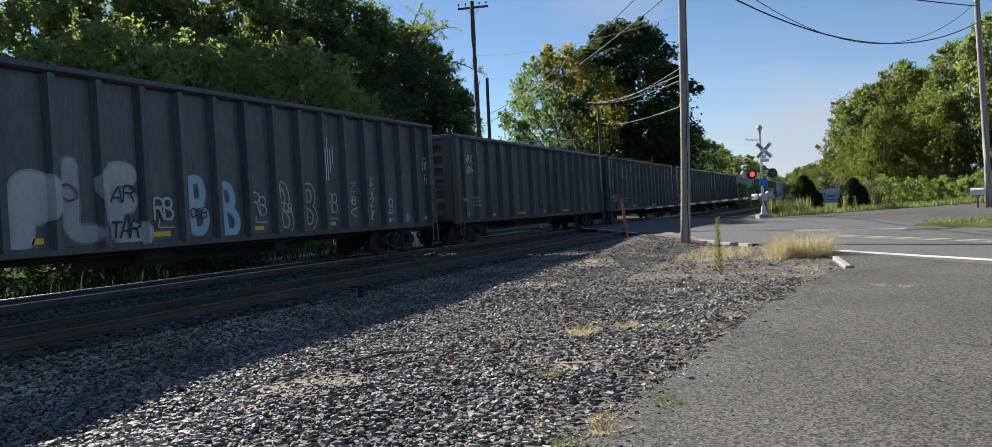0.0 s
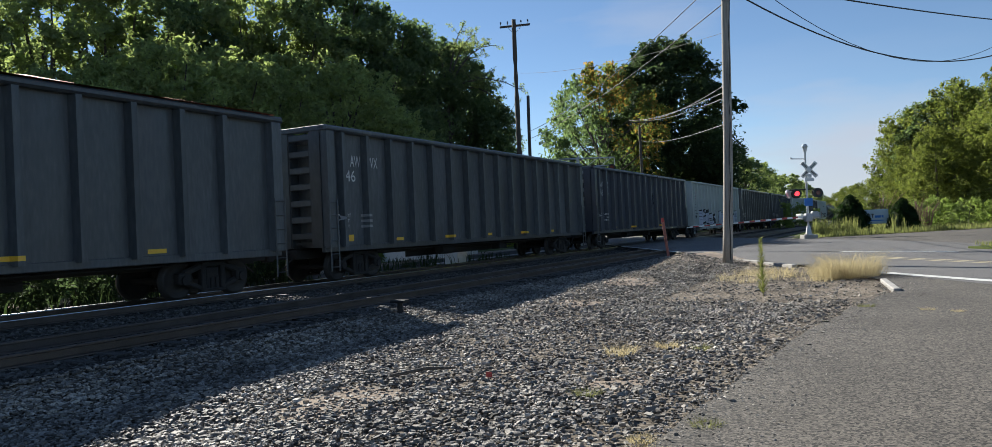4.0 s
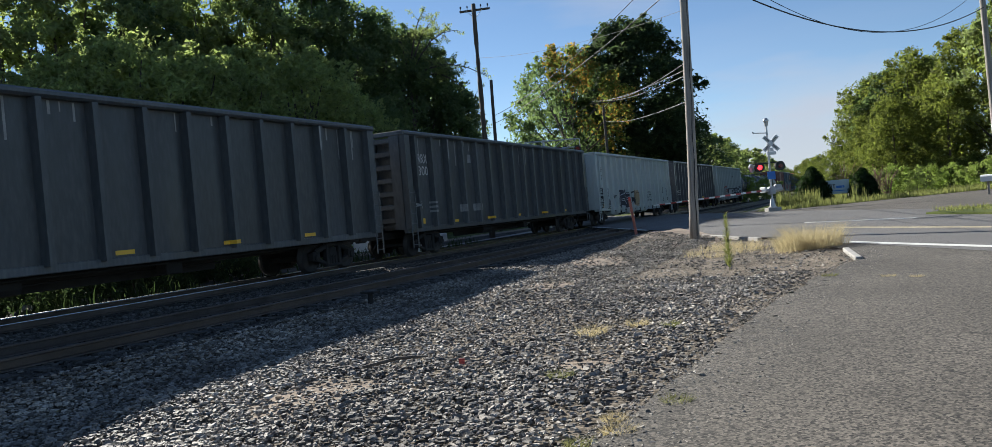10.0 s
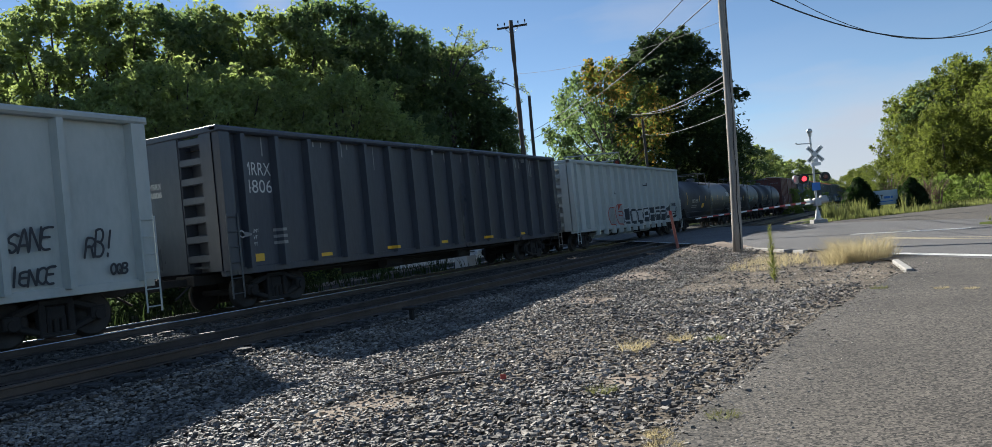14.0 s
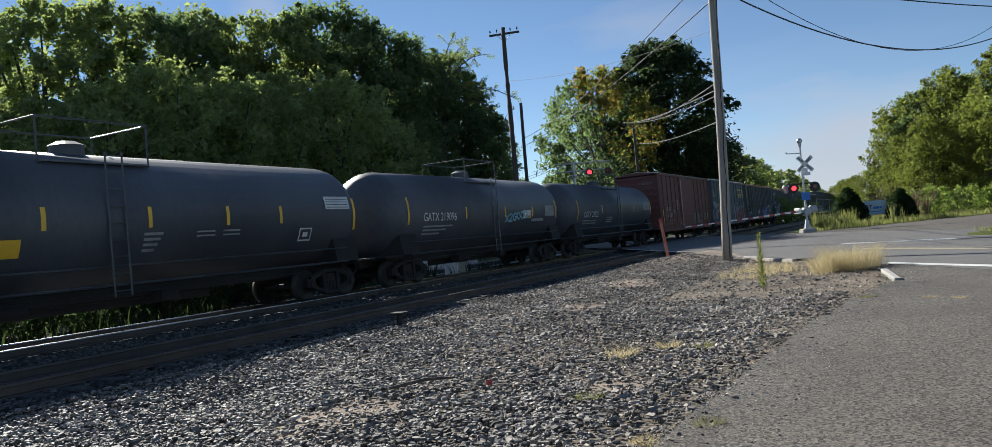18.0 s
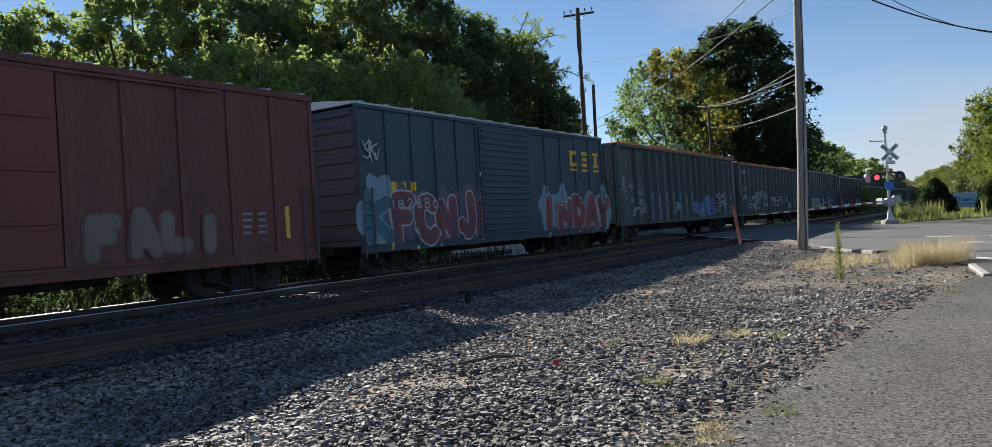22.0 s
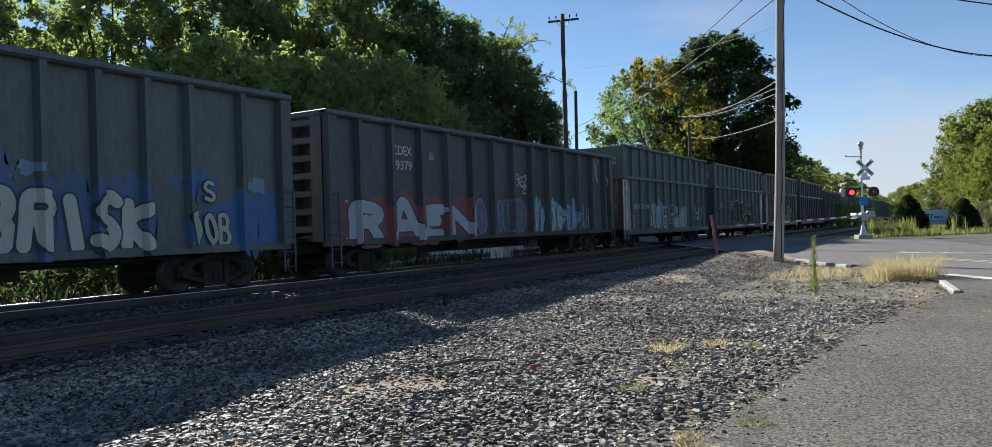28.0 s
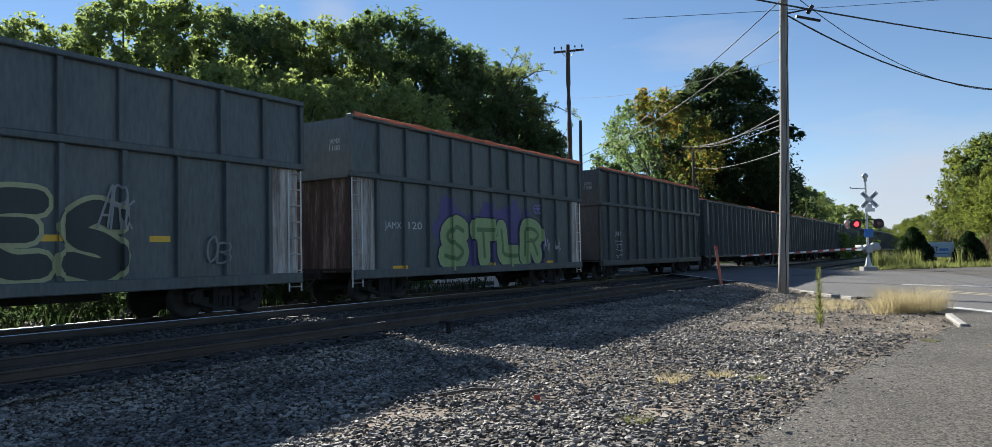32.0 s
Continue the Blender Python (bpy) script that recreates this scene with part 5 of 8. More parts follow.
def marks(car, side, words, number, y, z, high, mat=LETTER, gap=0.46, wide=None):
    """Reporting marks, painted on the flat sheets on either side of a rib."""
    cuts = side[0]
    ribs = [sum(cuts[i:i + 4]) / 4 for i in range(0, len(cuts), 4)]
    mid = y + (wide or 0.9) / 2
    rib = min(ribs, key=lambda r: abs(r - mid))
    for row, body in enumerate((words, number)):
        zz = z - gap * row
        if abs(rib - mid) < 0.3 and len(body) in (4, 5):
            lettering(car, body[:2], rib - 0.13 - 0.52, zz, high, mat, side, 0.5)
            lettering(car, body[2:], rib + 0.22, zz, high, mat, side, 0.52 if len(body) == 4 else 0.66)
        else:
            lo = max([r for r in ribs if r < mid], default=0) + 0.12
            w = min(wide or 0.9, 0.24 * len(body))
            lettering(car, body, max(y, lo), zz, high, mat, side, w)


def reflectors(car, side, ys, z, wide=0.5, high=0.12, mat=YELLOW):
    for y in ys:
        patch(car, "reflector", y, y + wide, z, z + high, mat, side, "yellow reflector", 0.012)


# first car
PALEGREY = (0.50, 0.50, 0.51)
graffiti(carA, "P", 3.9, 1.08, 1.15, 1.75, PALEGREY, (0.40, 0.40, 0.41), sA, seed=3, fat=0.22, over=1.0)
graffiti(carA, "L", 5.0, 1.05, 0.95, 1.98, (0.42, 0.42, 0.43), (0.24, 0.24, 0.25), sA, seed=4, fat=0.17, over=1.0)
graffiti(carA, "E", 5.85, 1.05, 1.15, 1.95, PALEGREY, (0.40, 0.40, 0.41), sA, seed=8, fat=0.2, over=1.0)
handtag(carA, "TAR", 6.15, 1.2, 0.75, 0.4, INK, sA, 4, 0.05)
handtag(carA, "AR", 6.2, 2.0, 0.6, 0.35, INK, sA, 5, 0.04)
handtag(carA, "O", 4.95, 2.05, 0.45, 0.4, (0.12, 0.12, 0.13), sA, 6, 0.05)
for i, y in enumerate((8.36, 9.4)):
    graffiti(carA, "B", y, 1.1, 0.68, 1.42, PALEBLUE, (0.30, 0.43, 0.53), sA, seed=5 + i, fat=0.07, over=1.0, rim=0.03)
handtag(carA, "OQB", 8.4, 1.6, 0.55, 0.26, INK, sA, 11, 0.03)
for i, y in enumerate((11.56, 12.72)):
    graffiti(carA, "B", y, 1.05, 0.7, 1.5, (0.14, 0.10, 0.105), (0.46, 0.46, 0.47), sA, seed=6 + i, fat=0.07, over=1.0, rim=0.06)
handtag(carA, "XQB", 11.7, 1.65, 0.5, 0.22, CHALK, sA, 12, 0.03)
for i, (y, z) in enumerate(((7.32, 1.6), (10.58, 1.62), (13.86, 1.6), (17.12, 1.5))):
    handtag(carA, "RB", y, z, 0.55, 0.5, CHALK, sA, 20 + i, 0.06 if i == 0 else 0.04, 0.05)
    handtag(carA, "L", y + 0.1, z - 0.22, 0.5, 0.18, CHALK, sA, 30 + i, 0.03)
for i, (w, y, z, h) in enumerate((("Z", 15.05, 2.25, 0.34), ("AB", 15.0, 1.85, 0.26), ("K", 15.05, 1.4, 0.32), ("RS", 16.02, 2.42, 0.3), ("BN", 16.02, 2.12, 0.26), ("CZ", 16.05, 1.75, 0.3), ("EUZ", 16.0, 1.3, 0.26), ("RB", 19.93, 3.1, 0.4), ("RB", 20.0, 2.55, 0.36), ("2ND", 18.3, 1.15, 0.26))):
    handtag(carA, w, y, z, 0.42, h, CHALK if w != "Z" else (0.30, 0.24, 0.42), sA, 50 + i, 0.04)
reflectors(carA, sA, (4.1, 7.3, 10.55, 13.85, 17.1, 19.95), 1.18)
small_print(carA, 18.3, 2.85, 1, 6, DIMLETTER, sA, 0.35)
for i in range(6):
    patch(carA, "paint_run", 13.7 + 0.13 * i, 13.74 + 0.13 * i, 2.6 + 0.25 * (i % 3), 3.6 + 0.12 * (i % 4), LETTER, sA, "thin white paint run")
for car, side, L_, seed in ((carI, sI, 20.2, 1), (carH, sH, 20.2, 2), (carB, sB, 20.6, 3), (carK, sK, 20.4, 4)):
    rg = random.Random(seed)
    for i in range(18):
        y_, h_ = 0.8 + (L_ - 1.8) * rg.random(), 0.15 + 0.9 * rg.random() ** 2
        patch(car, "paint_run", y_, y_ + 0.03 + 0.05 * rg.random(), 4.47 - h_, 4.47, DIMLETTER, side, "pale run of spilt dirt")
# black cars with their marks
for car, side, words, num, y, z, h in ((carB, sB, "MRRX", "4804", 1.0, 3.5, 0.36), (carC, sC, "MRRX", "4430", 3.5, 3.7, 0.40), (carD, sD, "AWWX", "46", 1.15, 3.5, 0.36),
                                       (carF, sF, "AWWX", "4624", 1.1, 3.52, 0.36), (carH, sH, "KRRX", "4731", 0.85, 3.45, 0.36), (carI, sI, "MRRX", "4300", 0.75, 3.5, 0.36),
                                       (carK, sK, "MRRX", "4806", 0.9, 3.45, 0.36)):
    marks(car, side, words, num, y, z, h, wide=1.3)
    for row, (body, num_) in enumerate((("LD LMT", "12800"), ("LT WT", "73200"), ("CU FT", "6400"))):
        lettering(car, body, 0.92, 1.95 - 0.17 * row, 0.1, LETTER, side, 0.4 if row == 0 else 0.33)
        if car is carF:
            lettering(car, num_, 1.82, 1.95 - 0.17 * row, 0.1, LETTER, side, 0.34)
        else:
            patch(car, "print_bar", 1.82, 2.12, 1.95 - 0.17 * row, 2.03 - 0.17 * row, DIMLETTER, side, "small painted print")
    handtag(car, "O", 0.58, 1.84, 0.2, 0.2, CHALK, side, 1, 0.035, 0.0)
    for row, body in enumerate((words, num)):
        bm = words_bm(body, -1.05, 3.3 - 0.22 * row, 0.16, 0.46)
        for v in bm.verts:
            v.co = Vector((v.co.y, 0.024, v.co.z))
        part("lettering", bm, LETTER, car, "small painted lettering on the end")
    if car is not carC:
        reflectors(car, side, (0.95,), 1.2, 0.48, 0.2)
    reflectors(car, side, (3.6, 6.8, 10.0, 13.2, 16.4), 1.15, 0.5, 0.1)
patch(carC, "reflector", 1.2, 1.35, 1.2, 2.5, YELLOW, sC, "upright yellow reflector")
small_print(carC, 3.4, 1.75, 2, 2, DIMLETTER, sC, 0.6, 0.2, 0.95)
for car, side in ((carC, sC), (carI, sI)):
    patch(car, "stencil", 5.3, 5.62, 3.6, 3.95, DIMLETTER, side, "small stencilled square")
for i, y in enumerate((4.3, 5.5, 6.1)):
    patch(carI, "label", y, y + 0.3, 1.55, 1.85, DIMLETTER, sI, "small pale label")
# grey hoppers
marks(carG, sG, "WINX", "00243", 1.25, 3.5, 0.36, DARKLETTER, wide=1.3)
small_print(carG, 1.5, 1.95, 1, 4, DARKLETTER, sG, 0.5, 0.2)
LAVENDER, COAL = (0.60, 0.63, 0.72), (0.028, 0.03, 0.04)
for w, y, n, h in (("SP", 2.6, 1.9, 1.55), ("ACE", 4.3, 2.1, 1.35), ("SHAT", 6.95, 2.6, 1.3), ("AKEN", 9.85, 3.85, 1.3), ("SYAB", 14.75, 4.7, 1.3)):
    graffiti(carG, w, y, 0.98 if h < 1.5 else 0.82, n, h, LAVENDER, COAL, sG, COAL if w in ("ACE", "SP") else None, seed=len(w) + int(y), fat=0.2, rim=0.055, over=1.16, inner=(0.40, 0.43, 0.55), reach=0.9)
for i, (w, y, z, wd, h) in enumerate((("EMO", 0.86, 2.5, 0.5, 0.45), ("DEN", 0.9, 1.95, 0.65, 0.35), ("KS", 0.9, 1.5, 0.45, 0.4), ("ST", 0.86, 3.2, 0.5, 0.4))):
    handtag(carG, w, y, z, wd, h, COAL if i < 3 else (0.40, 0.24, 0.28), sG, i + 3, 0.04)
patch(carG, "rust_patch", 1.05, 1.6, 1.1, 1.4, paint((0.52, 0.36, 0.15)), sG, "ochre rust patch", 0.004)
marks(carJ, sJ, "OFOX", "1713", 1.15, 3.42, 0.34, DARKLETTER, 0.5, 1.3)
for i, (w, y, z, wd, h) in enumerate((("RB!", 1.1, 1.8, 0.55, 0.5), ("RB!", 2.32, 1.8, 0.6, 0.5), ("NZ", 1.15, 1.4, 0.35, 0.28), ("OQB", 2.75, 1.3, 0.35, 0.26), ("EVE", 2.35, 1.02, 0.7, 0.26), ("NYORG", 3.72, 1.7, 0.75, 0.17), ("RB!", 12.5, 1.85, 0.45, 0.35), ("EAS", 12.4, 1.2, 0.5, 0.5), ("SANE", 17.45, 1.85, 0.85, 0.4), ("IENCE", 17.45, 1.2, 0.85, 0.3), ("RB!", 19.0, 1.65, 0.6, 0.45), ("OQB", 19.5, 1.25, 0.4, 0.2))):
    handtag(carJ, w, y, z, wd, h, INK, sJ, 60 + i, 0.05)
for i in range(4):
    handtag(carJ, "EKS"[i % 3] + "A", 0.62, 1.15 + 0.3 * i, 0.4, 0.26, INK, sJ, 70 + i, 0.05)
patch(carJ, "rust_patch", 1.35, 1.85, 1.05, 1.35, paint((0.55, 0.38, 0.15)), sJ, "ochre rust patch", 0.004)
graffiti(carJ, "EKNSA", 4.85, 0.95, 2.85, 1.2, (0.05, 0.055, 0.075), (0.70, 0.72, 0.76), sJ, (0.06, 0.065, 0.08), seed=12, fat=0.2, rim=0.035, over=1.2, reach=0.85)
patch(carJ, "sprayed_plate", 8.55, 10.45, 1.02, 2.15, paint((0.42, 0.33, 0.22)), sJ, "tan sprayed panel", 0.004)
graffiti(carJ, "SUN", 8.4, 1.05, 2.1, 1.0, (0.44, 0.34, 0.22), (0.16, 0.12, 0.09), sJ, seed=14, fat=0.12, rim=0.035)
handtag(carJ, "SUN", 8.2, 1.2, 0.5, 0.9, INK, sJ, 77, 0.05)
for i, (ch, y) in enumerate((("J", 13.9), ("B", 15.1), ("B", 16.35))):
    graffiti(carJ, ch, y, 1.25, 0.6, 1.1, (0.40, 0.42, 0.40), INK, sJ, seed=15 + i, fat=0.12, rim=0.04, over=1.0)
for i, w in enumerate(("I", "WISH", "YOU", "WERE", "HERE")):
    lettering(carJ, w, 13.1, 2.1 - 0.2 * i, 0.15, DARKLETTER, sJ)
graffiti(carL, "OO", 5.4, 1.0, 2.3, 1.25, (0.40, 0.41, 0.40), (0.42, 0.09, 0.07), sL, seed=21, fat=0.10)
for i, y in enumerate((8.0, 9.27, 10.55, 11.84, 13.12, 14.42, 15.7, 16.95)):
    shield(carL, "L1TAHRPX"[i], y, 1.1, 0.68, 0.85, sL, 30 + i)
for i, (w, y, z, wd, h) in enumerate((("NEON", 18.3, 2.02, 0.65, 0.2), ("PK", 18.3, 1.2, 0.5, 0.5), ("W", 19.35, 1.5, 0.6, 0.75), ("L", 6.6, 2.9, 0.3, 0.2), ("NE", 12.0, 3.4, 0.4, 0.12))):
    handtag(carL, w, y, z, wd, h, INK, sL, 90 + i, 0.045)


# tank cars
def tank_words(car, on, body, y, z, high, wide, mat=LETTER):
    part("lettering", on(words_bm(body, y, z, high, wide), 0.006), mat, car, "painted lettering")


def tank_bar(car, on, y0, y1, z0, z1, mat, name="small_print", label="small painted print"):
    bm = bmesh.new()
    n = 3
    vs = [(bm.verts.new((0, y0, z0 + (z1 - z0) * i / n)), bm.verts.new((0, y1, z0 + (z1 - z0) * i / n))) for i in range(n + 1)]
    for a, b in zip(vs, vs[1:]):
        bm.faces.new((a[0], a[1], b[1], b[0]))
    part(name, on(bm, 0.005), mat, car, label)


bandM((1.55, 17.1), 2.0, 2.95)
bandM((5.3, 7.43, 9.85, 12.1, 13.95), 2.25, 2.72)
tank_words(tM, onM, "NATX 76972", 3.05, 2.15, 0.32, 1.9)
tank_bar(tM, onM, 6.3, 7.05, 1.75, 2.1, YELLOW, "placard", "yellow placard")
for i in range(2):
    tank_bar(tM, onM, 3.0, 4.6, 1.92 - 0.14 * i, 1.99 - 0.14 * i, DIMLETTER)
tank_bar(tM, onM, 15.85, 16.95, 2.62, 3.0, LETTER, "placard", "pale printed placard")
for i in range(4):
    tank_bar(tM, onM, 15.92, 16.88, 2.67 + 0.08 * i, 2.69 + 0.08 * i, DARKLETTER)
for i in range(4):
    tank_bar(tM, onM, 9.75, 10.25 - 0.06 * i, 2.08 - 0.12 * i, 2.14 - 0.12 * i, DIMLETTER)
for y0 in (11.2, 12.0):
    for i in range(2):
        tank_bar(tM, onM, y0, y0 + 0.55, 2.1 - 0.1 * i, 2.14 - 0.1 * i, DIMLETTER)
for y0, y1, z0, z1 in ((14.75, 15.25, 1.74, 1.78), (14.75, 15.25, 2.06, 2.1), (14.75, 14.79, 1.78, 2.06), (15.21, 15.25, 1.78, 2.06), (14.9, 15.1, 1.86, 1.98)):
    tank_bar(tM, onM, y0, y1, z0, z1, LETTER, "stencil", "stencilled square")
bandN((1.28,), 2.05, 3.0)
bandN((5.25, 8.57, 11.3), 2.2, 2.65)
bandN((14.0,), 2.1, 2.95)
tank_words(tN, onN, "GATX 219096", 2.27, 2.16, 0.31, 2.28)
for i in range(3):
    tank_bar(tN, onN, 2.3, 4.3 - 0.4 * i, 1.94 - 0.13 * i, 2.0 - 0.13 * i, DIMLETTER)
tank_bar(tN, onN, 10.4, 11.2, 2.12, 2.48, LETTER, "placard", "pale placard with an orange stripe")
tank_bar(tN, onN, 10.65, 11.15, 2.14, 2.26, paint((0.55, 0.28, 0.08)), "placard_stripe", "orange stripe")
tank_bar(tN, onN, 12.8, 13.8, 2.2, 2.7, DIMLETTER, "placard", "faded placard")
tank_bar(tN, onN, 11.3, 12.6, 1.98, 2.1, DIMLETTER)
bm_tag = bmesh.new()
for i, ch in enumerate("X2G000"):
    for stroke in STROKES[ch].split("|"):
        ribbon(bm_tag, curve_through([Vector((8.65 + 0.37 * i + 0.3 * int(p) / 9, 2.0 + 0.03 * i + 0.3 * int(q) / 9)) for p, q in stroke.split()], 4), 0.035, 0.0)
part("sprayed_tag", onN(bm_tag, 0.012), paint((0.30, 0.54, 0.62)), tN, "pale blue sprayed tag")
bandO((1.2,), 1.95, 2.95)
bandO((4.9, 7.9, 10.8), 2.25, 2.7)
bandO((14.5,), 2.1, 2.95)
tank_words(tO, onO, "CGTX 22022", 2.15, 2.04, 0.32, 2.2)
for i in range(2):
    tank_bar(tO, onO, 2.15, 4.2, 1.82 - 0.14 * i, 1.89 - 0.14 * i, DIMLETTER)
tank_bar(tO, onO, 12.9, 14.35, 2.35, 2.85, DIMLETTER, "placard", "faded placard")
for i in range(3):
    tank_bar(tO, onO, 5.9, 6.9, 1.95 - 0.12 * i, 2.01 - 0.12 * i, DIMLETTER)
# boxcars
lettering(carQ, "OA R", 1.97, 2.26, 0.27, LETTER, sQ, 1.05)
lettering(carQ, "61 259", 2.12, 1.78, 0.27, LETTER, sQ, 1.35)
small_print(carQ, 2.2, 1.5, 2, 2, DIMLETTER, sQ, 0.45, 0.2, 0.8)
small_print(carQ, 4.75, 2.95, 1, 5, LETTER, sQ, 0.6, 0.14)
for y, z0, z1 in ((0.9, 1.85, 2.35), (0.98, 1.2, 1.75), (3.6, 1.2, 1.7), (5.7, 1.2, 1.7), (11.0, 1.25, 1.75), (15.1, 1.3, 2.1)):
    patch(carQ, "reflector", y, y + 0.13, z0, z1, YELLOW, sQ, "upright yellow reflector", 0.01)
patch(carQ, "stencil", 3.8, 4.1, 2.05, 2.35, DIMLETTER, sQ, "small stencilled square")
graffiti(carQ, "FALI", 10.0, 1.05, 3.3, 1.0, (0.235, 0.185, 0.16), (0.19, 0.13, 0.115), sQ, seed=44, fat=0.15)
small_print(carQ, 13.8, 1.9, 2, 4, DIMLETTER, sQ, 0.3, 0.15, 0.45)
bm = words_bm("OAR 61259", 0.25, 4.2, 0.17, 0.95)
for v in bm.verts:
    v.co = Vector((v.co.y, -0.012, v.co.z))
part("lettering", bm, DIMLETTER, carQ, "small painted lettering on the end")
for i, y in enumerate((13.0, 14.1, 15.2)):      # three plain yellow shapes with bars under them
    bm = bmesh.new()
    for a0, a1, b0, b1 in (((0, 0.2, 0, 0.66), (0.2, 0.55, 0.5, 0.66), (0.2, 0.55, 0, 0.16)), ((0, 0.55, 0.5, 0.66), (0.05, 0.5, 0.25, 0.41), (0, 0.55, 0, 0.16)), ((0, 0.6, 0.54, 0.66), (0.17, 0.43, 0.12, 0.54), (0, 0.6, 0, 0.12)))[i]:
        bm.faces.new([bm.verts.new((0, y + p, 3.62 + q)) for p, q in ((a0, b0), (a1, b0), (a1, b1), (a0, b1))])
    bm.faces.new([bm.verts.new((0, y + p, 3.42 + q)) for p, q in ((0, 0), (0.6, 0), (0.6, 0.1), (0, 0.1))])
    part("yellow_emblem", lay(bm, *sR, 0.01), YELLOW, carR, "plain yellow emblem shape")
for i in range(4):
    patch(carR, "yellow_bar", 0.95 + 0.45 * i, 1.2 + 0.45 * i, 2.5, 2.78, YELLOW, sR, "yellow bar")
for i, ch in enumerate("142690"):
    handtag(carR, ch if ch in STROKES else "B", 1.2 + 0.42 * i, 1.98, 0.24, 0.26, CHALK, sR, i, 0.05, 0.0)
graffiti(carR, "K", 0.15, 0.85, 1.2, 1.7, (0.10, 0.20, 0.28), (0.30, 0.44, 0.54), sR, (0.26, 0.40, 0.50), seed=50, fat=0.12)
graffiti(carR, "FCNJN", 1.3, 0.8, 5.45, 1.7, (0.27, 0.085, 0.085), (0.55, 0.56, 0.58), sR, (0.16, 0.13, 0.20), seed=51, fat=0.19, rim=0.06, over=1.18, inner=(0.10, 0.10, 0.16), reach=0.8)
graffiti(carR, "INDAY", 10.35, 0.8, 6.3, 1.6, (0.34, 0.10, 0.10), (0.52, 0.53, 0.55), sR, (0.24, 0.36, 0.46), seed=52, fat=0.17, rim=0.06, over=1.15, inner=(0.12, 0.09, 0.13), reach=0.85)
handtag(carR, "SK", 0.25, 3.45, 0.55, 0.5, CHALK, sR, 55, 0.05)
scribble(carR, 0.2, 3.3, 0.7, 0.7, CHALK, sR, 53)
scribble(carR, 5.9, 3.0, 0.5, 0.3, CHALK, sR, 54, 3, 0.06)
reflectors(carR, sR, (2.1, 5.2, 8.2, 11.4, 14.2), 0.72, 0.55, 0.12)
reflectors(carR, sR, (0.8, 15.3), 0.78, 0.5, 0.26)
# covered gondolas
marks(carS, sS, "REGX", "6871", 2.86, 2.42, 0.29, LETTER, 0.5, 0.8)
small_print(carS, 2.75, 1.5, 1, 2, DIMLETTER, sS, 0.6)
handtag(carS, "BILLYORS", 2.73, 1.52, 1.05, 0.28, CHALK, sS, 61, 0.04, 0.1)
LILACRIM, AZURE = (0.17, 0.16, 0.36), (0.25, 0.40, 0.60)
for i, y in enumerate((4.36, 5.4)):
    graffiti(carS, "B", y, 1.08, 0.68, 1.38, (0.30, 0.29, 0.60), LILACRIM, sS, seed=62 + i, fat=0.07, rim=0.03, over=1.0)
handtag(carS, "OQB", 4.42, 1.62, 0.55, 0.25, INK, sS, 65, 0.035)
for i, (w, y, z, wd, h) in enumerate((("OTC", 0.65, 2.6, 0.55, 0.6), ("Q", 1.05, 2.2, 0.3, 0.5), ("WEU", 1.66, 2.75, 0.5, 0.25), ("T", 1.8, 2.45, 0.25, 0.25), ("BB", 1.68, 2.05, 0.5, 0.25), ("RB!", 0.4, 1.85, 0.4, 0.3), ("RB!", 1.98, 1.38, 0.33, 0.34),
                                      ("RB!", 6.48, 2.0, 0.55, 0.46), ("ORO", 6.5, 1.55, 0.55, 0.25), ("ACC", 6.5, 1.1, 0.6, 0.34), ("RB!", 7.55, 2.0, 0.58, 0.46), ("ORO", 7.8, 1.4, 0.5, 0.5), ("RB!", 8.68, 1.9, 0.55, 0.5),
                                      ("ORO", 8.68, 1.55, 0.5, 0.25), ("ACC", 8.68, 1.1, 0.58, 0.34), ("RB!", 9.75, 1.85, 0.4, 0.45), ("ORO", 9.75, 1.3, 0.6, 0.36), ("RB!", 10.78, 2.1, 0.45, 0.38), ("ORO", 10.8, 1.75, 0.5, 0.28),
                                      ("RB!", 15.82, 2.0, 0.45, 0.5), ("OQB", 15.82, 1.65, 0.42, 0.26), ("WIK", 16.9, 1.7, 0.6, 0.85), ("AKS", 17.55, 1.8, 0.6, 0.75), ("ORO", 17.5, 1.4, 0.5, 0.3), ("RB!", 18.5, 2.0, 0.48, 0.5), ("ORO", 18.55, 1.5, 0.4, 0.3))):
    handtag(carS, w, y, z, wd, h, CHALK if y != 8.68 or z < 1.8 else (0.12, 0.36, 0.66), sS, 64 + i, 0.055 if w == "RB!" else 0.035)
patch(carS, "label", 15.85, 16.2, 1.3, 1.55, DIMLETTER, sS, "small stencilled square", 0.02)
part("sprayed_plate", lay(blob_bm(11.9, 1.75, 0.45, 0.76, 5, 26, 0.18), *sS, cloud_lift()), paint((0.30, 0.29, 0.60)), carS, "lilac sprayed panel")
for i, w in enumerate(("I", "WISH", "YOU", "WERE", "HERE")):
    lettering(carS, w, 11.62 + 0.04 * (4 - len(w)), 2.13 - 0.25 * i, 0.18, DARKLETTER, sS, lift=0.016)
for i, y in enumerate((12.6, 13.65)):
    graffiti(carS, "B", y, 1.1, 0.68, 1.33, AZURE, (0.14, 0.16, 0.36), sS, seed=75 + i, fat=0.07, rim=0.03, over=1.0)
handtag(carS, "OQB", 12.68, 1.62, 0.5, 0.25, INK, sS, 78, 0.035)
part("sprayed_plate", lay(blob_bm(15.02, 1.72, 0.36, 0.7, 9, 26, 0.18), *sS, cloud_lift()), paint((0.30, 0.29, 0.60)), carS, "lilac sprayed panel")
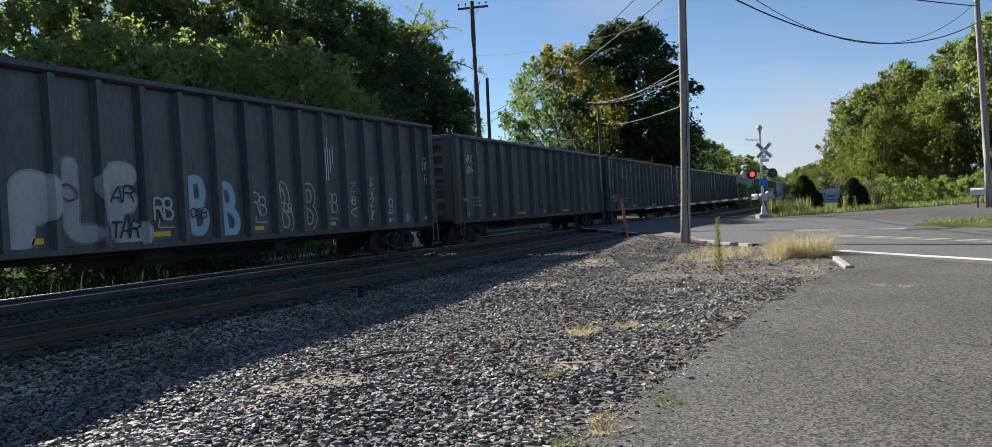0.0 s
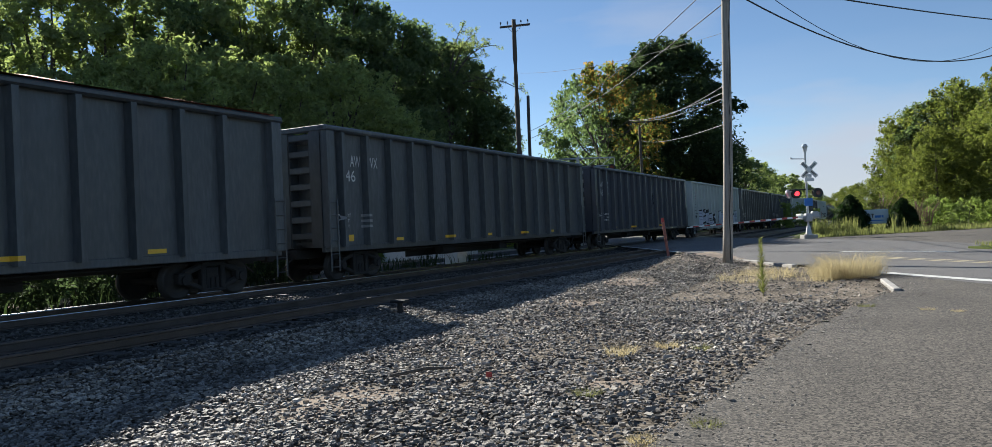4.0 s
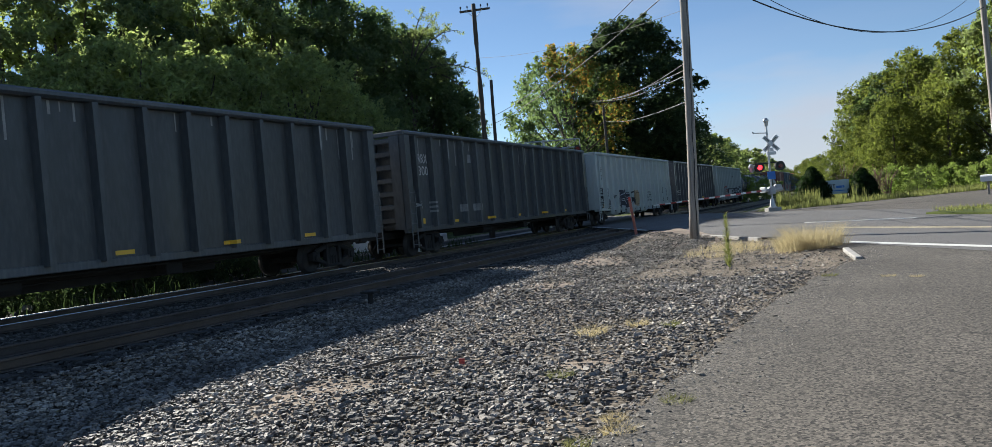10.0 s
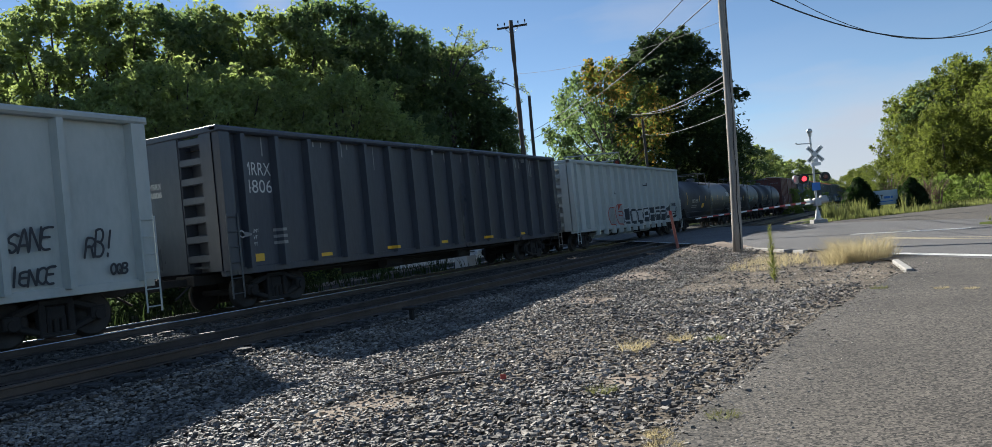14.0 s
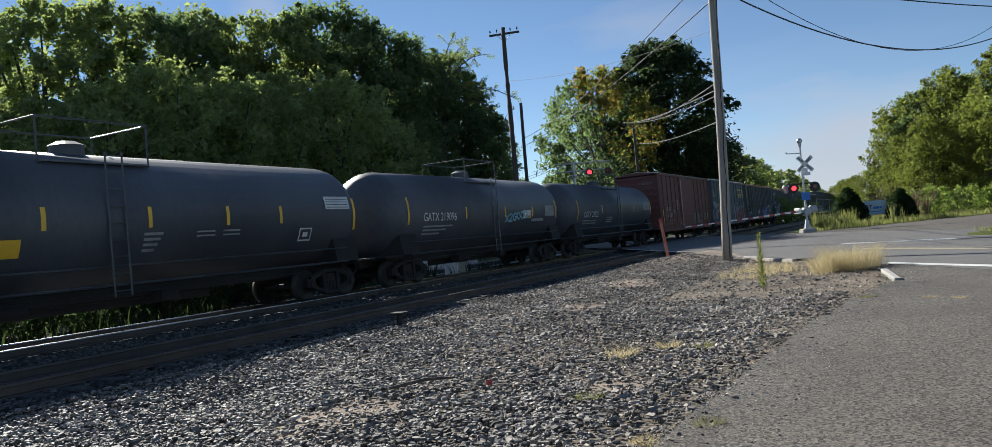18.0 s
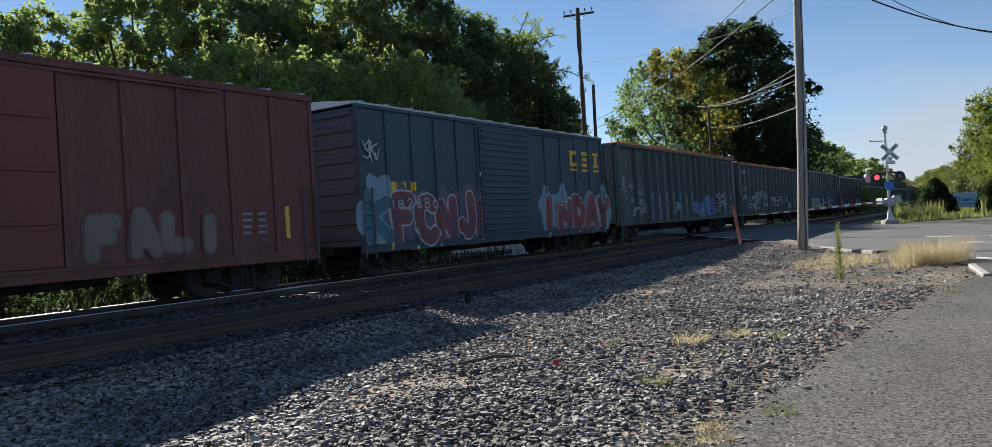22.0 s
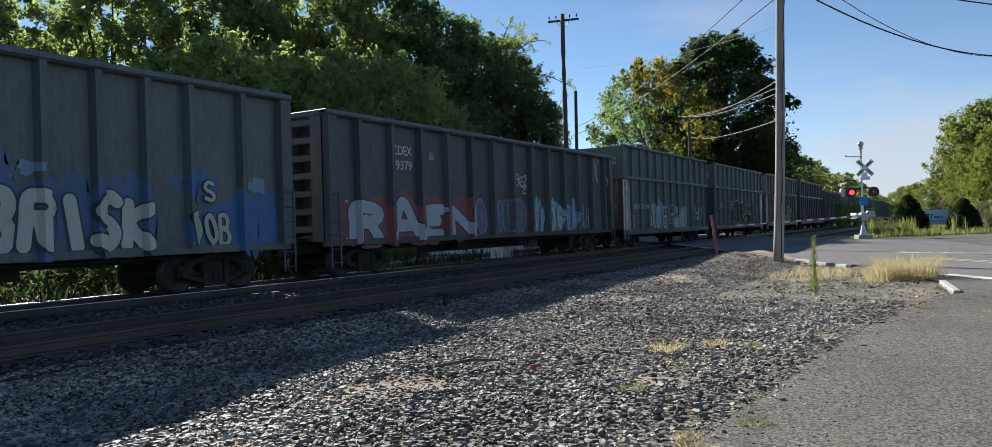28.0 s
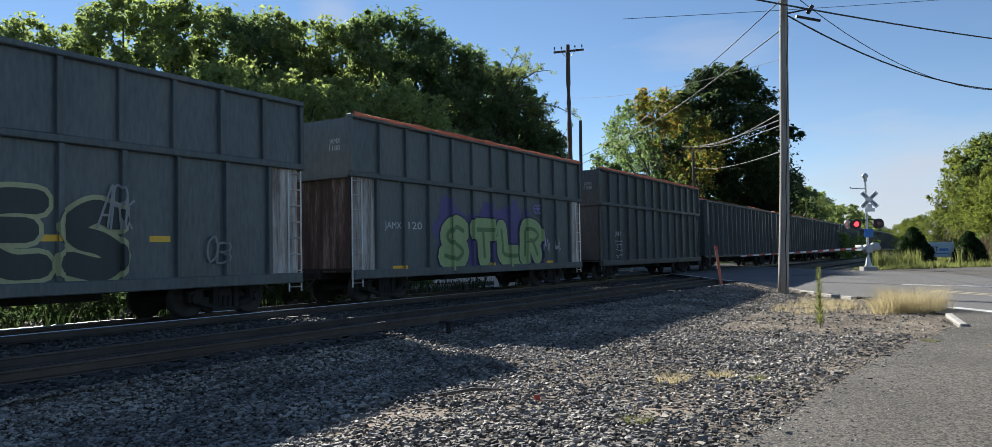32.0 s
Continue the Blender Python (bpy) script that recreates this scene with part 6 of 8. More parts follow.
for i, w in enumerate(("US", "AND", "THEM")):
    lettering(carS, w, 14.72, 2.0 - 0.36 * i, 0.22, DARKLETTER, sS, 0.3 + 0.12 * (len(w) - 2), lift=0.016)
for y in (0.9, 7.6, 11.0, 17.2):
    patch(carS, "reflector", y, y + 0.12, 1.1, 1.7 if y > 1 else 2.1, YELLOW, sS, "upright yellow reflector")
marks(carT, sT, "CDEX", "16121", 1.35, 3.75, 0.30, LETTER, 0.5, 0.65)
for i, (w, y, z, wd, h, col) in enumerate((("RB!", 0.1, 1.85, 0.5, 0.16, CHALK), ("RB!", 0.1, 1.42, 0.5, 0.16, CHALK), ("RB!", 0.8, 1.4, 0.3, 0.6, CHALK), ("THE", 1.35, 4.0, 0.6, 0.2, CHALK), ("RB!", 1.38, 1.9, 0.55, 0.5, CHALK), ("CREW", 1.35, 2.75, 0.6, 0.2, CHALK),
                                           ("ES", 2.58, 1.75, 0.5, 0.45, MINT), ("RO", 2.58, 1.25, 0.5, 0.4, CHALK), ("AY", 3.85, 1.95, 0.4, 0.45, CHALK), ("THE", 3.85, 1.55, 0.4, 0.25, CHALK), ("ACC", 3.85, 1.22, 0.4, 0.25, YELLOWISH), ("ES", 9.0, 1.5, 0.5, 0.8, MINT),
                                           ("RB!", 10.1, 1.6, 0.6, 0.6, CHALK), ("KAS", 11.3, 1.5, 0.7, 0.7, CHALK), ("RB!", 12.6, 1.7, 0.6, 0.5, CHALK), ("SOX", 18.2, 1.5, 0.7, 0.6, CHALK), ("RB!", 19.2, 1.6, 0.6, 0.6, CHALK))):
    handtag(carT, w, y, z, wd, h, col, sT, 120 + i, 0.05)
graffiti(carT, "BRUN", 5.05, 1.35, 1.85, 1.5, (0.44, 0.46, 0.44), (0.14, 0.16, 0.17), sT, seed=131, fat=0.16, rim=0.05)
graffiti(carT, "S", 7.5, 1.4, 0.7, 1.45, (0.44, 0.46, 0.44), (0.14, 0.16, 0.17), sT, seed=132, fat=0.16)
graffiti(carT, "T", 14.1, 1.05, 1.1, 1.3, (0.20, 0.22, 0.24), CHALK, sT, seed=131, fat=0.13)
part("sprayed_plate", lay(blob_bm(16.1, 1.55, 0.42, 0.5, 7, 26, 0.18), *sT, 0.006), paint(MINT), carT, "mint green sprayed panel")
for i, w in enumerate(("US", "AND", "THEM")):
    lettering(carT, w, 15.8, 1.72 - 0.28 * i, 0.2, DARKLETTER, sT, lift=0.016)
reflectors(carT, sT, (17.0, 19.1), 1.15, 0.5, 0.18)
graffiti(carW, "EIO", 0.4, 3.45, 1.05, 0.45, (0.46, 0.50, 0.52), (0.16, 0.19, 0.2), sW, seed=149, fat=0.14, rim=0.03)
graffiti(carW, "SRT", 0.35, 2.4, 1.25, 0.8, (0.24, 0.28, 0.29), (0.42, 0.46, 0.46), sW, (0.15, 0.19, 0.2), seed=150, fat=0.15, rim=0.035, over=1.15)
marks(carW, sW, "REGX", "6874", 2.75, 2.4, 0.27, LETTER, 0.5, 0.95)
handtag(carW, "YOY!", 1.55, 1.95, 0.65, 0.45, (0.40, 0.48, 0.62), sW, 151, 0.05)
handtag(carW, "RB", 0.4, 1.55, 0.35, 0.25, CHALK, sW, 152, 0.04)
handtag(carW, "BILL", 0.38, 1.3, 0.5, 0.2, CHALK, sW, 153, 0.035)
handtag(carW, "RS", 0.4, 1.05, 0.4, 0.2, CHALK, sW, 154, 0.035)
rb = random.Random(155)
for i in range(26):
    py = 1.6 + 2.6 * rb.random() if i < 10 else 4.2 + 15.2 * rb.random()
    pz = 1.1 + 1.7 * rb.random() if i < 10 else 2.35 + 0.45 * rb.random()
    part("sprayed_cloud", lay(blob_bm(py, pz, 0.1 + 0.22 * rb.random(), 0.1 + 0.2 * rb.random(), i, 14, 0.4), *sW, cloud_lift()), paint((0.10, 0.16, 0.30) if i % 3 else (0.22, 0.32, 0.42)), carW, "cloud of spray paint")
for i, (w, y, wd, h) in enumerate((("H", 4.3, 1.0, 1.35), ("EN", 5.3, 1.25, 1.3), ("C", 6.55, 0.95, 1.32), ("E", 7.5, 1.0, 1.28), ("BO", 8.65, 1.5, 1.32), ("IBO", 10.25, 1.95, 1.22), ("BRISK", 12.7, 3.4, 1.3))):
    graffiti(carW, w, y, 1.0, wd, h, (0.52, 0.54, 0.44) if i % 2 else (0.56, 0.56, 0.50), (0.05, 0.07, 0.10), sW, (0.09, 0.15, 0.29), seed=160 + i, fat=0.19, rim=0.045, over=1.12, inner=(0.28, 0.40, 0.36) if i in (1, 4, 5) else None, reach=1.12)
graffiti(carW, "IS", 17.0, 2.05, 0.75, 0.6, CREAM, INK, sW, SKY, seed=161, fat=0.1, rim=0.03)
graffiti(carW, "DOB", 17.0, 1.05, 1.2, 0.8, CREAM, INK, sW, SKY, seed=162, fat=0.12, rim=0.03)
for i in range(3):
    part("sprayed_cloud", lay(blob_bm(18.4 + 0.5 * i, 1.6, 0.4, 0.75, 170 + i, 20, 0.3), *sW, cloud_lift()), paint(SKY), carW, "cloud of spray paint")
patch(carW, "reflector", 1.1, 1.25, 1.1, 2.1, YELLOW, sW, "upright yellow reflector")
patch(carW, "reflector", 19.2, 19.35, 1.1, 2.1, YELLOW, sW, "upright yellow reflector")
marks(carX, sX, "CDEX", "19379", 3.1, 3.66, 0.30, LETTER, 0.46, 0.95)
patch(carX, "stencil", 5.0, 5.25, 3.6, 3.85, DIMLETTER, sX, "small stencilled square")
ROSE, STEELPAINT = (0.25, 0.09, 0.10), (0.44, 0.47, 0.52)
for i, (ch, y, wd) in enumerate((("R", 1.0, 1.6), ("A", 2.75, 1.7), ("E", 4.45, 1.35), ("N", 5.95, 1.75))):
    graffiti(carX, ch, y, 0.9, wd, 1.3, STEELPAINT, (0.05, 0.05, 0.06), sX, ROSE, seed=170 + i, fat=0.06, rim=0.035, over=1.0, reach=1.05)
for i, (ch, y, wd, col) in enumerate((("O", 7.7, 0.75, (0.16, 0.18, 0.30)), ("U", 8.9, 0.7, (0.14, 0.20, 0.30)), ("U", 9.65, 0.7, (0.10, 0.16, 0.15)), ("D", 10.55, 0.95, (0.15, 0.17, 0.26)))):
    graffiti(carX, ch, y, 1.05, wd, 1.35, col, (0.34, 0.36, 0.42), sX, (0.16, 0.06, 0.08), seed=175 + i, fat=0.2, rim=0.035, over=1.05, inner=(0.20, 0.10, 0.16))
graffiti(carX, "SI", 12.0, 1.05, 0.95, 1.2, (0.36, 0.50, 0.56), (0.10, 0.16, 0.22), sX, (0.30, 0.42, 0.50), seed=181, fat=0.17, rim=0.04)
graffiti(carX, "OG", 13.5, 1.05, 1.15, 1.2, (0.40, 0.55, 0.56), (0.10, 0.16, 0.20), sX, (0.34, 0.46, 0.50), seed=182, fat=0.17, rim=0.04)
graffiti(carX, "EA", 15.0, 1.05, 1.1, 1.2, (0.36, 0.42, 0.58), (0.14, 0.14, 0.26), sX, (0.28, 0.34, 0.52), seed=183, fat=0.17, rim=0.04)
handtag(carX, "HUH", 16.5, 1.25, 0.9, 0.9, (0.40, 0.46, 0.52), sX, 184, 0.06)
handtag(carX, "EKEZ", 10.6, 2.9, 0.85, 0.45, CHALK, sX, 173, 0.05)
handtag(carX, "Z", 11.1, 2.65, 0.35, 0.3, CHALK, sX, 185, 0.05)
handtag(carX, "NC", 18.2, 3.3, 0.6, 1.0, CHALK, sX, 174, 0.05)
handtag(carX, "I", 19.2, 3.2, 0.3, 1.1, CHALK, sX, 186, 0.05)
patch(carX, "reflector", 0.9, 1.02, 1.1, 2.2, YELLOW, sX, "upright yellow reflector")
# tall waste cars
lettering(carY, "JAMX", 1.6, 2.1, 0.25, LETTER, sY, 0.85)
lettering(carY, "1101", 3.0, 2.1, 0.25, LETTER, sY, 0.7)
small_print(carY, 2.0, 1.7, 2, 3, DIMLETTER, sY, 0.4, 0.17, 0.8)
graffiti(carY, "LUKE", 4.4, 0.92, 2.1, 1.45, (0.42, 0.52, 0.56), (0.05, 0.06, 0.07), sY, (0.38, 0.45, 0.47), seed=181, fat=0.18, rim=0.035, over=1.15, inner=(0.50, 0.52, 0.52), reach=0.9)
graffiti(carY, "S", 8.4, 0.88, 1.1, 0.75, (0.45, 0.52, 0.54), (0.30, 0.38, 0.42), sY, (0.36, 0.44, 0.47), seed=182, fat=0.2, rim=0.03)
graffiti(carY, "B", 9.6, 0.9, 1.1, 1.4, (0.36, 0.50, 0.52), (0.05, 0.06, 0.07), sY, (0.30, 0.42, 0.45), seed=183, fat=0.2, rim=0.035, reach=0.9)
for i, (w, y, z, wd, h) in enumerate((("VO", 7.1, 1.75, 0.75, 0.55), ("ES", 7.1, 1.25, 0.6, 0.45), ("DEM!", 8.2, 1.9, 0.7, 0.35), ("WU", 12.3, 1.95, 0.65, 0.55), ("FOT", 12.3, 1.45, 0.65, 0.45), ("AK", 13.7, 1.9, 0.4, 0.4))):
    handtag(carY, w, y, z, wd, h, CHALK, sY, 190 + i, 0.045)
patch(carY, "label", 13.85, 14.0, 1.5, 1.75, LETTER, sY, "small pale label", 0.02)
part("sprayed_cloud", lay(blob_bm(8.6, 4.9, 0.4, 0.3, 6, 20, 0.3), [], lambda y_: 1.47, 0.006), paint((0.07, 0.11, 0.20)), carY, "faint blue spray")
patch(carY, "rust_panel", 10.4, 11.1, 1.1, 1.9, paint((0.16, 0.06, 0.04)), sY, "rust-red panel", 0.006)
for y in (1.45, 4.15, 6.8, 9.5):
    patch(carY, "reflector", y, y + 0.12, 1.1, 1.75, YELLOW, sY, "upright yellow reflector", 0.016)
lettering(carZ, "JAMX", 1.4, 2.35, 0.26, LETTER, sZ, 0.9)
lettering(carZ, "1", 2.7, 2.35, 0.26, LETTER, sZ)
graffiti(carZ, "ATES", 4.2, 0.88, 6.1, 1.85, (0.05, 0.06, 0.055), (0.46, 0.47, 0.26), sZ, seed=190, fat=0.13, rim=0.1, over=1.06)
handtag(carZ, "KAS", 4.3, 2.0, 0.7, 0.6, (0.34, 0.35, 0.35), sZ, 191, 0.05)
handtag(carZ, "ARK", 9.7, 2.0, 0.7, 0.7, (0.34, 0.35, 0.35), sZ, 192, 0.05)
handtag(carZ, "OB", 12.2, 1.3, 0.6, 0.5, (0.24, 0.25, 0.25), sZ, 193, 0.05)
reflectors(carZ, sZ, (5.5, 8.4, 10.8), 1.75, 0.5, 0.13)
patch(carZ, "reflector", 0.9, 1.02, 1.3, 1.9, YELLOW, sZ, "upright yellow reflector")
lettering(carAA, "JAMX", 1.55, 2.2, 0.22, LETTER, sAA, 0.8)
lettering(carAA, "120", 2.7, 2.2, 0.24, LETTER, sAA, 0.7)
graffiti(carAA, "STLR", 4.3, 0.82, 7.2, 1.95, (0.38, 0.48, 0.22), (0.05, 0.05, 0.10), sAA, (0.12, 0.10, 0.26), seed=200, fat=0.19, rim=0.06, over=1.1, inner=(0.16, 0.24, 0.10), reach=1.1)
handtag(carAA, "EBE", 10.75, 3.0, 0.6, 0.3, (0.30, 0.26, 0.55), sAA, 201, 0.05)
for i, y in enumerate((11.6, 12.6)):
    scribble(carAA, y, 1.4, 0.5, 0.6, CHALK, sAA, 202 + i)
reflectors(carAA, sAA, (1.9, 7.2, 11.9), 0.95, 0.6, 0.12)
lettering(carAB, "JAMX", 2.0, 2.2, 0.22, LETTER, sAB, 0.8)
for i in range(4):
    scribble(carAB, 1.9, 1.1 + 0.25 * i, 0.8, 0.2, CHALK, sAB, 210 + i, 3)
for car, num in ((carY, "1101"), (carZ, "1068"), (carAA, "1100"), (carAB, "120")):
    for row, body in enumerate(("JAMX", num)):
        bm = words_bm(body, 0.75, 4.62 - 0.2 * row, 0.15, 0.42)
        for v in bm.verts:
            v.co = Vector((v.co.y, 0.002, v.co.z))
        part("lettering", bm, LETTER, car, "small painted lettering on the end")


# ---- poles and wires ----
def utility_pole(x, y, high, r0, r1, mat, label, lean=(0, 0), arm=None):
    z = ground_z(x, y) - 0.05
    p = thing("utility_pole", label, "utility pole", pose(x, y, z))
    pts = [(lean[0] * t + 0.03 * math.sin(5 * t), lean[1] * t, high * t) for t in [i / 12 for i in range(13)]]
    part("pole", sweep(pts, [r0 + (r1 - r0) * i / 12 for i in range(13)], 14), mat, p, "", smooth=True)
    if arm:
        zc, half, way_ = arm
        c, s = math.cos(way_), math.sin(way_)
        top = Vector((lean[0] * zc / high, lean[1] * zc / high, zc))
        bm = boxed(-half, half, -0.05, 0.05, -0.06, 0.06, 0.01)
        part("crossarm", bm, mat, p, "", Matrix.Translation(top + Vector((-0.15 * s, 0.15 * c, 0))) @ pose(0, 0, 0, 0, 0, math.degrees(way_)))
        for d in (-0.9, -0.45, 0.45, 0.9):
            q = top + Vector((c * d * half, s * d * half, 0.06))
            part("insulator", rod(rodded(q, q + Vector((0, 0, 0.12)), 0.02, 0.02, 6), q + Vector((0, 0, 0.1)), q + Vector((0, 0, 0.22)), 0.05, 0.035, 8), BLACKPAINT, p)
        for d in (-0.5, 0.5):
            a = top + Vector((c * d * half, s * d * half, -0.05))
            part("brace", rodded(a, top + Vector((0, 0, -0.55)), 0.018, 0.018, 5), GALV, p)
    return p


def wire(a, b, sag, r, mat, label, n=24):
    a, b = Vector(a), Vector(b)
    pts = [a.lerp(b, i / n) - Vector((0, 0, sag * 4 * (i / n) * (1 - i / n))) for i in range(n + 1)]
    return solid("overhead_wire", sweep(pts, r, 5), mat, label, "cable")


near_pole = utility_pole(-5.25, 26.9, 10.9, 0.175, 0.125, POLEWOOD, "weathered grey wooden utility pole standing in gravel", lean=(0.42, 0.1))
part("riser_cable", sweep([(0.12 + 0.02 * math.sin(i * 1.3) + 0.42 * i / 24, -0.13, 0.15 + 10.2 * i / 24) for i in range(25)], 0.016, 6), WIRE, near_pole, "dark cable stapled to the pole")
utility_pole(-20.5, 42.3, 14.45, 0.19, 0.13, DARKPOLE, "tall dark wooden utility pole with a crossarm", lean=(0.12, 0), arm=(14.1, 0.95, 0.25))
utility_pole(-25.6, 54.6, 11.9, 0.16, 0.12, DARKPOLE, "shorter dark wooden pole", lean=(0.25, 0))
utility_pole(-23.1, 76.6, 12.3, 0.17, 0.12, DARKPOLE, "wooden utility pole with a crossarm and wires", arm=(11.9, 1.2, 0.3))
utility_pole(7.1, 50.6, 12.6, 0.19, 0.14, POLEWOOD, "weathered wooden utility pole beside the road", lean=(-0.1, 0))

# ---- crossing signal ----
SX, SY = -4.78, 49.3


def crossing_signal(x, y, z, yaw, lit):
    """A mast with bell, crossbuck, flashing lamps and the gate's mechanism; local -y faces the traffic."""
    s = thing("crossing_signal", "silver level crossing mast with crossbuck and red flashing lamps", "crossing signal", pose(x, y, z, 0, 0, yaw))
    part("foundation", boxed(-0.4, 0.4, -0.4, 0.4, -0.3, 0.22, 0.03), CONCRETE, s, "concrete foundation")
    part("mast_base", rod(rodded((0, 0, 0.2), (0, 0, 0.75), 0.2, 0.1, 12), (0, 0, 0.2), (0, 0, 0.28), 0.26, 0.26, 12), GALV, s)
    part("mast", rodded((0, 0, 0.3), (0, 0, 5.25), 0.065, 0.06, 12), GALV, s)
    part("bell", ball(rodded((0, 0, 5.2), (0, 0, 5.42), 0.09, 0.12, 12), (0, -0.02, 5.52), 0.17, 2, (1, 0.8, 1)), GALV, s, "round warning bell")
    part("side_arm", rod(rodded((0, 0, 4.78), (-0.85, -0.05, 4.82), 0.03, 0.03, 6), (-0.85, -0.05, 4.82), (-0.85, -0.05, 4.9), 0.05, 0.05, 6), GALV, s, "short horizontal bracket")
    for a in (45, -45):
        bm = boxed(-0.61, 0.61, -0.02, 0.02, -0.115, 0.115, 0.008)
        b = part("crossbuck_blade", bm, WHITE, s, "white crossbuck board", Matrix.Translation((0.15, -0.13 - (0.03 if a > 0 else 0), 4.12)) @ pose(0, 0, 0, 0, a, 0))
        for w0, w1 in ((-0.52, -0.14), (0.14, 0.52)):
            for i in range(4):
                q = w0 + (w1 - w0) * i / 4
                part("letter_bar", boxed(q, q + 0.06, -0.026, -0.021, -0.06, 0.06), BLACKPAINT, b)
    part("track_sign", boxed(-0.12, 0.42, -0.15, -0.12, 3.42, 3.62, 0.005), WHITE, s, "white plate under the crossbuck")
    part("track_sign_plate", boxed(0.02, 0.28, -0.15, -0.12, 3.63, 3.86, 0.005), WHITE, s)
    part("lamp_arm", rodded((-0.75, 0, 2.95), (0.75, 0, 2.95), 0.035, 0.035, 8), BLACKPAINT, s, "crossarm that carries the lamps")
    for d, on in ((-0.62, lit == 0), (0.62, lit == 1)):
        for side in (-1, 1):
            disc = part("lamp_disc", rodded((d, side * 0.06, 2.72), (d, side * 0.12, 2.72), 0.29, 0.29, 24), BLACKPAINT, s, "round black lamp background")
            part("lens", rodded((d, side * 0.12, 2.72), (d, side * 0.17, 2.72), 0.15, 0.13, 20), REDGLOW if side < 0 and on else REDLENS, disc, "glowing red lens" if side < 0 and on else "dark red lens")
            part("hood", sweep([(d + 0.16 * math.cos(a), side * 0.2, 2.72 + 0.16 * math.sin(a)) for a in [math.pi * i / 8 for i in range(9)]], 0.02, 4), BLACKPAINT, disc, "lamp hood")
    side_disc = part("lamp_disc", rodded((-1.12, 0.02, 2.72), (-1.06, -0.06, 2.72), 0.27, 0.27, 24), GALV, s, "side-facing lamp in a grey hood")
    part("lens", rodded((-1.13, 0.03, 2.72), (-1.18, 0.1, 2.72), 0.15, 0.13, 20), REDLENS, side_disc, "dark red lens")
    part("side_lamp_arm", rodded((-1.1, 0.0, 2.95), (-0.7, 0, 2.95), 0.035, 0.035, 8), BLACKPAINT, s)
    part("blue_plate", boxed(-0.2, 0.28, -0.12, -0.09, 1.95, 2.42, 0.005), BLUEPANEL, s, "small blue information plate")
    m = part("gate_mechanism", rod(box(boxed(-0.2, 0.2, -0.26, 0.24, 1.02, 1.5, 0.06), 0.2, 0.62, -0.16, 0.2, 1.18, 1.62, 0.07), (-0.36, -0.1, 1.3), (0.66, -0.1, 1.3), 0.09, 0.09, 12), GALVPALE, s, "pale grey gate mechanism housing")
    part("counterweight", box(boxed(-0.42, -0.32, -0.1, 0.9, 1.15, 1.5, 0.03), 0.32, 0.42, -0.1, 0.9, 1.15, 1.5, 0.03), GALV, m)
    return s


crossing_signal(SX, SY, base_z(SX, SY) + 0.02, 24, 0)
# the lowered gate arm, one board after another
gate_end = Vector((-10.6, 43.3, 1.02))
gate_base = Vector((SX, SY, 1.34))
gate = thing("gate_arm", "lowered crossing gate with red and white stripes", "crossing gate")
gd = gate_end - gate_base
for i in range(22):
    a, b = gate_base + gd * (i / 22), gate_base + gd * ((i + 1) / 22)
    r = 0.06 - 0.03 * i / 22
    q = (b - a).to_track_quat("Y", "Z").to_matrix().to_4x4()
    part("stripe", boxed(-0.02, 0.02, -(b - a).length / 2, (b - a).length / 2, -r, r), WHITE if i % 2 else REDPAINT, gate, "", Matrix.Translation((a + b) / 2) @ q)

# ---- trees ----
def leaf_cloud(centres, per, size, seed, flat=0.75, inner=0.45, way=None):
    """Small leaves strewn round the centres (x, y, z, radius); way turns them outwards and upwards."""
    rg = np.random.RandomState(seed)
    c = np.repeat(np.array([p[:3] for p in centres]), per, axis=0)
    r = np.repeat(np.array([p[3] for p in centres]), per)[:, None]
    n = len(c)
    d = rg.normal(size=(n, 3))
    d /= np.linalg.norm(d, axis=1)[:, None] + 1e-9
    pos = c + d * r * (rg.rand(n, 1) ** inner) * np.array([1, 1, flat])
    up = rg.normal(size=(n, 3))
    if way is not None:
        up = up * 1.1 + np.repeat(np.array(way), per, axis=0) + d * 0.3
    a = np.cross(up, rg.normal(size=(n, 3)))
    a /= np.linalg.norm(a, axis=1)[:, None] + 1e-9
    b = np.cross(a, up)
    b /= np.linalg.norm(b, axis=1)[:, None] + 1e-9
    s = size * (0.6 + 0.8 * rg.rand(n, 1))
    v = np.stack([pos - a * s, pos + b * s * 0.9, pos + a * s], 1).reshape(-1, 3)
    f = np.arange(3 * n).reshape(-1, 3)
    return v, f


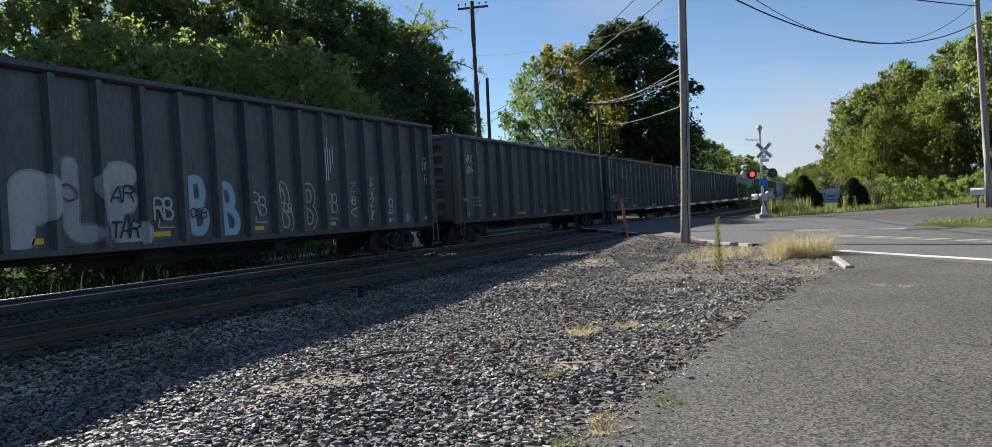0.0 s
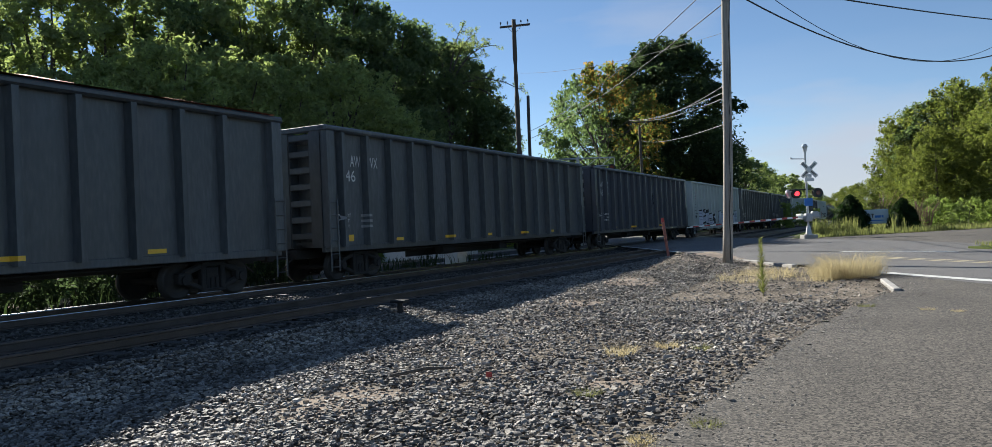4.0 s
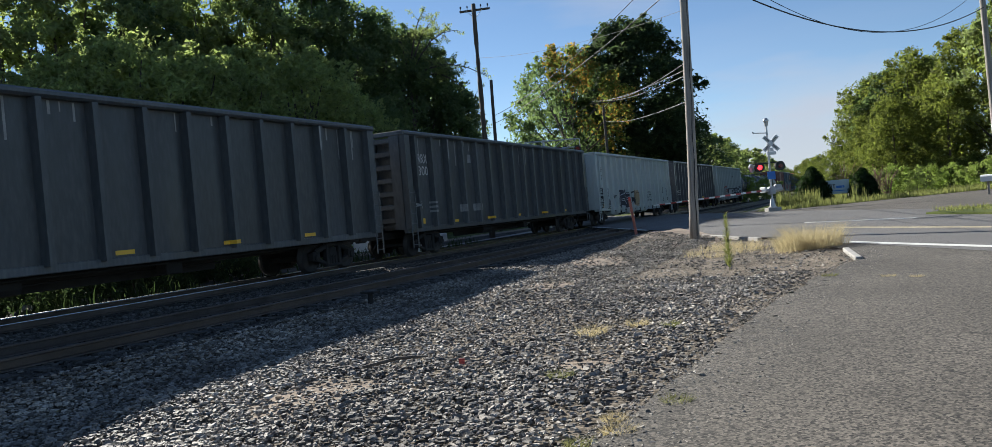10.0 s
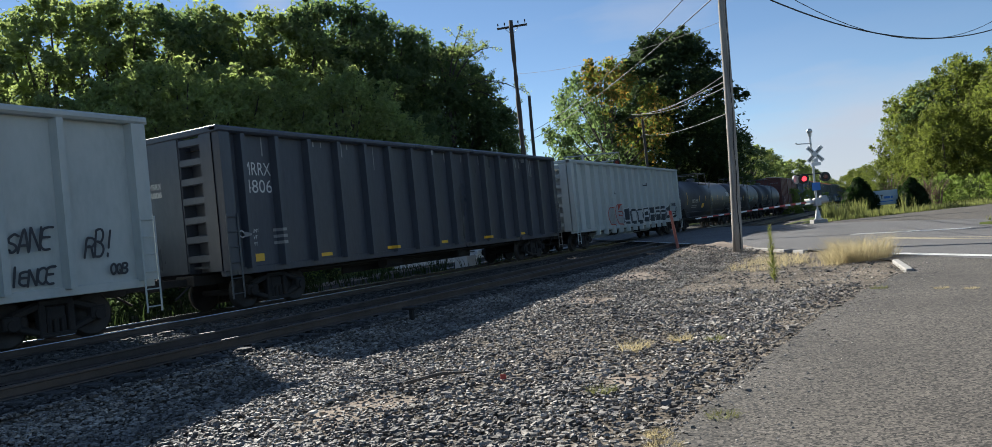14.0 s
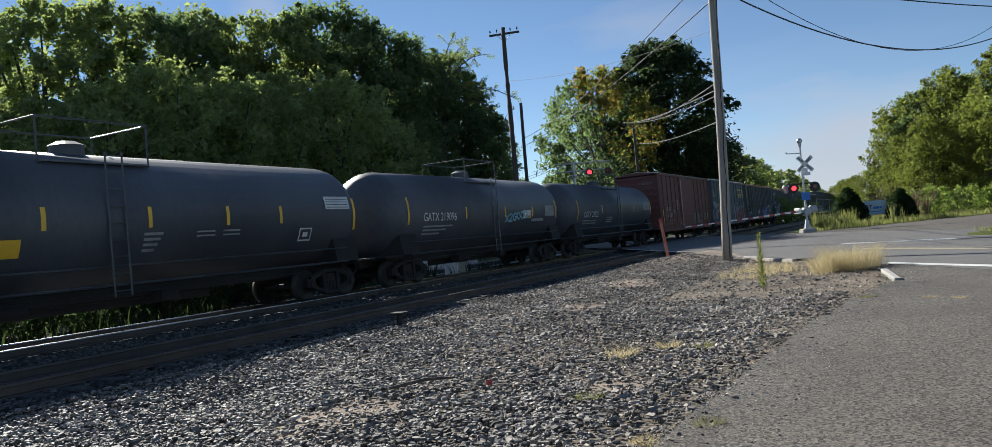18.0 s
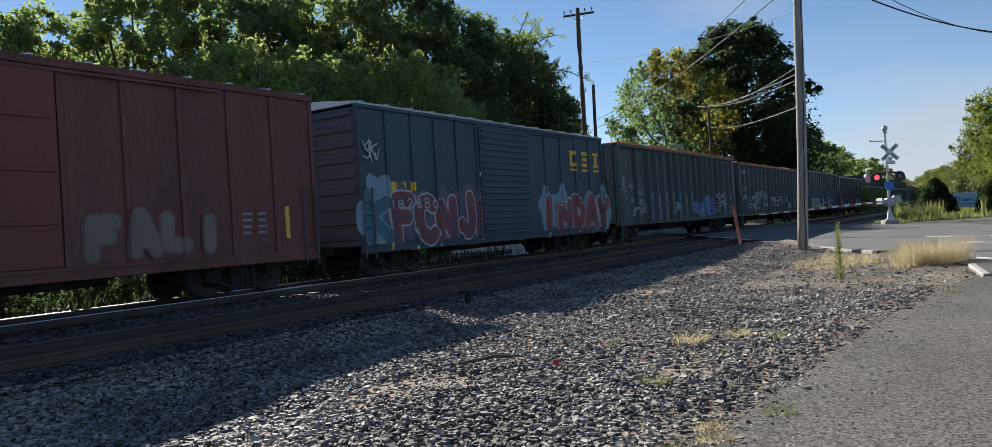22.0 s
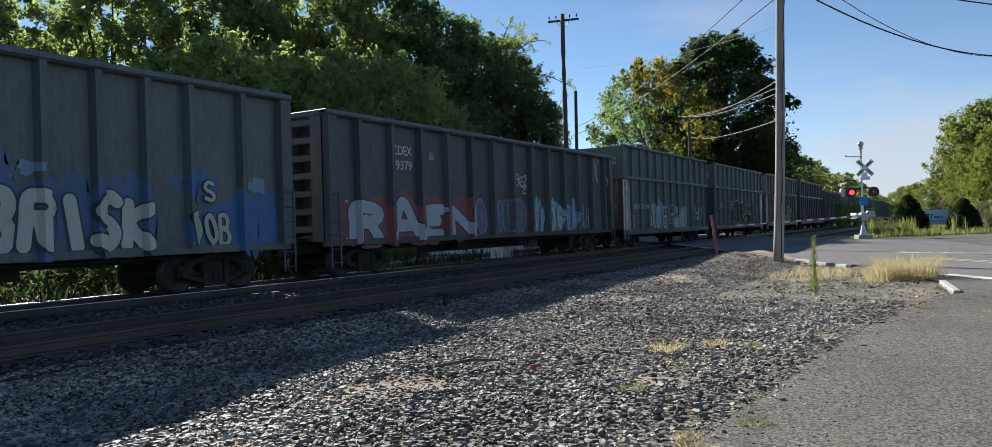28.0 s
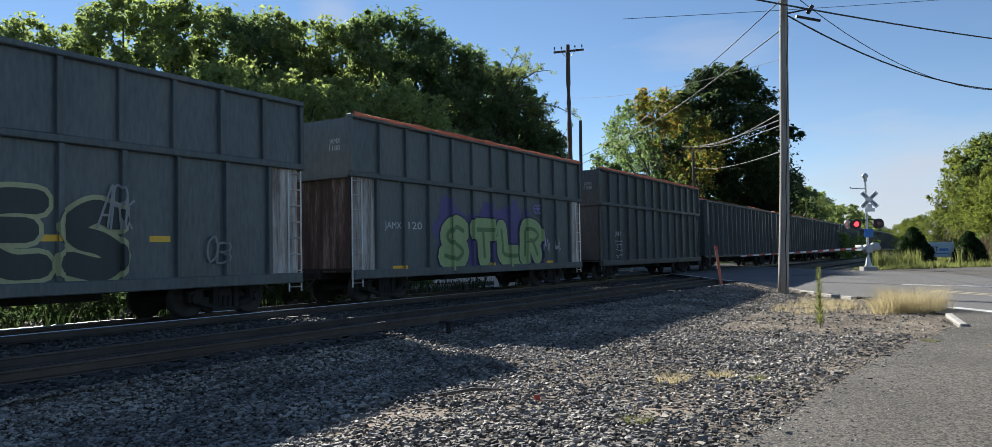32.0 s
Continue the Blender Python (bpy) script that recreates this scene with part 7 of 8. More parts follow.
def tree_proto(name, label, high, wide, mat, seed, lobes=46, subs=9, per=28, leaf=0.135, trunk=0.3, low=0.22, mat2=None, peak=0.62, lobe=1.0):
    """A tapered trunk with limbs; each limb ends in a lobe of the crown, and each lobe carries many small sprays of leaves."""
    rg = random.Random(seed)
    t = thing(name, label, "tree")
    bm = sweep([(0.15 * math.sin(3 * k + seed), 0.15 * math.cos(2 * k + seed) - 0.15, high * 0.8 * k) for k in [i / 8 for i in range(9)]], [trunk * (1 - 0.85 * i / 8) for i in range(9)], 8)
    part("trunk", bm, BARK, t)
    centres, ways = [], []
    for i in range(lobes):
        u = (i + 0.5) / lobes
        rl = wide * (0.085 + 0.065 * rg.random()) * (1.0 - 0.3 * u) * lobe
        prof = math.sin(math.pi * min(1.0, 0.16 + 0.80 * u)) ** peak
        a = i * 2.39996 + rg.random() * 0.8
        rr = max(0.0, wide / 2 * prof * (0.62 + 0.38 * rg.random()) * (1 + 0.14 * math.sin(3 * a + seed)) - rl * 0.7)
        top = high * (low + (1 - low) * (0.10 + 0.90 * u ** 0.9))
        q = Vector((rr * math.cos(a), rr * math.sin(a), max(rl * 0.5, top - rl)))
        if low > 0.1 and i % 2 == 0:
            part("limb", sweep([(0, 0, q.z * 0.55), (q.x * 0.45, q.y * 0.5, q.z * 0.72), tuple(q)], [0.06 + trunk * 0.18, 0.05 + trunk * 0.1, 0.02], 5), BARK, t)
        out = Vector((math.cos(a), math.sin(a), 0.55)).normalized()
        for j in range(subs):
            d = Vector((rg.gauss(0, 1), rg.gauss(0, 1), rg.gauss(0, 1))).normalized()
            d = (d + out * 0.45 + Vector((0, 0, 0.25))).normalized()
            reach = rl * (0.45 + 0.6 * rg.random())
            p = q + Vector((d.x * reach, d.y * reach, d.z * reach * 1.05))
            centres.append((p.x, p.y, max(0.1, p.z), rl * (0.5 + 0.4 * rg.random())))
            w = d * 0.6 + Vector((0, 0, 0.5))
            ways.append((w.x, w.y, w.z))
            if rg.random() < 0.3:
                k = p + d * rl * 0.38 + Vector((0, 0, rl * 0.1))
                centres.append((k.x, k.y, max(0.1, k.z), rl * 0.22))
                ways.append((w.x, w.y, w.z))
    keys = list(zip(centres, ways))
    if mat2:
        keys.sort(key=lambda c: c[0][0] * 0.8 - c[0][2] * 0.5)
        k = int(len(keys) * 0.45)
        v, f = leaf_cloud([c for c, _ in keys[:k]], per, leaf, seed + 1, 0.85, 0.6, [w for _, w in keys[:k]])
        part("turning_leaves", from_arrays("turning_leaves", v, f, mat2), None, t, "yellowing leaves")
        keys = keys[k:]
    v, f = leaf_cloud([c for c, _ in keys], per, leaf, seed, 0.85, 0.6, [w for _, w in keys])
    part("crown", from_arrays("crown", v, f, mat), None, t)
    return t


def yew_proto():
    """A dense clipped cone of dark needles round a solid heart."""
    t = thing("yew_bush", "dark clipped conical yew bush beside the sign", "bush")
    rings = [(0.0, 0.85), (0.5, 1.0), (1.0, 0.95), (1.5, 0.78), (2.0, 0.5), (2.4, 0.22), (2.55, 0.02)]
    bm = bmesh.new()
    vs = [[bm.verts.new((r * (1 + 0.12 * math.sin(5 * a + z * 3)) * math.cos(a), r * (1 + 0.12 * math.cos(4 * a + z * 2)) * math.sin(a), z)) for a in [2 * math.pi * i / 16 for i in range(16)]] for z, r in rings]
    for a, b in zip(vs, vs[1:]):
        for j in range(16):
            bm.faces.new((a[j], a[(j + 1) % 16], b[(j + 1) % 16], b[j]))
    part("inner_growth", bm, CONIFER, t)
    rg = random.Random(5)
    spots = []
    for i in range(330):
        k = rg.random() ** 1.2
        z = 0.1 + 2.45 * k
        r = float(np.interp(z, [q[0] for q in rings], [q[1] for q in rings]))
        a = rg.random() * 6.283
        spots.append((r * math.cos(a), r * math.sin(a), z, 0.16))
    v, f = leaf_cloud(spots, 26, 0.06, 3)
    part("needles", from_arrays("needles", v, f, CONIFER), None, t, "dark green needles")
    return t


def polar(az_, dist):
    return dist * math.sin(radians(az_)), dist * math.cos(radians(az_))


PROTO = {
    "a": (tree_proto("deciduous_tree", "leafy green deciduous tree behind the railway", 12, 7.6, LEAF, 1, per=25), 12),
    "b": (tree_proto("deciduous_tree", "light green sunlit deciduous tree behind the railway", 11, 9, LEAFLIGHT, 2, lobes=50, per=25), 11),
    "c": (tree_proto("deciduous_tree", "dark green dense deciduous tree behind the railway", 13, 8.0, LEAFDARK, 3, lobe=1.25, per=36), 13),
    "d": (tree_proto("deciduous_tree", "large tree with leaves turning orange and yellow", 16, 14, LEAFDARK, 4, lobes=52, per=24, leaf=0.2, mat2=LEAFTURN, lobe=0.9), 16),
    "e": (tree_proto("deciduous_tree", "broad tall dark green tree beyond the crossing", 20, 13, LEAFDEEP, 5, lobes=80, per=62, leaf=0.2, low=0.06, lobe=1.15), 20),
    "f": (tree_proto("deciduous_tree", "distant green tree along the railway", 13, 9, LEAF, 10, lobes=34, subs=7, per=22, leaf=0.25, low=0.05), 13),
    "h": (tree_proto("shrub", "dark shaded shrub close behind the track", 3, 4.4, LEAFDEEP, 12, lobes=18, subs=6, per=26, leaf=0.09, trunk=0.06, low=0.0), 3),
    "s": (tree_proto("shrub", "dense leafy green shrub in the undergrowth", 4, 6.0, LEAF, 6, lobes=18, subs=6, per=24, leaf=0.12, trunk=0.08, low=0.0), 4),
    "t": (tree_proto("shrub", "light green sunlit shrub in the undergrowth", 3.4, 6.5, BUSHLEAF, 7, lobes=18, subs=6, per=24, leaf=0.12, trunk=0.08, low=0.0), 3.4),
    "r": (tree_proto("deciduous_tree", "sunlit tree leafy down to the ground", 13, 9.0, LEAFOLIVE, 8, lobes=44, per=40, leaf=0.14, low=0.04, lobe=1.35), 13),
    "q": (tree_proto("deciduous_tree", "dense green tree leafy down to the ground", 13, 9.0, LEAFOLIVE, 9, lobes=44, per=40, leaf=0.14, low=0.04, lobe=1.25), 13),
    "y": (yew_proto(), 2.6),
}


def grow(kind, az_, dist, el, spin=0.0, wide=1.0):
    proto, h0 = PROTO[kind]
    x, y = polar(az_, dist)
    z0 = base_z(x, y) - 0.1
    k = 1.02 * (1.3 + dist * math.tan(radians(el)) - z0) / h0
    t = copy_thing(proto, pose(x, y, z0, 0, 0, spin))
    t.scale = (k * wide, k * wide, k)
    return t


# back row and front row of the wood beyond the track: bearing, distance, elevation of the top
for i, (az_, dist, el, kind) in enumerate([
        (-76, 62, 15, "a"), (-71, 63, 15.5, "c"), (-66.5, 65, 15.8, "a"), (-63.3, 67, 15.3, "a"), (-57.6, 70, 17.5, "a"), (-54.1, 72, 17.8, "a"), (-50.3, 76, 17.3, "c"), (-47.7, 78, 17.1, "a"),
        (-44.8, 79, 16.9, "a"), (-42.0, 81, 17.1, "a"), (-38.9, 84, 17.9, "c"), (-36.3, 85, 16.4, "c"), (-32.9, 86, 14.8, "c"), (-31.0, 88, 13.9, "c"), (-29.2, 90, 11.6, "c"), (-28.0, 91, 9.2, "c"),
        (-78, 46, 12, "b"), (-72, 47, 11, "b"), (-66, 48, 10.5, "b"), (-61, 50, 9.6, "b"), (-57.5, 52, 11.6, "a"), (-54.0, 53, 12.2, "b"), (-50.3, 55, 13.9, "b"), (-46.6, 57, 13.2, "b"), (-43.0, 60, 12.9, "b"),
        (-39.2, 63, 12.9, "b"), (-36.6, 67, 10.6, "b"), (-33.8, 72, 9.3, "c"), (-60, 90, 13.6, "a"), (-50, 94, 14, "c"), (-45, 96, 14.5, "a"), (-35, 98, 12.5, "c")]):
    grow(kind, az_, dist, el, i * 77.0, 1.0)
grow("d", -19.6, 106, 11.7, 190, 0.92)
grow("e", -14.6, 120, 12.9, 40, 1.2)
grow("e", -12.6, 128, 7.4, 130, 0.9)
grow("c", -18.3, 122, 10.0, 20, 1.3)
grow("c", -25.5, 150, 4.3, 10, 1.2)
grow("c", -23.0, 160, 4.4, 50, 1.2)
# far trees along the line
for i, (az_, dist, el, kind) in enumerate([(-11.0, 122, 5.6, "c"), (-9.7, 140, 4.3, "b"), (-8.7, 160, 3.6, "f"), (-7.7, 185, 3.1, "f"), (-6.9, 215, 3.0, "f"), (-6.1, 255, 2.5, "f"), (-5.4, 300, 2.1, "f"), (-4.9, 360, 1.6, "f"), (-4.5, 420, 1.25, "f"),
        (-4.1, 330, 1.2, "r"), (-3.5, 250, 1.55, "r"), (-3.0, 200, 1.9, "r"), (-2.2, 165, 2.1, "r"), (-1.1, 140, 2.5, "r"),
        (0.7, 92, 6.6, "r"), (2.0, 90, 7.2, "c"), (3.6, 88, 8.2, "r"), (4.6, 92, 7.6, "a"), (6.8, 84, 9.0, "q"), (8.8, 80, 10.2, "a"), (11, 78, 11, "r"), (14, 76, 11, "b"), (18, 74, 11, "q"), (3.9, 98, 6.5, "q"), (1.2, 99, 6, "q"), (0.9, 88, 4.6, "r"), (5.4, 79, 6, "r"), (2.4, 80, 5.4, "r"), (1.5, 82, 4.0, "r")]):
    grow(kind, az_, dist, el, i * 61.0 + 13, 1.0 if dist < 110 else 1.5)
HOME = {"a": (-78, 22), "b": (-80, 40), "c": (-80, 64), "d": (-74, 98), "e": (-80, 130), "f": (-84, 160), "h": (-24.5, 24), "s": (-30, 8), "t": (-29, 3), "r": (30, 92), "q": (24, 96), "y": polar(0.3, 60)}
for k, (p, h0) in PROTO.items():
    p.matrix_basis = pose(*HOME[k], -0.3)



def sparse_tree(base, crotch, tips):
    """A thin, half-bare tree: long drooping branches with twigs and few leaves."""
    rg = random.Random(31)
    at = lambda az_, el, dist=84: Vector((*polar(az_, dist), 1.3 + dist * math.tan(radians(el))))
    b = Vector((*polar(base, 84), -0.3))
    t = thing("sparse_tree", "half-bare tree with long drooping branches and few leaves", "tree", Matrix.Translation(b))
    c = at(*crotch) - b
    part("trunk", sweep([(0, 0, 0), c * 0.5 + Vector((0.3, 0, 0)), c], [0.3, 0.22, 0.14], 7), BARK, t)
    for az_, el in tips:
        e = at(az_, el, 82 + 4 * rg.random()) - b
        pts = [c + (e - c) * k + Vector((0, 0, 1.5 * math.sin(math.pi * k))) for k in (0, 0.25, 0.5, 0.75, 1)]
        limb = part("limb", sweep(pts, [0.12, 0.09, 0.07, 0.05, 0.025], 5), BARK, t)
        spots = []
        for i in range(16):
            k = 0.3 + 0.7 * rg.random()
            p = c + (e - c) * k + Vector((0, 0, 1.5 * math.sin(math.pi * k)))
            q = p + Vector((rg.uniform(-1, 1.6), rg.uniform(-1, 1), rg.uniform(-1.3, 1.1)))
            part("twig", sweep([p, (p + q) / 2 + Vector((0, 0, 0.15)), q], [0.028, 0.022, 0.012], 4), BARK, limb)
            spots += [(*(p.lerp(q, j)), 0.35) for j in (0.5, 0.8, 1.0)]
        v, f = leaf_cloud(spots, 16, 0.10, int(el * 10))
        part("leaves", from_arrays("leaves", v, f, LEAF), None, limb, "sparse drooping leaves")


sparse_tree(-31.0, (-31.0, 10.5), ((-31.6, 13.2), (-29.5, 15.2), (-28.6, 14.6), (-27.3, 13.7), (-27.9, 10.8), (-25.1, 10.2), (-26.2, 8.8)))

# undergrowth behind the train and along the far side
rg = random.Random(8)
for i in range(46):
    az_ = -78 + 58 * (i + rg.random()) / 46
    X_ = -26.0 - 8 * rg.random()
    grow("st"[i % 2], az_, X_ / math.sin(radians(az_)), -1.0 + (2.5 + 3.5 * rg.random()) * 25 / abs(X_ / math.sin(radians(az_))), i * 47.0)
for i in range(16):
    az_ = -12 + 22 * i / 15
    grow("tts"[i % 3], az_ if az_ < -6 or az_ > 0.5 else az_ + 8, 76 + 6 * rg.random() + (40 if az_ < -6 else 0), 0.7 + 0.6 * rg.random(), i * 31.0)
grow("y", -2.85, 60, 1.3, -114, 1.1)

for i in range(24):
    y = -14 + 1.6 * i
    x = -21.3 - 1.3 * rg.random()
    d = math.hypot(x, y)
    grow("h", math.degrees(math.atan2(x, y)), d, math.degrees(math.atan2(0.5 + 0.9 * rg.random(), d)), i * 71.0, 1.0)

# grass bank and tall weeds beyond the side road
spots = []
for i in range(2600):
    x = -5.2 + 26 * rg.random()
    y = 50.6 + max(0, (x + 4.6)) * 1.08 + 17 * rg.random() ** 1.4
    tall = 0.35 + 0.9 * max(0.0, 0.5 + noise.noise((x * 0.3, y * 0.25, 2.0)))
    spots.append((x, y, base_z(x, y) - 0.03, tall * (0.6 + 0.6 * rg.random()), 9))
blades("tall_grass", spots, WEED, "tall green grass and weeds on the bank", "grass", 0.5, 0.5, 0.02, 4, 0.35)
vs, fs = [], []
for j in range(24):
    for i in range(20):
        x = -6 + 2.2 * i
        y = 50.2 + max(0, (x + 4.6)) * 1.08 + 1.6 * j
        vs.append((x, y, base_z(x, y) + 0.03 + 0.012 * j))
for j in range(23):
    for i in range(19):
        a = j * 20 + i
        fs.append((a, a + 1, a + 21, a + 20))
solid("grass_bank", from_arrays("grass_bank", vs, fs, GRASSLAND, True), None, "grassy bank beyond the side road", "grass", kind="structure")
# taller leafy bushes and goldenrod on the bank
for i in range(15):
    az_ = 1.2 + 0.95 * i + 0.5 * rg.random()
    grow("tts"[i % 3], az_, 66 + 6 * rg.random() + 0.6 * i, 0.35 + 0.7 * rg.random(), i * 53.0, 0.9)
# weeds along the far side of the track, dimmed by colour as if shaded
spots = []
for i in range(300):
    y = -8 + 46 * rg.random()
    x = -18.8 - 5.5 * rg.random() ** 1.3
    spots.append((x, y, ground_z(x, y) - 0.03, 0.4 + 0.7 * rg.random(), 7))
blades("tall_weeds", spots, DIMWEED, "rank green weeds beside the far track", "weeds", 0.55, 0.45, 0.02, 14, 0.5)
spots = []
for i in range(120):
    x = -5.0 + 5.6 * rg.random() ** 1.6
    y = 52.5 + max(0, (x + 4.6)) * 1.08 + 4.5 * rg.random()
    if not -2.4 < x < -0.4:
        spots.append((x, y, base_z(x, y), 0.7 + 0.6 * rg.random(), 16))
blades("goldenrod", spots, WEED, "tall upright green goldenrod stems on the bank", "weeds", 0.95, 0.16, 0.02, 21, 0.12)
# small grass island in the junction
vs = [(2.2, 32.6), (4.2, 29.6), (9.0, 27.4), (15, 26), (15, 34), (8.0, 36.5), (4.5, 35.4)]
bm = bmesh.new()
lo = [bm.verts.new((x, y, base_z(x, y) - 0.02)) for x, y in vs]
hi = [bm.verts.new((x, y, base_z(x, y) + 0.09)) for x, y in vs]
bm.faces.new(hi)
for i in range(len(vs)):
    bm.faces.new((lo[i], lo[(i + 1) % len(vs)], hi[(i + 1) % len(vs)], hi[i]))
bmesh.ops.recalc_face_normals(bm, faces=bm.faces[:])
solid("traffic_island", bm, GRASSLAND, "low grassy island at the road junction", "traffic island", kind="structure")
spots = [(2.6 + 11 * rg.random(), 30.5 + 5 * rg.random(), base_z(5, 32) + 0.06, 0.5 + 0.5 * rg.random(), 10) for i in range(420)]
spots = [s_ for s_ in spots if s_[1] > 32.4 - (s_[0] - 2.2) * 0.5]
blades("short_grass", spots, WEED, "short green grass on the island", "grass", 0.25, 0.3, 0.012, 9, 0.5)

# dry grass by the pole, tufts among the stones
spots = []
for i in range(95):
    x, y = -4.4 + 3.9 * rg.random(), 20.3 + 3.6 * rg.random()
    if x < edge_x(y) - 0.15:
        spots.append((x, y, ground_z(x, y) - 0.02, 0.5 + 0.7 * rg.random(), 17))
blades("dry_grass", spots, STRAW, "straw-coloured dry grass round the pole", "grass", 0.2, 0.25, 0.004, 12, 0.9)
for x, y, s_, n in ((-1.15, 21.3, 2.0, 1900), (-1.55, 21.1, 1.5, 900), (-0.75, 21.5, 1.3, 150), (-2.9, 22.3, 1.1, 120), (-3.6, 23.2, 1.0, 100)):
    tuft(x, y, s_, n, STRAW, "straw-coloured clump of dry grass beside the road", 0.31, 0.34, 0.0024, int(-x * 10), 0.95)
for x, y, s_, mat, lab in ((-3.15, 9.15, 1.15, STRAW, "pale tuft of dry grass among the stones"), (-2.72, 9.75, 0.8, STRAW, "pale tuft of dry grass among the stones"), (-2.25, 9.6, 0.6, TUFTGREEN, "small green tuft among the stones"),
                          (-2.68, 6.78, 0.65, TUFTGREEN, "small green tuft among the stones"), (-1.37, 5.87, 0.6, TUFTGREEN, "small green tuft at the edge of the asphalt"), (-1.72, 5.35, 0.5, STRAW, "dry tuft at the edge of the asphalt"),
                          (-1.6, 5.05, 0.6, STRAW, "dry tuft at the edge of the asphalt"), (-1.78, 4.75, 0.5, TUFTGREEN, "small green tuft at the edge of the asphalt"), (-0.55, 14.3, 0.6, TUFTGREEN, "small green tuft at the edge of the asphalt"), (0.35, 13.9, 0.5, STRAW, "dry tuft in a crack of the asphalt"), (0.75, 13.7, 0.45, STRAW, "dry tuft in a crack of the asphalt")):
    tuft(x, y, s_ * 0.72, 240, mat, lab, 0.17, 0.24, 0.0022, int(y * 13), 1.7)
# a tall green weed
w = thing("tall_weed", "tall feathery green weed growing among the stones", "weed", pose(-2.6, 16.9, ground_z(-2.6, 16.9) - 0.02) @ Matrix.Diagonal((0.95, 0.95, 1.2, 1)))
part("stem", sweep([(0.02 * math.sin(k * 3), 0, 1.05 * k) for k in [i / 6 for i in range(7)]], [0.010 - 0.001 * i for i in range(7)], 6), WEED, w)
blades_spots = [(0.0, 0.0, 0.06 + 0.043 * i, 1.0 - 0.028 * i, 15) for i in range(23)]
rw = np.random.RandomState(6)
vs, fs = [], []
for x0, y0, z0, k, n in blades_spots:
    for _ in range(n):
        a, l = rw.rand() * 6.283, (0.13 + 0.10 * rw.rand()) * k
        dx, dy = math.cos(a), math.sin(a)
        i = len(vs)
        vs += [(x0 - dy * 0.012, y0 + dx * 0.012, z0), (x0 + dy * 0.012, y0 - dx * 0.012, z0), (x0 + dx * l, y0 + dy * l, z0 + l * (0.5 + 0.6 * rw.rand()))]
        fs.append((i, i + 1, i + 2))
part("leaves", from_arrays("leaves", vs, fs, WEED), None, w, "narrow feathery leaves")

# red stake, red flag, stick, kerb stones
st = thing("marker_stake", "thin faded red wooden marker stake", "stake", pose(-7.95, 29.4, ground_z(-7.95, 29.4) - 0.1, 2, -6, 0))
part("post", boxed(-0.05, 0.05, -0.03, 0.03, 0, 1.62, 0.008), STAKE, st)
part("tip", boxed(-0.052, 0.052, -0.032, 0.032, 1.5, 1.66, 0.01), REDPAINT, st, "brighter red tip")
fl = thing("survey_flag", "tiny red survey flag stuck in the stones", "flag", pose(-3.97, 7.2, ground_z(-3.97, 7.2)))
part("flag_wire", rodded((0, 0, -0.05), (0, 0, 0.09), 0.002, 0.002, 4), GALV, fl)
part("flag_sheet", boxed(-0.035, 0.035, -0.003, 0.003, 0.03, 0.085, 0.001), REDPAINT, fl)
solid("stick", sweep([(-4.95, 6.75, -0.2), (-4.7, 7.1, -0.17), (-4.45, 7.3, -0.19)], [0.018, 0.022, 0.012], 6), BARK, "dark stick lying on the stones", "stick")
solid("kerb_stone", boxed(-0.07, 0.07, -1.35, 1.35, -0.1, 0.06, 0.015), CONCRETE, "short loose concrete kerb stone at the corner", "kerb", kind="structure", m=pose(-0.22, 18.5, base_z(0, 18.5), 0, 0, 6))
for i in range(4):
    a, b = Vector((-2.9, 25.2)), Vector((-8.4, 33.9))
    p, q = a.lerp(b, i / 4), a.lerp(b, (i + 0.97) / 4)
    c = (p + q) / 2
    solid("kerb_stone", boxed(-0.07, 0.07, -(q - p).length / 2, (q - p).length / 2, -0.12, 0.05, 0.012), CONCRETE, "pale concrete kerb stone along the crossing road", "kerb", kind="structure", m=pose(c.x, c.y, base_z(c.x, c.y), 0, 0, 32.3))
tr_box = thing("switch_stand", "small dark iron track fixture in the ballast", "track fixture", pose(-8.9, 12.6, -0.28))
part("post", rodded((0, 0, 0), (0, 0, 0.26), 0.06, 0.05, 8), BOGIE, tr_box)
part("cap", boxed(-0.16, 0.16, -0.12, 0.12, 0.25, 0.30, 0.01), BOGIE, tr_box)

# dead brown shrub and a bare trunk at the edge of the wood
def dead_shrub(az_, dist, high, n, seed):
    rg = random.Random(seed)
    x, y = polar(az_, dist)
    t = thing("dead_shrub", "tangle of dead reddish-brown stems on the bank", "shrub", pose(x, y, base_z(x, y) - 0.05))
    for i in range(n):
        a, l = rg.random() * 6.283, high * (0.6 + 0.5 * rg.random())
        d = Vector((math.cos(a) * 0.7, math.sin(a) * 0.7, 0)) * rg.random()
        part("stem", sweep([(d.x * 0.3, d.y * 0.3, 0), d * (l * 0.4) + Vector((0, 0, l * 0.6)), d * (l * 0.9) + Vector((0, 0, l * 0.95))], [0.03, 0.022, 0.01], 4), DEADWOOD, t)


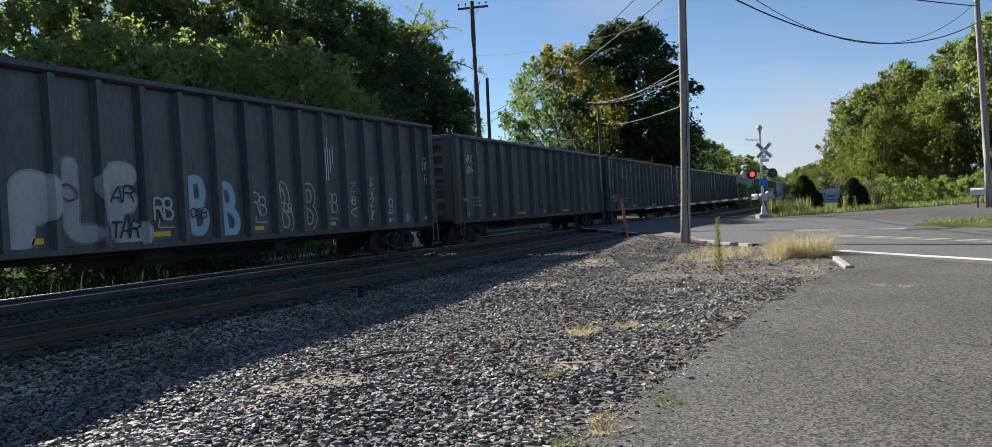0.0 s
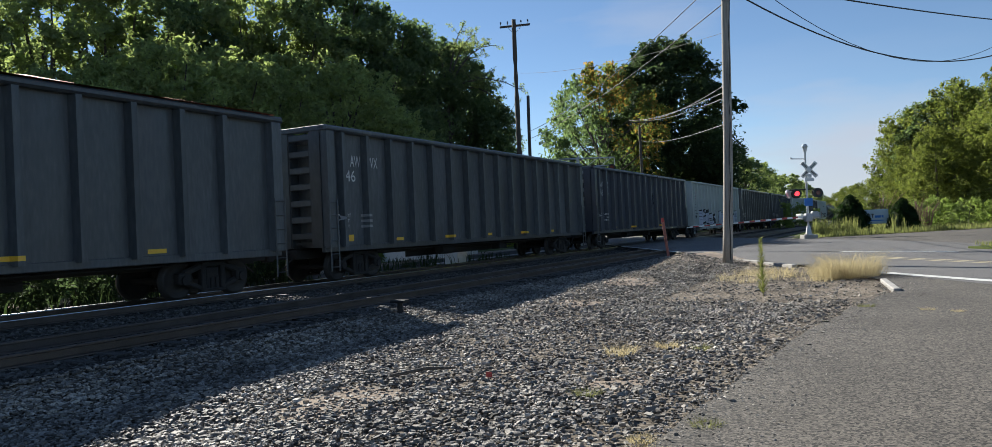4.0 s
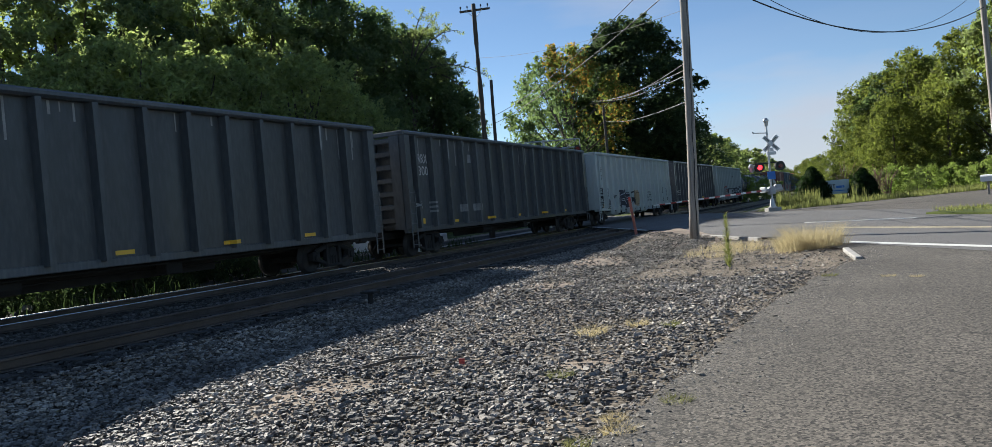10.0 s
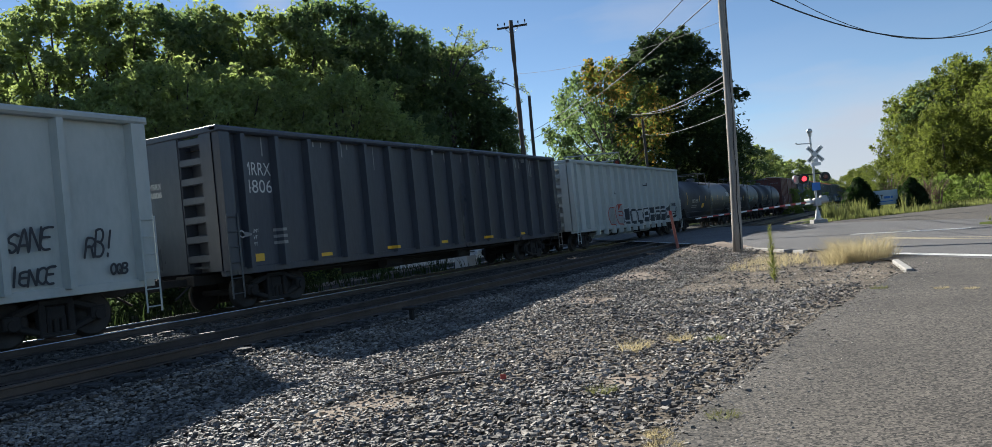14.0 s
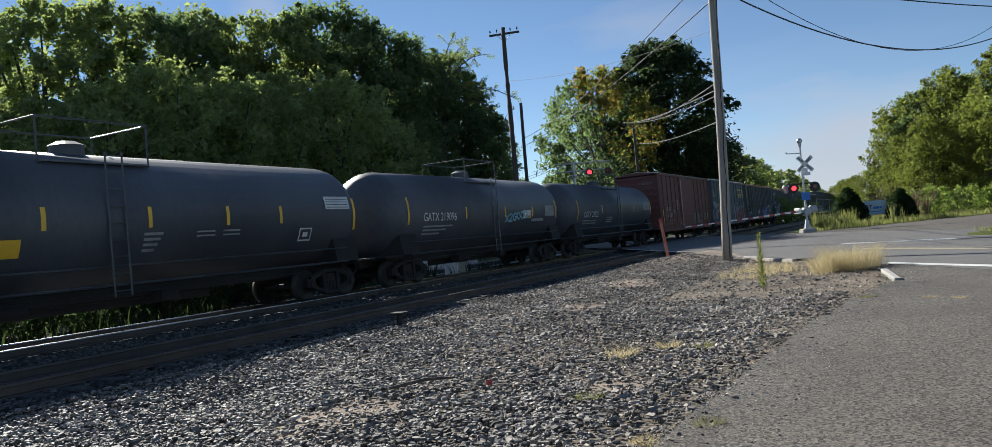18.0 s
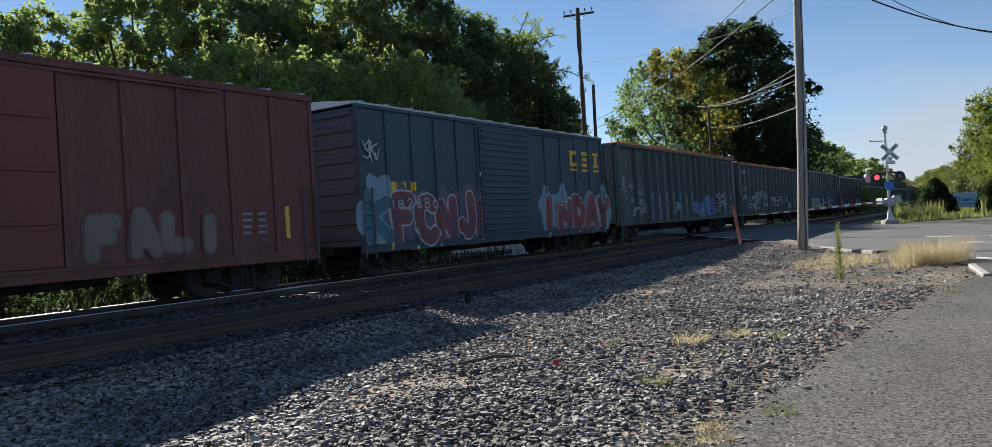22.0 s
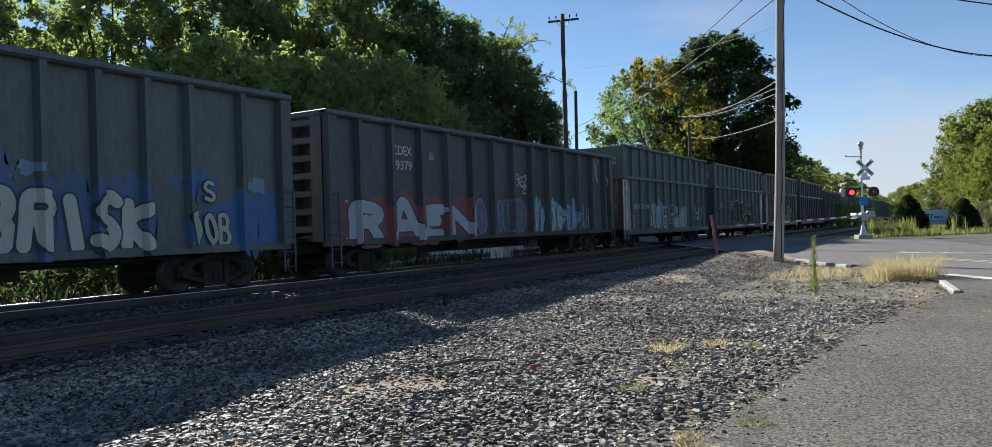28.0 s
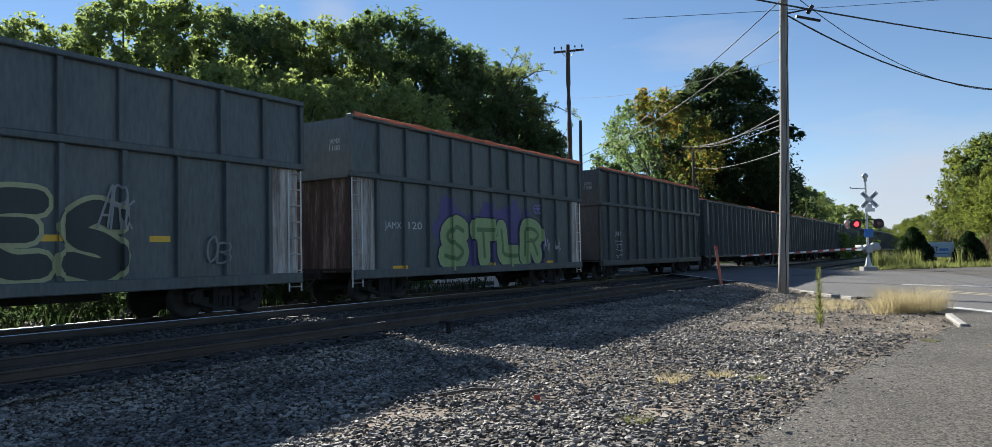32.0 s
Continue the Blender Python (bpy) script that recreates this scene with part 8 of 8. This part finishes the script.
dead_shrub(1.1, 66, 2.6, 34, 1)
dead_shrub(1.7, 67, 2.2, 30, 2)
dead_shrub(-0.9, 80, 3.4, 22, 3)
mb = thing("mailbox", "white metal mailbox on a wooden post beside the road", "mailbox", pose(6.5, 50.0, base_z(6.3, 50) - 0.28, 0, 0, 70))
part("post", boxed(-0.05, 0.05, -0.05, 0.05, -0.2, 1.02, 0.008), POLEWOOD, mb)
bm = bmesh.new()
ring = [(0.17 * math.cos(a), 1.24 + 0.17 * math.sin(a)) for a in [math.pi * i / 8 for i in range(9)]] + [(-0.17, 1.03), (0.17, 1.03)]
part("body", prism(bm, ring, -0.33, 0.33), WHITE, mb, "arched white box")
part("flag", boxed(0.175, 0.185, -0.1, -0.06, 1.15, 1.42, 0.002), REDPAINT, mb, "small red flag")

# information sign by the bushes
sg = thing("roadside_sign", "pale blue-grey rectangular roadside sign between the bushes", "sign", pose(-1.36, 60, 0.0, 0, 0, 2))
SIGNBLUE = material("sign_pale_blue", [(0.36, 0.46, 0.52), (0.44, 0.54, 0.60)], 0.5, 0, 2, 20, 0)
part("board", boxed(-0.78, 0.78, -0.03, 0.03, 0.62, 1.62, 0.01), SIGNBLUE, sg)
for sx in (-0.7, 0.7):
    part("leg", boxed(sx - 0.04, sx + 0.04, 0.03, 0.1, -0.2, 1.6, 0.005), WHITE, sg)
for i, (a, b, z0, z1) in enumerate(((-0.42, -0.36, 1.02, 1.34), (-0.30, -0.14, 1.26, 1.33), (-0.25, -0.19, 1.02, 1.26), (-0.08, 0.30, 1.04, 1.20), (0.34, 0.46, 1.04, 1.20), (-0.42, 0.46, 0.82, 0.88))):
    part("letter_bar", boxed(a, b, -0.036, -0.031, z0, z1), DARKLETTER if i < 3 else BLUEPANEL, sg)

# low concrete blocks and a pale lot beyond the tracks
solid("gravel_lot", from_arrays("gravel_lot", [(-30, 41, -0.2), (-20.2, 31.5, -0.2), (-19.6, 48, -0.1), (-34, 62, -0.1)], [(0, 1, 2, 3)], CONCRETE), None, "pale gravel lot beyond the tracks", "lot", kind="structure")
for x, y, l, h in ((-19.6, 32.8, 1.3, 0.5), (-23.9, 36.4, 4.6, 0.85), (-23.4, 40.6, 1.6, 0.55)):
    b = boxed(-0.35, 0.35, -l / 2, l / 2, -0.25, h, 0.04)
    solid("concrete_block", b, WHITE, "pale concrete barrier block beyond the tracks", "barrier", m=pose(x, y, -0.12, 0, 0, -42 if x < -23.5 else 8))

# cantilever signal beyond the tracks
cs = thing("cantilever_signal", "far crossing signal on a grey cantilever with a red lamp", "crossing signal", pose(-20.9, 53.2, -0.1))
part("mast", rodded((0, 0, 0), (0, 0, 6.6), 0.13, 0.11, 12), GALV, cs)
for z in (5.9, 6.5):
    part("arm", rodded((-1.2, -0.8, z), (2.4, 1.3, z), 0.05, 0.05, 8), GALV, cs)
for i in range(5):
    a = i / 4
    part("brace", rodded((-1.2 + 3.6 * a, -0.8 + 2.1 * a, 5.9), (-1.2 + 3.6 * min(1, a + 0.2), -0.8 + 2.1 * min(1, a + 0.2), 6.5), 0.025, 0.025, 6), GALV, cs)
for k, on in ((0.62, True), (0.95, False)):
    c = Vector((-1.2 + 3.6 * k, -0.8 + 2.1 * k, 5.75))
    d = (Vector((20.9, -53.2, -4.3))).normalized()
    disc = part("lamp_disc", rodded(c + d * 0.1, c + d * 0.16, 0.28, 0.28, 20), BLACKPAINT, cs, "round black lamp background")
    part("lens", rodded(c + d * 0.16, c + d * 0.22, 0.17, 0.15, 16), REDGLOW if on else REDLENS, disc, "glowing red lens" if on else "dark red lens")

# wires
NP = lambda z: (-5.25 + 0.42 * z / 10.9, 26.9 + 0.1 * z / 10.9, z - 0.2)
RP = lambda z: (7.0, 50.5, z)
wire(NP(10.1), (-25.4, 54.5, 9.0), 0.64, 0.018, WIRE, "black overhead cable over the tracks")
wire(NP(9.05), (-25.4, 54.5, 8.4), 0.41, 0.02, WIRE, "black overhead cable over the tracks")
wire(NP(9.5), RP(10.4), 1.8, 0.028, WIRE, "thick sagging black overhead cable")
wire(NP(10.4), RP(11.6), 2.9, 0.014, WIRE, "sagging black overhead cable")
wire((-12.5, 9.3, 8.7), RP(11.3), 0.5, 0.03, WIRE, "thick black overhead cable")
wire((-9.5, 24, 9.2), (20, 62, 17.0), 0.3, 0.010, WIRE, "thin dark overhead wire")
for i, (z0, z1) in enumerate(((5.95, 12.1), (5.75, 12.1), (6.2, 12.15), (4.85, 9.9))):
    q = (-23.1 + 1.0 * (i - 1), 76.5 + 0.3 * (i - 1), z1) if i < 3 else (-23.0, 76.5, z1)
    wire(NP(z0), q, 0.35, 0.016, WIREGREY, "pale overhead cable over the crossing")
    if i < 3:
        wire(q, (-26.5 - 0.8 * i, 58.0, 6.6 - 0.4 * i), 0.5, 0.016, WIREGREY, "pale overhead cable beyond the crossing")
wire((-20.4, 42.2, 10.95), NP(8.0), 0.4, 0.008, WIRE, "thin dark overhead wire")
iz = thing("pole_bracket", "dark insulator bracket near the top of the pole", "bracket", pose(*NP(9.5)))
part("arm", rodded((0, 0, 0), (0.75, 0.25, 0.1), 0.03, 0.03, 6), BLACKPAINT, iz)
part("insulator", rodded((0.7, 0.22, -0.05), (0.85, 0.27, 0.2), 0.07, 0.07, 10), BLACKPAINT, iz)
part("splice", rodded((0.35, 0.1, -0.12), (1.0, 0.75, -0.22), 0.05, 0.05, 8), BLACKPAINT, iz)

def motions():
    for car, front in TRAIN:
        walk(car, [(t, pose(TRACK_X, front - SPEED * t, 0)) for t in range(0, 33, 4)])


motions()
